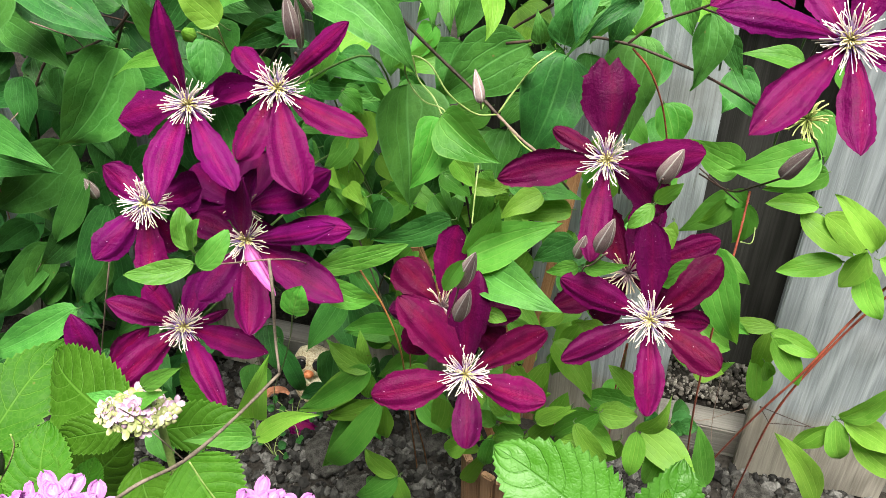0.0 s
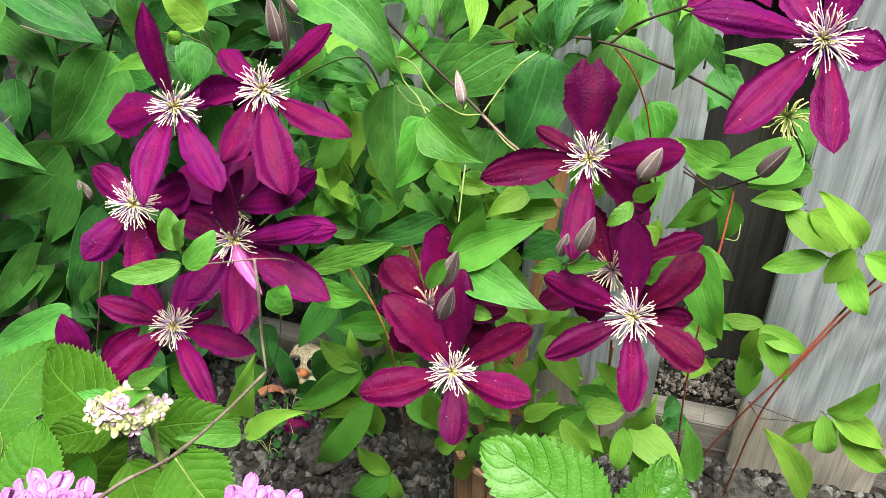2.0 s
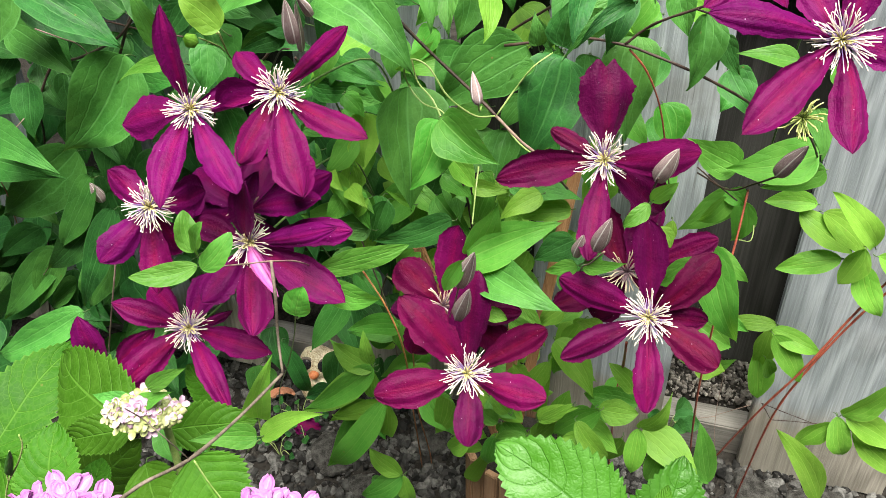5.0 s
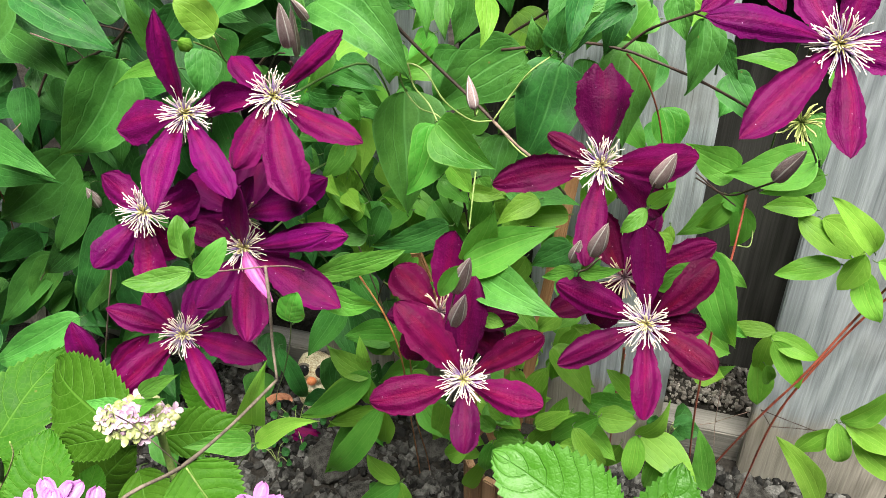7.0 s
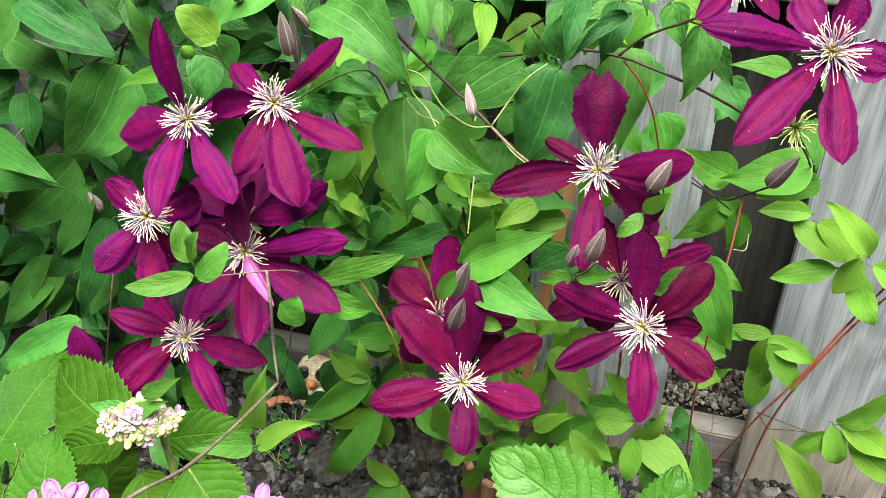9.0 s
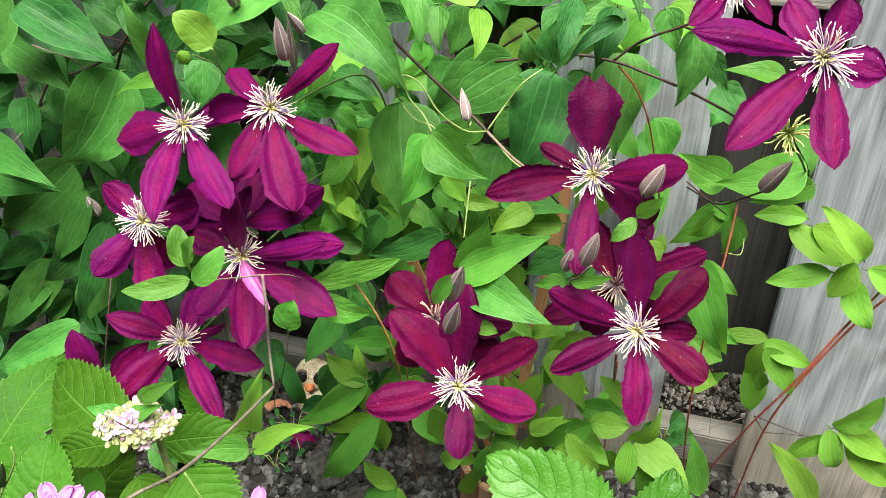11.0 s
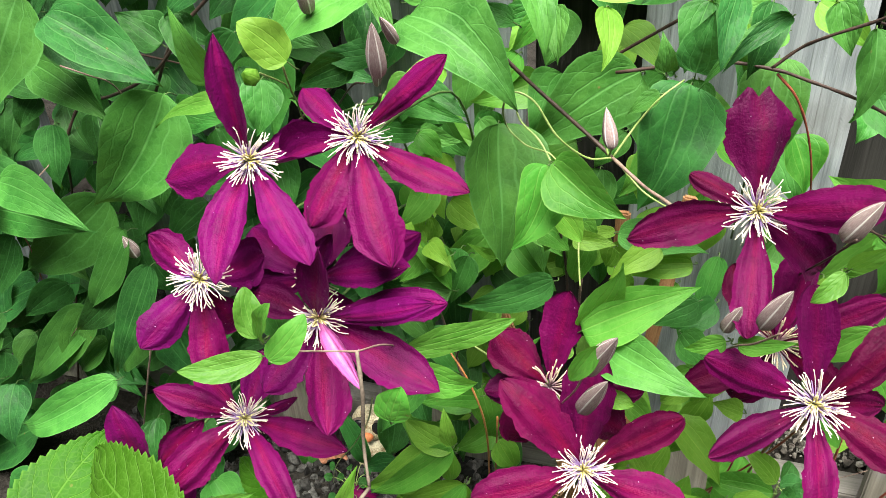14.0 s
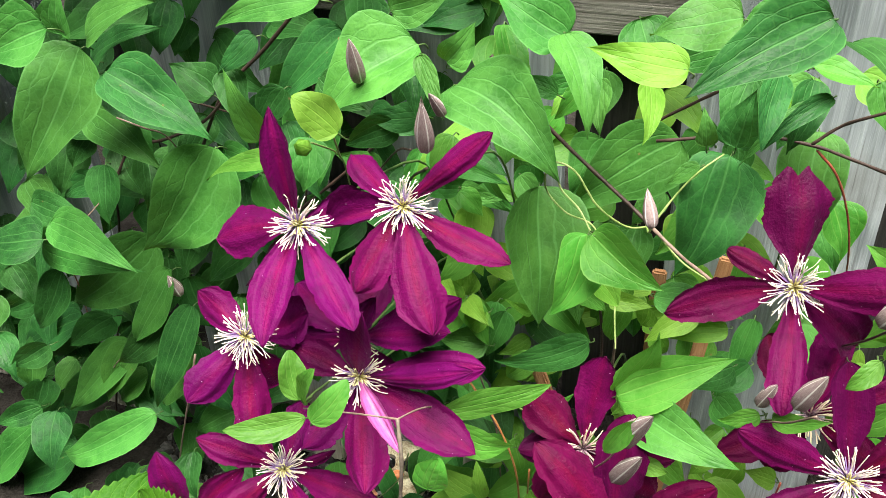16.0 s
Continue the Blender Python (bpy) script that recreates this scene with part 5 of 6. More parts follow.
leaf(vine_deep, "m", (-0.412, 0.867, 0.654), (-0.339, 0.816, 0.624), 0.043, 6, 0.06, "o")
leaf(vine_deep, "m", (-0.363, 0.750, 0.774), (-0.421, 0.756, 0.752), 0.045, -3, 0.01, "o")
leaf(vine_deep, "m", (-0.377, 0.795, 0.751), (-0.371, 0.793, 0.788), 0.029, -5, 0.03, "o")
leaf(vine_deep, "m", (-0.369, 0.814, 0.742), (-0.302, 0.795, 0.776), 0.035, -18, 0.06, "o")
leaf(vine_deep, "d", (-0.393, 0.862, 0.704), (-0.323, 0.832, 0.747), 0.031, -17, 0.08, "o")
leaf(vine_deep, "d", (-0.303, 0.878, 0.663), (-0.341, 0.889, 0.688), 0.038, 9, -0.00, "o")
leaf(vine_deep, "m", (-0.173, 0.759, 0.788), (-0.259, 0.775, 0.766), 0.026, 7, 0.03, "o")
leaf(vine_deep, "d", (-0.233, 0.797, 0.748), (-0.268, 0.793, 0.720), 0.021, -3, 0.06, "o")
leaf(vine_deep, "m", (-0.104, 0.709, 0.776), (-0.171, 0.692, 0.734), 0.059, 15, 0.10, "o")
leaf(vine_deep, "d", (-0.180, 0.865, 0.724), (-0.250, 0.859, 0.662), 0.045, 13, 0.01, "o")
leaf(vine_centre, "m", (-0.013, 0.694, 0.785), (-0.057, 0.706, 0.813), 0.037, 2, 0.03, "o")
leaf(vine_centre, "l", (-0.051, 0.725, 0.782), (-0.044, 0.690, 0.732), 0.023, -27, 0.06, "o")
leaf(vine_centre, "m", (-0.017, 0.695, 0.748), (-0.045, 0.703, 0.754), 0.014, -2, 0.10, "o")
leaf(vine_centre, "m", (-0.015, 0.684, 0.792), (-0.001, 0.635, 0.752), 0.029, -10, 0.10, "o")
leaf(vine_centre, "y", (0.047, 0.626, 0.794), (-0.006, 0.630, 0.807), 0.025, 1, -0.01, "o")
leaf(vine_centre, "m", (0.102, 0.745, 0.776), (0.045, 0.756, 0.762), 0.045, 12, 0.02, "o")
leaf(vine_corner, "d", (0.099, 0.580, 0.839), (0.033, 0.552, 0.815), 0.036, 2, -0.01, "o")
leaf(vine_corner, "d", (0.116, 0.596, 0.821), (0.132, 0.558, 0.805), 0.026, -27, 0.11, "o")
leaf(vine_corner, "l", (0.128, 0.676, 0.773), (0.161, 0.660, 0.769), 0.019, -26, 0.00, "o")
leaf(vine_corner, "d", (0.105, 0.661, 0.776), (0.096, 0.637, 0.739), 0.021, -19, -0.01, "o")
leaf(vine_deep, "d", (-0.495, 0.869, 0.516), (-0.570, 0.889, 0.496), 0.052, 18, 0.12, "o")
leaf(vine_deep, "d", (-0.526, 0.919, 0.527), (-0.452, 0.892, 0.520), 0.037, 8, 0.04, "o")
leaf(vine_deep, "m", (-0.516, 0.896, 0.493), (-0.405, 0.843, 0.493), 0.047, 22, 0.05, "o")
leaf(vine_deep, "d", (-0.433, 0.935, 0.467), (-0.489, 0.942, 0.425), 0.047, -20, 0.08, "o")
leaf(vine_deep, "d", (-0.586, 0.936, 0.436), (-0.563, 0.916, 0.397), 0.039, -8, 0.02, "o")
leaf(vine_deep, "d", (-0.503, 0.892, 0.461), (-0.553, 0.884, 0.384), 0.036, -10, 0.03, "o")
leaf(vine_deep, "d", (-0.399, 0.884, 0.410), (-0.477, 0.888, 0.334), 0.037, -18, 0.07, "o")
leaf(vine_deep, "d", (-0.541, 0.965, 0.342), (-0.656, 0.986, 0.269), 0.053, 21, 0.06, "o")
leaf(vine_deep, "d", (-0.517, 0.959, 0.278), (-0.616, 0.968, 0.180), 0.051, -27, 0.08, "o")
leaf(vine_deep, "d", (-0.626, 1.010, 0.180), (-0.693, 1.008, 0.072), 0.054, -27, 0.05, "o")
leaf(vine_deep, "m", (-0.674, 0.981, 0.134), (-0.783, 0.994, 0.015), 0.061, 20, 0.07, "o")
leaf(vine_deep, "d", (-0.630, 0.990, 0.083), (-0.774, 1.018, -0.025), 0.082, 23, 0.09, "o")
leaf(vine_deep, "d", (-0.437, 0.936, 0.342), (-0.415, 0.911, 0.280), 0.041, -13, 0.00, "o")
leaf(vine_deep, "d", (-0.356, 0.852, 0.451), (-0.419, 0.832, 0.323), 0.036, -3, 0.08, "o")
leaf(vine_deep, "d", (-0.115, 0.743, 0.757), (-0.108, 0.718, 0.720), 0.025, -15, 0.03, "o")
leaf(vine_centre, "m", (-0.090, 0.757, 0.743), (-0.070, 0.752, 0.773), 0.025, 14, 0.03, "o")
leaf(vine_centre, "l", (-0.088, 0.757, 0.687), (-0.105, 0.744, 0.652), 0.022, 6, 0.06, "o")
leaf(vine_centre, "m", (-0.131, 0.789, 0.768), (-0.086, 0.777, 0.788), 0.027, 24, -0.02, "o")
leaf(vine_low, "y", (0.007, 0.647, 0.376), (-0.007, 0.651, 0.321), 0.027, 11, 0.01, "o")
leaf(vine_low, "y", (0.028, 0.641, 0.328), (0.005, 0.648, 0.300), 0.020, 3, 0.09, "n")
leaf(vine_low, "l", (0.045, 0.637, 0.389), (0.069, 0.620, 0.377), 0.024, 10, 0.07, "o")
leaf(vine_low, "y", (0.084, 0.636, 0.326), (0.107, 0.630, 0.365), 0.021, 16, -0.01, "n")
leaf(vine_low, "l", (0.060, 0.643, 0.348), (0.091, 0.634, 0.316), 0.023, 8, -0.00, "o")
leaf(vine_low, "y", (0.107, 0.640, 0.355), (0.118, 0.637, 0.394), 0.019, 6, 0.01, "n")
leaf(vine_low, "y", (0.018, 0.654, 0.334), (0.045, 0.647, 0.318), 0.022, 10, 0.06, "o")
leaf(vine_low, "y", (0.128, 0.655, 0.469), (0.114, 0.659, 0.424), 0.021, -2, 0.11, "n")
leaf(vine_low, "l", (0.116, 0.658, 0.431), (0.106, 0.661, 0.392), 0.023, 5, 0.01, "o")
leaf(vine_low, "y", (0.172, 0.633, 0.337), (0.152, 0.638, 0.295), 0.026, -15, 0.01, "n")
leaf(vine_low, "y", (0.133, 0.600, 0.507), (0.111, 0.600, 0.517), 0.015, 5, 0.05, "o")
leaf(vine_low, "y", (0.170, 0.620, 0.596), (0.180, 0.610, 0.584), 0.013, -8, 0.05, "n")
leaf(vine_low, "l", (0.225, 0.640, 0.493), (0.266, 0.630, 0.476), 0.019, 10, 0.05, "o")
leaf(vine_centre, "y", (0.086, 0.688, 0.581), (0.050, 0.677, 0.562), 0.021, 6, 0.05, "o")
leaf(vine_centre, "y", (-0.078, 0.712, 0.572), (-0.062, 0.687, 0.569), 0.017, -5, 0.05, "o")
leaf(vine_centre, "y", (-0.097, 0.728, 0.579), (-0.082, 0.703, 0.574), 0.014, 8, 0.05, "o")
leaf(vine_centre, "l", (-0.073, 0.721, 0.560), (-0.062, 0.708, 0.529), 0.018, -8, 0.05, "o")
leaf(vine_centre, "l", (-0.085, 0.725, 0.555), (-0.104, 0.719, 0.530), 0.020, 6, 0.05, "o")
leaf(vine_centre, "y", (0.029, 0.703, 0.477), (0.011, 0.698, 0.464), 0.016, 6, 0.05, "o")
leaf(vine_centre, "l", (-0.028, 0.719, 0.445), (0.002, 0.700, 0.486), 0.018, -6, 0.05, "o")
leaf(vine_low, "l", (0.149, 0.660, 0.363), (0.173, 0.653, 0.334), 0.026, 1, 0.08, "o")
leaf(vine_low, "l", (0.131, 0.675, 0.334), (0.151, 0.669, 0.290), 0.029, -4, 0.10, "o")
leaf(vine_low, "l", (0.213, 0.631, 0.330), (0.198, 0.612, 0.296), 0.026, -6, 0.12, "n")
leaf(vine_low, "y", (0.079, 0.689, 0.379), (0.067, 0.693, 0.335), 0.020, 4, 0.11, "o")
leaf(vine_low, "l", (-0.017, 0.737, 0.372), (-0.033, 0.741, 0.327), 0.028, -10, 0.08, "n")
leaf(vine_low, "y", (-0.028, 0.719, 0.349), (-0.011, 0.714, 0.312), 0.025, -3, 0.05, "o")
leaf(vine_centre, "l", (-0.055, 0.768, 0.334), (-0.085, 0.776, 0.359), 0.027, -25, 0.09, "o")
leaf(vine_centre, "m", (-0.112, 0.805, 0.429), (-0.083, 0.785, 0.399), 0.028, -6, 0.04, "o")
leaf(vine_centre, "l", (0.044, 0.741, 0.550), (0.034, 0.743, 0.504), 0.022, 7, 0.11, "o")
leaf(vine_centre, "l", (-0.026, 0.801, 0.439), (-0.051, 0.809, 0.403), 0.025, 3, 0.11, "o")
leaf(vine_centre, "l", (0.018, 0.748, 0.564), (0.008, 0.751, 0.531), 0.023, 26, -0.01, "o")
leaf(vine_centre, "y", (0.082, 0.730, 0.487), (0.065, 0.735, 0.456), 0.023, -8, 0.10, "o")
leaf(vine_centre, "l", (0.074, 0.732, 0.547), (0.100, 0.725, 0.527), 0.019, 15, 0.12, "o")
leaf(vine_right, "l", (0.136, 0.518, 0.691), (0.146, 0.505, 0.712), 0.011, 6, 0.01, "n")
leaf(vine_right, "l", (0.135, 0.518, 0.689), (0.119, 0.512, 0.676), 0.011, 12, 0.05, "n")
leaf(vine_right, "l", (0.202, 0.635, 0.468), (0.234, 0.647, 0.422), 0.023, 4, 0.11, "n")
leaf(vine_right, "m", (0.108, 0.681, 0.506), (0.134, 0.674, 0.479), 0.026, 2, 0.07, "o")
leaf(vine_left, "d", (-0.191, 0.826, 0.280), (-0.167, 0.820, 0.192), 0.021, 0, 0.12, "n")
leaf(vine_left, "d", (-0.135, 0.832, 0.189), (-0.178, 0.844, 0.164), 0.031, -18, -0.01, "o")
leaf(vine_low, "y", (0.060, 0.601, 0.407), (0.044, 0.606, 0.427), 0.014, 0, 0.10, "n")
leaf(vine_low, "l", (0.076, 0.597, 0.382), (0.049, 0.604, 0.368), 0.014, 5, 0.06, "n")
leaf(vine_low, "y", (0.087, 0.594, 0.404), (0.112, 0.587, 0.432), 0.011, 0, 0.01, "n")
leaf(vine_low, "y", (0.116, 0.575, 0.425), (0.145, 0.567, 0.387), 0.018, 0, 0.10, "r")
leaf(vine_low, "y", (0.132, 0.571, 0.403), (0.105, 0.578, 0.401), 0.015, 0, 0.02, "n")
leaf(vine_low, "l", (0.138, 0.590, 0.422), (0.100, 0.601, 0.374), 0.024, 0, -0.00, "n")
leaf(vine_low, "y", (0.139, 0.600, 0.414), (0.172, 0.591, 0.417), 0.024, 0, 0.02, "n")
leaf(vine_low, "y", (0.077, 0.607, 0.426), (0.063, 0.611, 0.457), 0.015, 0, -0.01, "n")
leaf(vine_low, "y", (0.169, 0.602, 0.432), (0.146, 0.609, 0.459), 0.017, 0, 0.04, "n")
leaf(vine_low, "l", (0.051, 0.604, 0.391), (0.033, 0.609, 0.402), 0.015, 0, 0.09, "n")
leaf(vine_right, "l", (0.201, 0.593, 0.585), (0.173, 0.601, 0.554), 0.020, 0, 0.04, "n")
leaf(vine_right, "y", (0.191, 0.658, 0.575), (0.190, 0.659, 0.548), 0.013, 0, 0.12, "n")
leaf(vine_middle, "l", (0.020, 0.519, 0.644), (0.006, 0.523, 0.613), 0.012, 0, -0.01, "n")
leaf(vine_middle, "y", (0.035, 0.577, 0.548), (0.054, 0.572, 0.544), 0.012, 0, 0.00, "n")
leaf(vine_centre, "y", (0.009, 0.678, 0.625), (0.029, 0.672, 0.599), 0.019, 0, 0.00, "n")
leaf(vine_centre, "y", (0.060, 0.705, 0.549), (0.073, 0.701, 0.531), 0.016, 0, 0.06, "n")
leaf(vine_centre, "l", (-0.072, 0.711, 0.545), (-0.096, 0.717, 0.574), 0.012, 0, 0.01, "n")
leaf(vine_centre, "y", (-0.063, 0.708, 0.563), (-0.079, 0.712, 0.544), 0.018, 0, 0.07, "r")
leaf(vine_centre, "m", (-0.063, 0.718, 0.522), (-0.105, 0.730, 0.519), 0.025, 0, 0.05, "o")
leaf(vine_centre, "y", (-0.093, 0.737, 0.571), (-0.084, 0.735, 0.545), 0.018, 0, 0.06, "n")
leaf(vine_low, "y", (-0.067, 0.668, 0.400), (-0.072, 0.669, 0.439), 0.014, 0, 0.10, "n")

leaf(vine_centre, "d", (0.109, 0.733, 0.742), (0.095, 0.716, 0.700), 0.030, 0, 0.06, "o")
leaf(vine_centre, "m", (0.091, 0.727, 0.696), (0.077, 0.711, 0.728), 0.012, 0, 0.06, "o")
leaf(vine_centre, "m", (0.130, 0.675, 0.751), (0.090, 0.666, 0.714), 0.011, 20, 0.06, "o")
leaf(vine_centre, "m", (0.146, 0.723, 0.742), (0.113, 0.711, 0.734), 0.017, 0, 0.06, "o")
leaf(vine_centre, "d", (0.184, 0.847, 0.666), (0.166, 0.831, 0.633), 0.029, 0, 0.02, "o")
leaf(vine_centre, "y", (0.073, 0.836, 0.683), (0.103, 0.807, 0.657), 0.027, 0, 0.06, "o")
leaf(vine_corner, "m", (0.276, 0.832, 0.609), (0.264, 0.814, 0.588), 0.028, 0, 0.06, "o")
leaf(vine_centre, "y", (0.069, 0.786, 0.495), (0.117, 0.752, 0.517), 0.030, 0, 0.06, "o")
leaf(vine_centre, "y", (0.071, 0.785, 0.527), (0.032, 0.775, 0.527), 0.011, 0, 0.06, "o")
leaf(vine_centre, "l", (0.008, 0.844, 0.494), (0.032, 0.816, 0.479), 0.024, 0, 0.06, "o")
leaf(vine_centre, "y", (0.074, 0.846, 0.475), (0.061, 0.829, 0.458), 0.021, 0, 0.06, "r")
leaf(vine_centre, "m", (-0.057, 0.779, 0.517), (-0.071, 0.762, 0.475), 0.025, 0, 0.06, "o")
leaf(vine_centre, "l", (-0.081, 0.734, 0.555), (-0.058, 0.707, 0.547), 0.015, 0, 0.06, "o")
leaf(vine_centre, "y", (-0.089, 0.778, 0.525), (-0.079, 0.754, 0.579), 0.013, 0, 0.06, "o")
leaf(vine_centre, "y", (-0.027, 0.760, 0.522), (-0.050, 0.746, 0.546), 0.010, 0, 0.06, "o")
leaf(vine_centre, "d", (0.140, 0.714, 0.508), (0.104, 0.703, 0.492), 0.024, 0, 0.06, "o")
leaf(vine_centre, "m", (0.149, 0.753, 0.523), (0.134, 0.736, 0.459), 0.021, 0, 0.06, "o")
leaf(vine_centre, "y", (0.077, 0.731, 0.421), (0.102, 0.704, 0.387), 0.020, 0, 0.06, "o")
leaf(vine_low, "l", (0.134, 0.716, 0.406), (0.129, 0.696, 0.378), 0.017, 0, 0.06, "o")
leaf(vine_low, "y", (0.131, 0.717, 0.403), (0.154, 0.689, 0.439), 0.016, 0, 0.06, "o")
leaf(vine_low, "l", (0.136, 0.736, 0.416), (0.110, 0.722, 0.402), 0.020, 0, 0.06, "o")
leaf(vine_low, "y", (0.094, 0.665, 0.338), (0.102, 0.642, 0.434), 0.017, 0, 0.06, "o")
leaf(vine_low, "l", (0.095, 0.664, 0.327), (0.124, 0.635, 0.378), 0.013, 0, 0.06, "o")
leaf(vine_low, "l", (0.203, 0.759, 0.283), (0.173, 0.746, 0.240), 0.039, 0, 0.06, "o")
leaf(vine_low, "l", (0.145, 0.713, 0.267), (0.175, 0.684, 0.243), 0.029, 0, 0.06, "o")
leaf(vine_low, "y", (0.119, 0.678, 0.280), (0.149, 0.649, 0.320), 0.014, 0, 0.06, "o")
leaf(vine_low, "l", (-0.083, 0.776, 0.227), (-0.148, 0.773, 0.114), 0.041, 0, 0.06, "o")
leaf(vine_low, "y", (-0.085, 0.776, 0.225), (-0.135, 0.769, 0.205), 0.024, 0, 0.06, "o")
leaf(vine_low, "l", (-0.082, 0.776, 0.221), (-0.068, 0.751, 0.193), 0.022, 0, 0.06, "o")
leaf(vine_low, "y", (-0.087, 0.777, 0.280), (-0.169, 0.779, 0.210), 0.034, 0, 0.06, "o")
leaf(vine_low, "l", (-0.088, 0.788, 0.273), (-0.123, 0.776, 0.326), 0.034, 0, 0.06, "o")
leaf(vine_low, "y", (0.028, 0.724, 0.158), (0.058, 0.695, 0.261), 0.019, 0, 0.06, "o")
leaf(vine_low, "l", (-0.010, 0.756, 0.266), (0.015, 0.728, 0.223), 0.029, 0, 0.06, "o")
leaf(vine_low, "y", (0.059, 0.716, 0.247), (0.044, 0.699, 0.210), 0.017, 0, 0.06, "o")
leaf(vine_low, "l", (0.059, 0.716, 0.251), (0.088, 0.687, 0.287), 0.020, 0, 0.06, "o")
leaf(vine_low, "l", (-0.029, 0.782, 0.298), (-0.072, 0.773, 0.275), 0.029, 0, 0.06, "o")
leaf(vine_low, "y", (0.133, 0.747, 0.384), (0.113, 0.732, 0.359), 0.021, 0, 0.06, "o")
leaf(vine_right, "l", (0.273, 0.781, 0.346), (0.301, 0.752, 0.339), 0.036, 0, 0.06, "o")
leaf(vine_right, "l", (0.295, 0.775, 0.292), (0.309, 0.750, 0.323), 0.021, 0, 0.06, "o")
leaf(vine_middle, "l", (-0.044, 0.765, 0.356), (-0.101, 0.760, 0.355), 0.023, 0, 0.06, "o")
leaf(vine_middle, "y", (-0.053, 0.778, 0.323), (-0.082, 0.765, 0.339), 0.015, 0, 0.06, "o")
leaf(vine_left, "m", (-0.224, 0.742, 0.691), (-0.237, 0.725, 0.752), 0.022, 0, 0.06, "o")
leaf(vine_left, "m", (-0.100, 0.677, 0.782), (-0.086, 0.652, 0.752), 0.013, 15, 0.06, "o")
leaf(vine_centre, "l", (-0.040, 0.764, 0.723), (-0.020, 0.738, 0.727), 0.018, 0, 0.06, "o")
leaf(vine_centre, "y", (0.005, 0.772, 0.718), (-0.018, 0.758, 0.701), 0.020, 0, 0.06, "o")
leaf(vine_left, "d", (-0.225, 0.815, 0.668), (-0.198, 0.787, 0.612), 0.027, 0, 0.06, "o")
leaf(vine_left, "m", (-0.151, 0.795, 0.631), (-0.181, 0.782, 0.658), 0.026, 0, 0.06, "o")
leaf(vine_left, "m", (-0.108, 0.783, 0.660), (-0.048, 0.745, 0.654), 0.023, 0, 0.06, "o")

# ---- stems, stalks and tendrils ----
stem(vine_centre, "brown", 0.00158, 0.00132, (-0.059, 0.728, 0.760), (-0.035, 0.721, 0.729), (-0.009, 0.714, 0.702), (0.031, 0.692, 0.671), (0.046, 0.678, 0.661))
stem(vine_centre, "grey", 0.00125, 0.00099, (0.046, 0.678, 0.661), (0.063, 0.652, 0.655), (0.079, 0.627, 0.653), (0.107, 0.682, 0.590))
stem(vine_centre, "green", 0.00073, 0.00059, (0.046, 0.678, 0.661), (0.029, 0.672, 0.665), (0.009, 0.667, 0.684), (-0.005, 0.671, 0.706), (-0.018, 0.675, 0.711), (-0.024, 0.676, 0.701), (-0.021, 0.696, 0.676), (-0.010, 0.673, 0.675), (0.003, 0.659, 0.677), (0.009, 0.646, 0.677))
stem(vine_centre, "green", 0.00066, 0.00059, (-0.018, 0.675, 0.711), (-0.014, 0.674, 0.693), (-0.003, 0.660, 0.686), (0.004, 0.648, 0.677))
stem(vine_centre, "green", 0.00073, 0.00059, (0.046, 0.678, 0.661), (0.061, 0.684, 0.682), (0.073, 0.681, 0.701), (0.088, 0.687, 0.710))
stem(vine_centre, "green", 0.00073, 0.00059, (0.049, 0.677, 0.659), (0.064, 0.663, 0.645), (0.080, 0.648, 0.640))
stem(vine_centre, "brown", 0.00125, 0.00112, (0.054, 0.738, 0.692), (0.110, 0.712, 0.710), (0.142, 0.693, 0.713), (0.162, 0.687, 0.708), (0.192, 0.679, 0.698), (0.228, 0.690, 0.675), (0.267, 0.720, 0.641))
stem(vine_centre, "brown", 0.00112, 0.00092, (0.142, 0.693, 0.713), (0.156, 0.689, 0.728), (0.168, 0.675, 0.742), (0.190, 0.659, 0.759), (0.205, 0.634, 0.786))
stem(vine_centre, "red", 0.00086, 0.00066, (0.146, 0.692, 0.710), (0.160, 0.688, 0.694), (0.175, 0.694, 0.662), (0.186, 0.701, 0.624), (0.205, 0.737, 0.558))
stem(vine_corner, "brown", 0.00079, 0.00066, (0.178, 0.641, 0.763), (0.196, 0.636, 0.758), (0.224, 0.670, 0.736))
stem(vine_deep, "brown", 0.00158, 0.00145, (-0.276, 0.850, 0.681), (-0.318, 0.882, 0.635), (-0.376, 0.919, 0.597), (-0.425, 0.954, 0.571), (-0.452, 0.961, 0.533), (-0.464, 0.964, 0.515), (-0.480, 0.990, 0.457), (-0.562, 1.075, 0.260), (-0.683, 1.119, -0.134))
stem(vine_deep, "grey", 0.00066, 0.00053, (-0.459, 0.953, 0.522), (-0.469, 0.935, 0.513), (-0.469, 0.904, 0.516))
stem(vine_deep, "brown", 0.00106, 0.00092, (-0.478, 0.969, 0.618), (-0.415, 0.951, 0.625), (-0.354, 0.934, 0.631), (-0.296, 0.897, 0.636), (-0.254, 0.886, 0.634))
stem(vine_deep, "brown", 0.00099, 0.00092, (-0.480, 1.000, 0.527), (-0.428, 0.996, 0.518), (-0.370, 0.980, 0.519))
stem(vine_left, "grey", 0.00106, 0.00092, (-0.345, 0.807, 0.427), (-0.361, 0.811, 0.377), (-0.391, 0.840, 0.301), (-0.442, 0.896, 0.171), (-0.564, 1.055, -0.146))
stem(vine_left, "green", 0.00073, 0.00059, (-0.151, 0.649, 0.745), (-0.153, 0.671, 0.718), (-0.160, 0.714, 0.688), (-0.162, 0.735, 0.657))
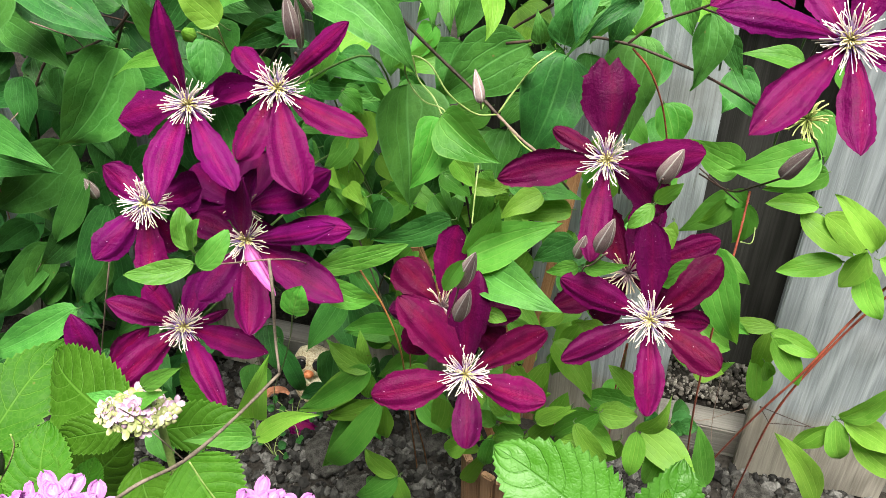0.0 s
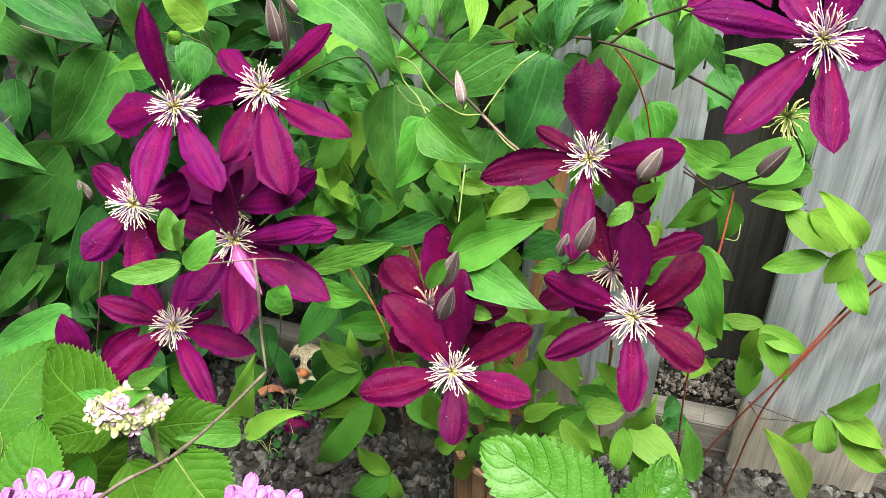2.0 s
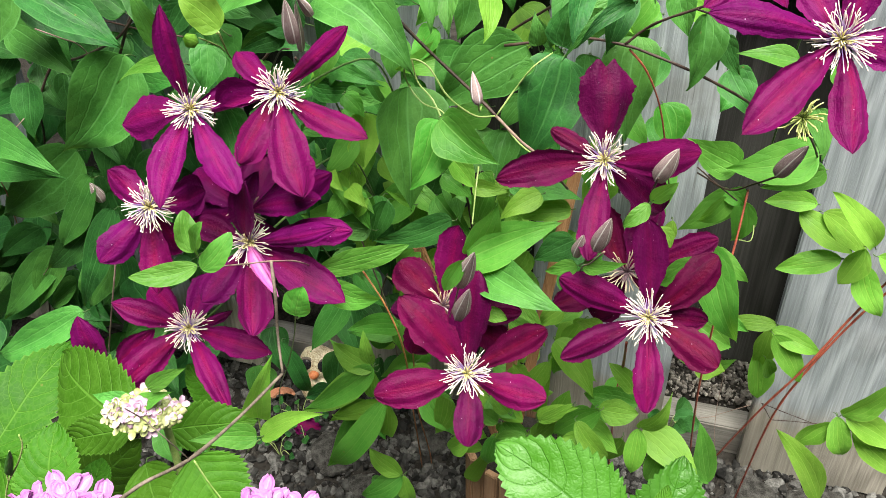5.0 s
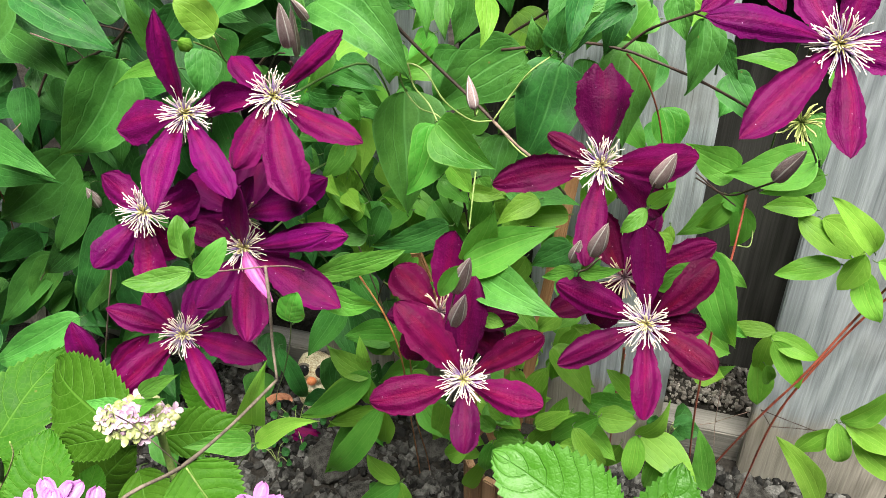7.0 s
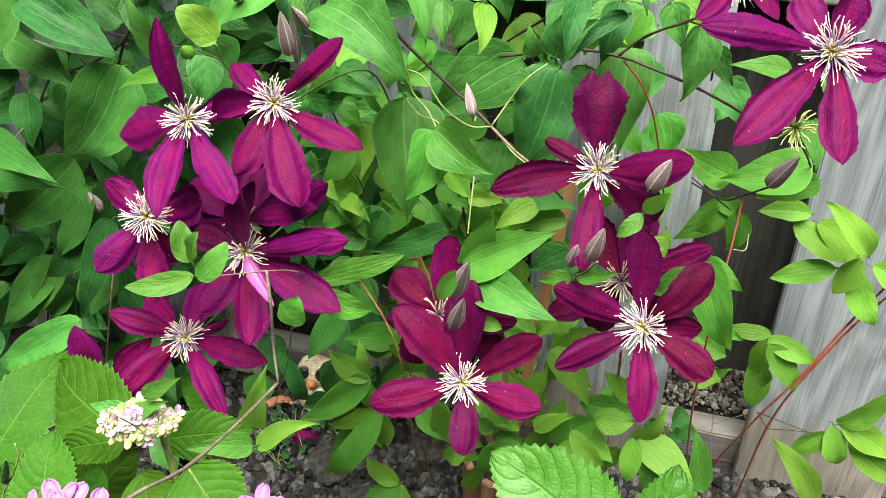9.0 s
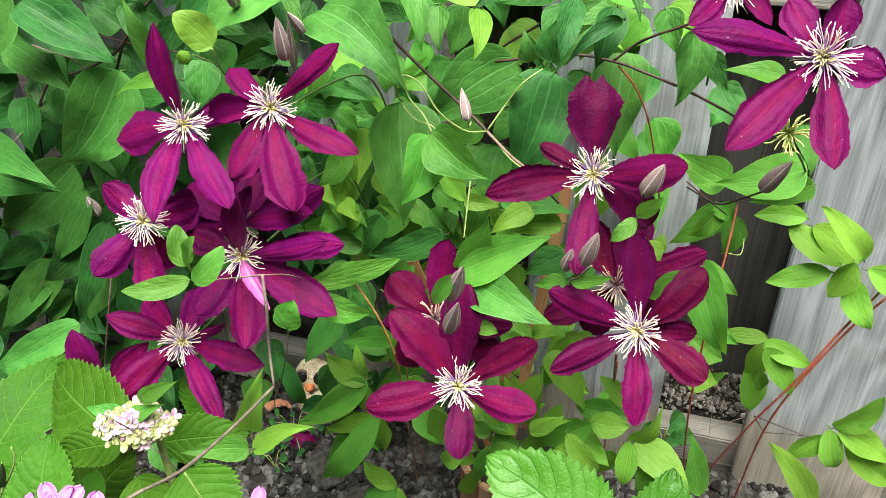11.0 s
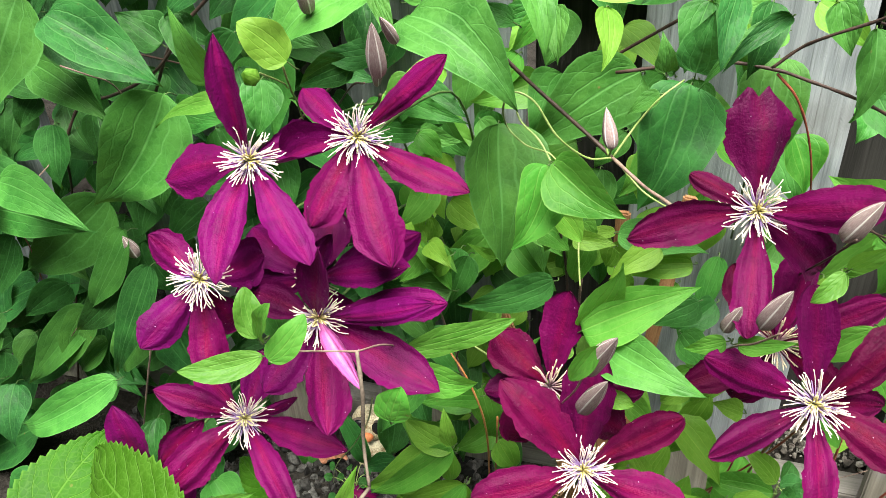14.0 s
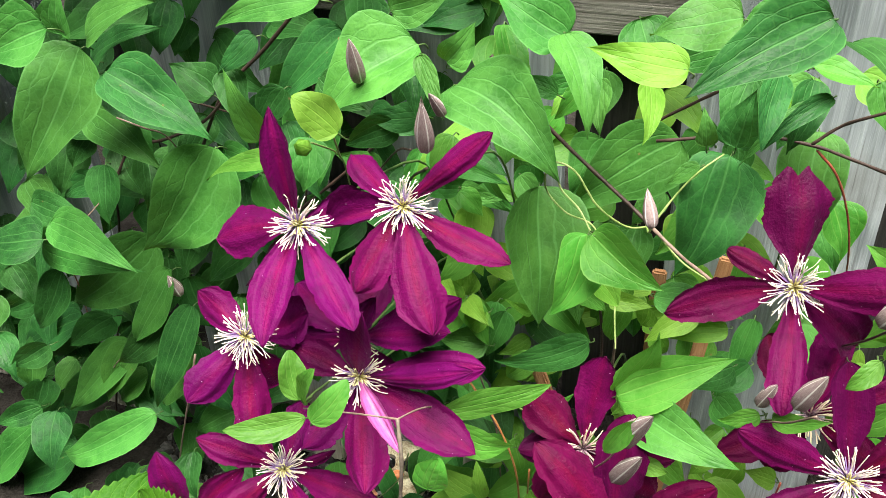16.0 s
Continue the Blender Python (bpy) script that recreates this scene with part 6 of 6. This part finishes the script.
stem(vine_left, "green", 0.00059, 0.00053, (-0.160, 0.631, 0.749), (-0.153, 0.650, 0.734), (-0.155, 0.671, 0.720))
stem(vine_left, "brown", 0.00099, 0.00079, (-0.092, 0.612, 0.743), (-0.099, 0.656, 0.716), (-0.117, 0.723, 0.668), (-0.140, 0.792, 0.586))
stem(vine_left, "brown", 0.00079, 0.00066, (-0.109, 0.679, 0.718), (-0.123, 0.704, 0.702), (-0.163, 0.798, 0.618))
stem(broken_twig, "twig", 0.00114, 0.00099, (-0.104, 0.512, 0.649), (-0.102, 0.501, 0.628), (-0.105, 0.502, 0.592), (-0.103, 0.491, 0.568))
stem(broken_twig, "twig", 0.00122, 0.00114, (-0.185, 0.368, 0.581), (-0.158, 0.371, 0.604), (-0.140, 0.397, 0.593), (-0.125, 0.445, 0.573), (-0.103, 0.491, 0.568))
stem(broken_twig, "twig", 0.00040, 0.00034, (-0.140, 0.397, 0.593), (-0.147, 0.389, 0.622), (-0.157, 0.392, 0.633), (-0.160, 0.382, 0.653))
stem(broken_twig, "green", 0.00055, 0.00048, (-0.137, 0.396, 0.593), (-0.131, 0.395, 0.573), (-0.123, 0.393, 0.554))
stem(vine_left, "grey", 0.00059, 0.00053, (-0.104, 0.512, 0.649), (-0.134, 0.541, 0.623), (-0.173, 0.573, 0.594))
stem(vine_left, "grey", 0.00059, 0.00046, (-0.104, 0.512, 0.649), (-0.097, 0.552, 0.617), (-0.092, 0.592, 0.578), (-0.092, 0.612, 0.550))
stem(vine_left, "green", 0.00059, 0.00053, (-0.114, 0.598, 0.528), (-0.124, 0.621, 0.480), (-0.152, 0.691, 0.376), (-0.199, 0.808, 0.212), (-0.247, 0.967, -0.017))
stem(vine_left, "green", 0.00059, 0.00053, (-0.135, 0.520, 0.491), (-0.136, 0.521, 0.476), (-0.136, 0.521, 0.466))
stem(vine_left, "green", 0.00059, 0.00053, (-0.138, 0.521, 0.465), (-0.179, 0.595, 0.356), (-0.242, 0.716, 0.168))
stem(vine_middle, "orange", 0.00099, 0.00086, (-0.080, 0.754, 0.447), (-0.054, 0.726, 0.419), (-0.039, 0.722, 0.362), (-0.036, 0.763, 0.232), (-0.034, 0.825, 0.078), (-0.034, 0.887, -0.073))
stem(vine_middle, "orange", 0.00086, 0.00079, (-0.029, 0.699, 0.400), (-0.030, 0.761, 0.234), (-0.022, 0.842, 0.057), (-0.019, 0.903, -0.122))
stem(vine_middle, "brown", 0.00079, 0.00073, (-0.056, 0.769, 0.428), (-0.064, 0.771, 0.396), (-0.051, 0.746, 0.386))
stem(vine_middle, "green", 0.00079, 0.00066, (0.034, 0.723, 0.586), (0.031, 0.703, 0.570), (0.028, 0.662, 0.569))
stem(vine_middle, "green", 0.00086, 0.00079, (-0.052, 0.726, 0.460), (-0.023, 0.676, 0.481), (0.004, 0.606, 0.525))
stem(vine_middle, "orange", 0.00092, 0.00079, (0.055, 0.737, 0.279), (0.086, 0.771, 0.175), (0.119, 0.844, 0.020))
stem(vine_right, "red", 0.00106, 0.00099, (0.146, 0.567, 0.525), (0.161, 0.625, 0.429), (0.179, 0.703, 0.282), (0.200, 0.781, 0.133), (0.225, 0.856, -0.057))
stem(vine_right, "red", 0.00099, 0.00092, (0.175, 0.580, 0.537), (0.181, 0.640, 0.428), (0.161, 0.708, 0.293), (0.162, 0.791, 0.162))
stem(vine_right, "red", 0.00106, 0.00099, (0.270, 0.719, 0.564), (0.263, 0.701, 0.529), (0.254, 0.682, 0.485), (0.253, 0.683, 0.423), (0.260, 0.701, 0.327), (0.287, 0.756, 0.173), (0.318, 0.810, 0.030))
stem(vine_board, "red", 0.00132, 0.00119, (0.422, 0.719, 0.462), (0.396, 0.716, 0.415), (0.367, 0.713, 0.352), (0.341, 0.731, 0.265), (0.320, 0.789, 0.089), (0.325, 0.829, -0.006))
stem(vine_board, "red", 0.00132, 0.00119, (0.434, 0.726, 0.449), (0.406, 0.723, 0.408), (0.373, 0.722, 0.335), (0.360, 0.736, 0.250), (0.368, 0.775, 0.098), (0.380, 0.813, -0.035))
stem(vine_board, "brown", 0.00053, 0.00046, (0.342, 0.731, 0.279), (0.375, 0.732, 0.261), (0.412, 0.742, 0.234))
stem(vine_board, "brown", 0.00053, 0.00046, (0.360, 0.736, 0.247), (0.388, 0.739, 0.241), (0.415, 0.741, 0.235))
stem(vine_board, "brown", 0.00053, 0.00046, (0.342, 0.731, 0.279), (0.360, 0.736, 0.247))
stem(vine_board, "green", 0.00059, 0.00053, (0.288, 0.735, 0.522), (0.282, 0.716, 0.511), (0.265, 0.700, 0.523))
stem(vine_right, "brown", 0.00086, 0.00073, (0.237, 0.583, 0.667), (0.237, 0.625, 0.632), (0.234, 0.667, 0.599), (0.221, 0.712, 0.586))
stem(vine_right, "brown", 0.00079, 0.00066, (0.140, 0.527, 0.702), (0.147, 0.567, 0.660), (0.166, 0.644, 0.588))
stem(vine_right, "brown", 0.00073, 0.00066, (0.214, 0.693, 0.604), (0.234, 0.688, 0.588), (0.256, 0.702, 0.564))
stem(vine_right, "grey", 0.00066, 0.00059, (0.110, 0.515, 0.654), (0.106, 0.537, 0.627), (0.104, 0.558, 0.606), (0.117, 0.637, 0.523))
stem(vine_middle, "grey", 0.00073, 0.00059, (0.017, 0.541, 0.604), (0.014, 0.552, 0.579), (0.009, 0.584, 0.533))
stem(vine_corner, "brown", 0.00106, 0.00092, (0.269, 0.637, 0.674), (0.294, 0.671, 0.639), (0.317, 0.707, 0.604))
stem(vine_corner, "brown", 0.00119, 0.00106, (0.248, 0.570, 0.773), (0.273, 0.636, 0.753), (0.297, 0.712, 0.724), (0.317, 0.789, 0.643))
stem(vine_deep, "red", 0.00079, 0.00066, (-0.492, 0.889, 0.474), (-0.503, 0.913, 0.428), (-0.535, 0.963, 0.342))
stem(vine_deep, "brown", 0.00145, 0.00132, (-0.109, 0.762, 0.719), (-0.159, 0.797, 0.650), (-0.233, 0.838, 0.569), (-0.280, 0.872, 0.513))
stem(vine_deep, "grey", 0.00066, 0.00059, (-0.349, 0.787, 0.687), (-0.326, 0.781, 0.681), (-0.319, 0.800, 0.664), (-0.324, 0.843, 0.616))
stem(vine_deep, "brown", 0.00106, 0.00099, (-0.216, 0.896, 0.676), (-0.230, 0.900, 0.603), (-0.246, 0.904, 0.522))
stem(vine_deep, "grey", 0.00059, 0.00053, (-0.593, 0.979, 0.196), (-0.526, 0.940, 0.269), (-0.477, 0.906, 0.333))
stem(vine_left, "green", 0.00066, 0.00053, (-0.280, 0.415, 0.516), (-0.266, 0.412, 0.550), (-0.250, 0.407, 0.576), (-0.240, 0.404, 0.596), (-0.239, 0.404, 0.606))
stem(vine_left, "green", 0.00046, 0.00040, (-0.264, 0.411, 0.553), (-0.261, 0.410, 0.568), (-0.252, 0.408, 0.587))
stem(vine_centre, "brown", 0.00120, 0.00100, (0.005, 0.699, 0.622), (0.020, 0.727, 0.568), (0.029, 0.745, 0.504), (0.027, 0.745, 0.455), (0.023, 0.788, 0.323))
stem(vine_centre, "grey", 0.00140, 0.00120, (0.049, 0.781, 0.541), (0.046, 0.771, 0.519), (0.042, 0.762, 0.484), (0.044, 0.782, 0.402))
stem(vine_deep, "brown", 0.00170, 0.00150, (-0.187, 0.805, 0.780), (-0.239, 0.840, 0.721), (-0.286, 0.863, 0.674), (-0.323, 0.894, 0.615), (-0.365, 0.937, 0.535))
stem(vine_centre, "brown", 0.00130, 0.00110, (0.113, 0.753, 0.732), (0.084, 0.771, 0.705), (0.058, 0.789, 0.678), (0.044, 0.824, 0.638))
stem(vine_middle, "grey", 0.00090, 0.00080, (-0.086, 0.777, 0.486), (-0.073, 0.773, 0.440), (-0.059, 0.790, 0.354), (-0.055, 0.830, 0.231))
stem(vine_right, "red", 0.00100, 0.00090, (0.181, 0.703, 0.387), (0.181, 0.723, 0.301), (0.172, 0.747, 0.230), (0.161, 0.812, 0.058))
stem(netting, "grey", 0.00040, 0.00040, (0.344, 0.855, 0.215), (0.347, 0.854, 0.123), (0.357, 0.851, 0.049))
stem(netting, "grey", 0.00040, 0.00040, (0.347, 0.854, 0.123), (0.382, 0.844, 0.153))
stem(netting, "grey", 0.00040, 0.00040, (0.302, 0.866, 0.098), (0.347, 0.854, 0.121))

# ---- buds ----
bud(vine_left, (-0.092, 0.612, 0.753), (-0.091, 0.595, 0.791), 0.0105)
bud(vine_left, (-0.085, 0.653, 0.755), (-0.091, 0.632, 0.779), 0.0072)
stem(vine_centre, "green", 0.0007, 0.0006, (0.033, 0.622, 0.700), (0.031, 0.600, 0.709), (0.030, 0.586, 0.722))
bud(vine_centre, (0.030, 0.585, 0.721), (0.026, 0.589, 0.744), 0.0077)
bud(vine_right, (0.146, 0.552, 0.684), (0.152, 0.534, 0.719), 0.0122)
bud(vine_right, (0.220, 0.547, 0.691), (0.227, 0.527, 0.725), 0.0112)
bud(vine_right, (0.109, 0.540, 0.636), (0.113, 0.520, 0.677), 0.0111)
bud(vine_right, (0.101, 0.572, 0.606), (0.103, 0.556, 0.637), 0.0090)
bud(vine_middle, (0.017, 0.541, 0.604), (0.027, 0.507, 0.660), 0.0124)
bud(vine_middle, (0.016, 0.541, 0.573), (0.024, 0.507, 0.630), 0.0112)
bud(vine_deep, (-0.378, 0.879, 0.442), (-0.382, 0.869, 0.474), 0.0126)
bud(vine_deep, (-0.139, 0.688, 0.760), (-0.139, 0.667, 0.797), 0.0105)
bud(vine_deep, (-0.104, 0.699, 0.705), (-0.100, 0.677, 0.756), 0.0074)
bud(vine_left, (-0.161, 0.621, 0.750), (-0.163, 0.611, 0.759), 0.0099, material=LEAF['y'])
bud(vine_left, (-0.261, 0.410, 0.562), (-0.241, 0.394, 0.604), 0.0053, material=LEAF['m'])

# ---- hydrangea ----
leaf(hydrangea, "h", (-0.365, 0.530, 0.432), (-0.313, 0.625, 0.474), 0.059, -5, 0.06)
leaf(hydrangea, "h", (-0.222, 0.500, 0.505), (-0.308, 0.585, 0.497), 0.066, 4, 0.05)
leaf(hydrangea, "h", (-0.220, 0.490, 0.512), (-0.277, 0.490, 0.495), 0.030, -6, 0.04)
leaf(hydrangea, "h", (-0.201, 0.505, 0.494), (-0.132, 0.505, 0.504), 0.037, 8, 0.05)
leaf(hydrangea, "h", (-0.277, 0.450, 0.468), (-0.279, 0.500, 0.509), 0.048, 0, 0.05)
leaf(hydrangea, "h", (-0.212, 0.480, 0.486), (-0.187, 0.440, 0.459), 0.043, 6, 0.05)
leaf(hydrangea, "h", (-0.170, 0.470, 0.506), (-0.136, 0.440, 0.463), 0.056, -8, 0.05)
leaf(hydrangea, "h", (-0.261, 0.460, 0.481), (-0.314, 0.480, 0.493), 0.039, 12, 0.03)
leaf(hydrangea, "h", (-0.318, 0.470, 0.440), (-0.388, 0.550, 0.436), 0.040, -8, 0.03)
leaf(hydrangea, "h", (-0.319, 0.560, 0.333), (-0.316, 0.600, 0.347), 0.036, -14, 0.00)
leaf(hydrangea, "p", (0.136, 0.470, 0.411), (0.045, 0.520, 0.461), 0.079, 0, 0.06)
leaf(hydrangea, "p", (0.165, 0.480, 0.367), (0.193, 0.515, 0.449), 0.067, 0, 0.05)
leaf(hydrangea, "h", (0.157, 0.460, 0.457), (0.172, 0.480, 0.464), 0.014, 10, 0.05)
leaf(hydrangea, "h", (-0.394, 0.675, 0.190), (-0.304, 0.650, 0.309), 0.067, 11, 0.02)
leaf(hydrangea, "h", (-0.442, 0.668, 0.209), (-0.438, 0.667, 0.302), 0.074, -11, 0.02)
leaf(hydrangea, "h", (-0.174, 0.552, 0.464), (-0.220, 0.606, 0.461), 0.029, -9, 0.00)

# ---- fallen-back foliage close to the fence ----


def fill(vine, count, s0, s1, z0, z1, o0, o1, kinds, seed, size=(0.045, 0.075)):
    rnd = random.Random(seed)
    for i in range(count):
        s, z, o = rnd.uniform(s0, s1), rnd.uniform(z0, z1), rnd.uniform(o0, o1)
        if s > -0.66 and z < 0.26 and vine is vine_deep:
            continue
        base = by_fence(s, o, z)
        length = rnd.uniform(*size)
        a = rnd.gauss(0, 0.75)
        tip = base + ALONG * math.sin(a) * length + Vector((0, 0, -math.cos(a) * length * 0.8)) + OUT * length * rnd.uniform(0.1, 0.6)
        leaf(vine, rnd.choice(kinds), base, tip, length * rnd.uniform(0.5, 0.68), rnd.uniform(-35, 35), rnd.uniform(0, 0.12))


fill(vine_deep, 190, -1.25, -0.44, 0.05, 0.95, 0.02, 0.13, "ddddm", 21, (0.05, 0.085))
fill(vine_centre, 105, -0.5, -0.14, 0.42, 0.98, 0.02, 0.12, "mmlly", 22, (0.045, 0.075))
fill(vine_middle, 34, -0.52, -0.2, 0.2, 0.45, 0.02, 0.1, "lly", 23, (0.035, 0.055))

# Leaf layer near the boards; its deep green stands in for gap shade.
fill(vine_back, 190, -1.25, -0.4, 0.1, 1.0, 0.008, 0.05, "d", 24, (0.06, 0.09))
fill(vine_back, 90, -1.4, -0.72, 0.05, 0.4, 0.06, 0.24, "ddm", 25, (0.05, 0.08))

# Unseen canopy leaves, hung higher than the view to cast shade.
fill(shade_canopy, 340, -1.5, -0.6, 0.95, 1.6, 0.02, 0.27, "ddm", 26, (0.06, 0.095))

# ---- weeds and litter on the soil ----


def weed(name, label, category, at, count, reach, size, kind, seed):
    plant = thing(name, label, category)
    rnd = random.Random(seed)
    for i in range(count):
        b = 2.4 * i + rnd.uniform(-0.4, 0.4)
        r = reach * math.sqrt((i + 0.5) / count)
        c = Vector(at) + Vector((math.cos(b) * r, math.sin(b) * r, rnd.uniform(0.012, 0.035)))
        length = size * rnd.uniform(0.7, 1.2)
        tip = c + Vector((math.cos(b) * length, math.sin(b) * length, rnd.uniform(-0.2, 0.3) * length))
        leaf(plant, kind, c, tip, length * 1.05, rnd.uniform(-15, 15), 0.05, "r", stalk=False)
        p, f, u = tube_data(smooth_line([Vector(at), (Vector(at) + c) / 2 + Vector((0, 0, 0.01)), c]), 0.0006, 0.0005, 5)
        mesh_object("stalk", p, f, STEM["green"], plant, u)
    return plant


weed("clover", "dark green clover growing on stony soil", "clover", (-0.209, 0.916, 0.030), 13, 0.04, 0.012, "d", 61)
weed("clover", "small clover sprig on stony soil", "clover", (-0.229, 0.863, 0.030), 6, 0.025, 0.01, "d", 62)
weed("seedling", "grey-green lobed seedling on the gravel by the fence", "weed", (0.288, 0.849, 0.100), 6, 0.018, 0.026, "d", 63)
weed("seedling", "small green seedling beside the planter", "weed", (-0.070, 0.790, 0.030), 5, 0.02, 0.016, "m", 64)
litter = thing("fallen_petal", "dark wilted clematis petal lying on soil", "petal")
petal(litter, (-0.176, 0.910, 0.032), (-0.220, 0.914, 0.040), 0.03, 10, 0.1, "", 900)

# ---- hydrangea flower heads ----


def floret(parent, c, n, r, material, seed, petals=4):
    rnd = random.Random(seed)
    x = Matrix.Rotation(rnd.uniform(0, 1.57), 3, n) @ n.orthogonal().normalized()
    y = n.cross(x)
    pts, faces, uvs = [], [], []
    for k in range(petals):
        a = 6.283 * k / petals
        d = math.cos(a) * x + math.sin(a) * y
        e = n.cross(d)
        rows = 6
        start = len(pts)
        for i in range(rows + 1):
            t = i / rows
            w = r * 0.62 * (t ** 0.75 * (1.01 - t) ** 0.62) * 2.0
            for j in range(5):
                v = j / 2 - 1
                pts.append(tuple(c + d * r * t + e * w * v * 0.75 + n * (r * (0.35 * t + 0.34 * t * (1 - t) * 1.5 + 0.22 * v * v * t + 0.06 * math.sin(6 * t + seed)))))
                uvs.append((t, 0.5 + 0.5 * v))
        faces += [(start + i * 5 + j, start + i * 5 + j + 1, start + (i + 1) * 5 + j + 1, start + (i + 1) * 5 + j) for i in range(rows) for j in range(4)]
    return mesh_object("floret", pts, faces, material, parent, uvs)


def little_bud(parent, c, r, material, seed):
    pts, uvs, faces = [], [], []
    for i in range(7):
        a = math.pi * i / 6
        for j in range(8):
            b = 6.283 * j / 8
            k = r * math.sin(a) * (1 + 0.12 * math.cos(4 * b))
            pts.append(tuple(c + Vector((math.cos(b) * k, math.sin(b) * k, -math.cos(a) * r * 0.9))))
            uvs.append((i / 6, j / 8))
    faces = [(i * 8 + j, i * 8 + (j + 1) % 8, (i + 1) * 8 + (j + 1) % 8, (i + 1) * 8 + j) for i in range(6) for j in range(8)]
    return mesh_object("floret", pts, faces, material, parent, uvs)


def flower_cluster(centre, wide, high, label, young, count, seed, axis):
    head = new("flower_head")
    head.empty_display_size = 0.02
    head.parent = hydrangea
    tagged(head, label)
    rnd = random.Random(seed)
    n = Vector(axis).normalized()
    x = Vector((1, 0, 0))
    x = (x - x.dot(n) * n).normalized()
    y = n.cross(x)
    c = Vector(centre)
    for i in range(count):
        k = math.sqrt((i + 0.5) / count)
        b = 2.39996 * i
        d = (math.cos(b) * x * wide + math.sin(b) * y * high) * k
        q = c + d + n * 0.35 * wide * (1 - k * k)
        f = (n + d / wide * 0.8).normalized()
        if young and rnd.random() < 0.78:
            little_bud(head, q, rnd.uniform(0.0019, 0.0032), rnd.choice((CREAM, CREAM, BLUSH)), seed + i)
        elif young:
            floret(head, q, f, rnd.uniform(0.005, 0.008), rnd.choice((CREAM, BLUSH, BLUSH)), seed + i)
        else:
            floret(head, q, f, rnd.uniform(0.011, 0.0165), PINK, seed + i)
        if i % 4 == 0:
            p, t, u = tube_data(smooth_line([q, c - n * wide * 0.6]), 0.0008, 0.001, 5)
            mesh_object("flower_stalk", p, t, STEM["green"], head, u)
    p, t, u = tube_data(smooth_line([c - n * wide * 0.55, c - n * wide + Vector((0, 0.01, -0.05)), Vector((c.x * 0.8 - 0.05, c.y + 0.03, 0.02))]), 0.0025, 0.0035)
    mesh_object("flower_stalk", p, t, STEM["green"], head, u)


flower_cluster((-0.191, 0.463, 0.560), 0.0255, 0.0125, "cream-white flower head opening with blush florets", True, 120, 50, (0.05, -0.65, 0.75))
flower_cluster((-0.217, 0.377, 0.547), 0.03, 0.024, "pink-mauve flower head with pointed florets", False, 44, 200, (0.0, -0.6, 0.8))
flower_cluster((-0.114, 0.432, 0.466), 0.032, 0.026, "pink-mauve flower head with pale centre", False, 42, 300, (0.0, -0.6, 0.8))
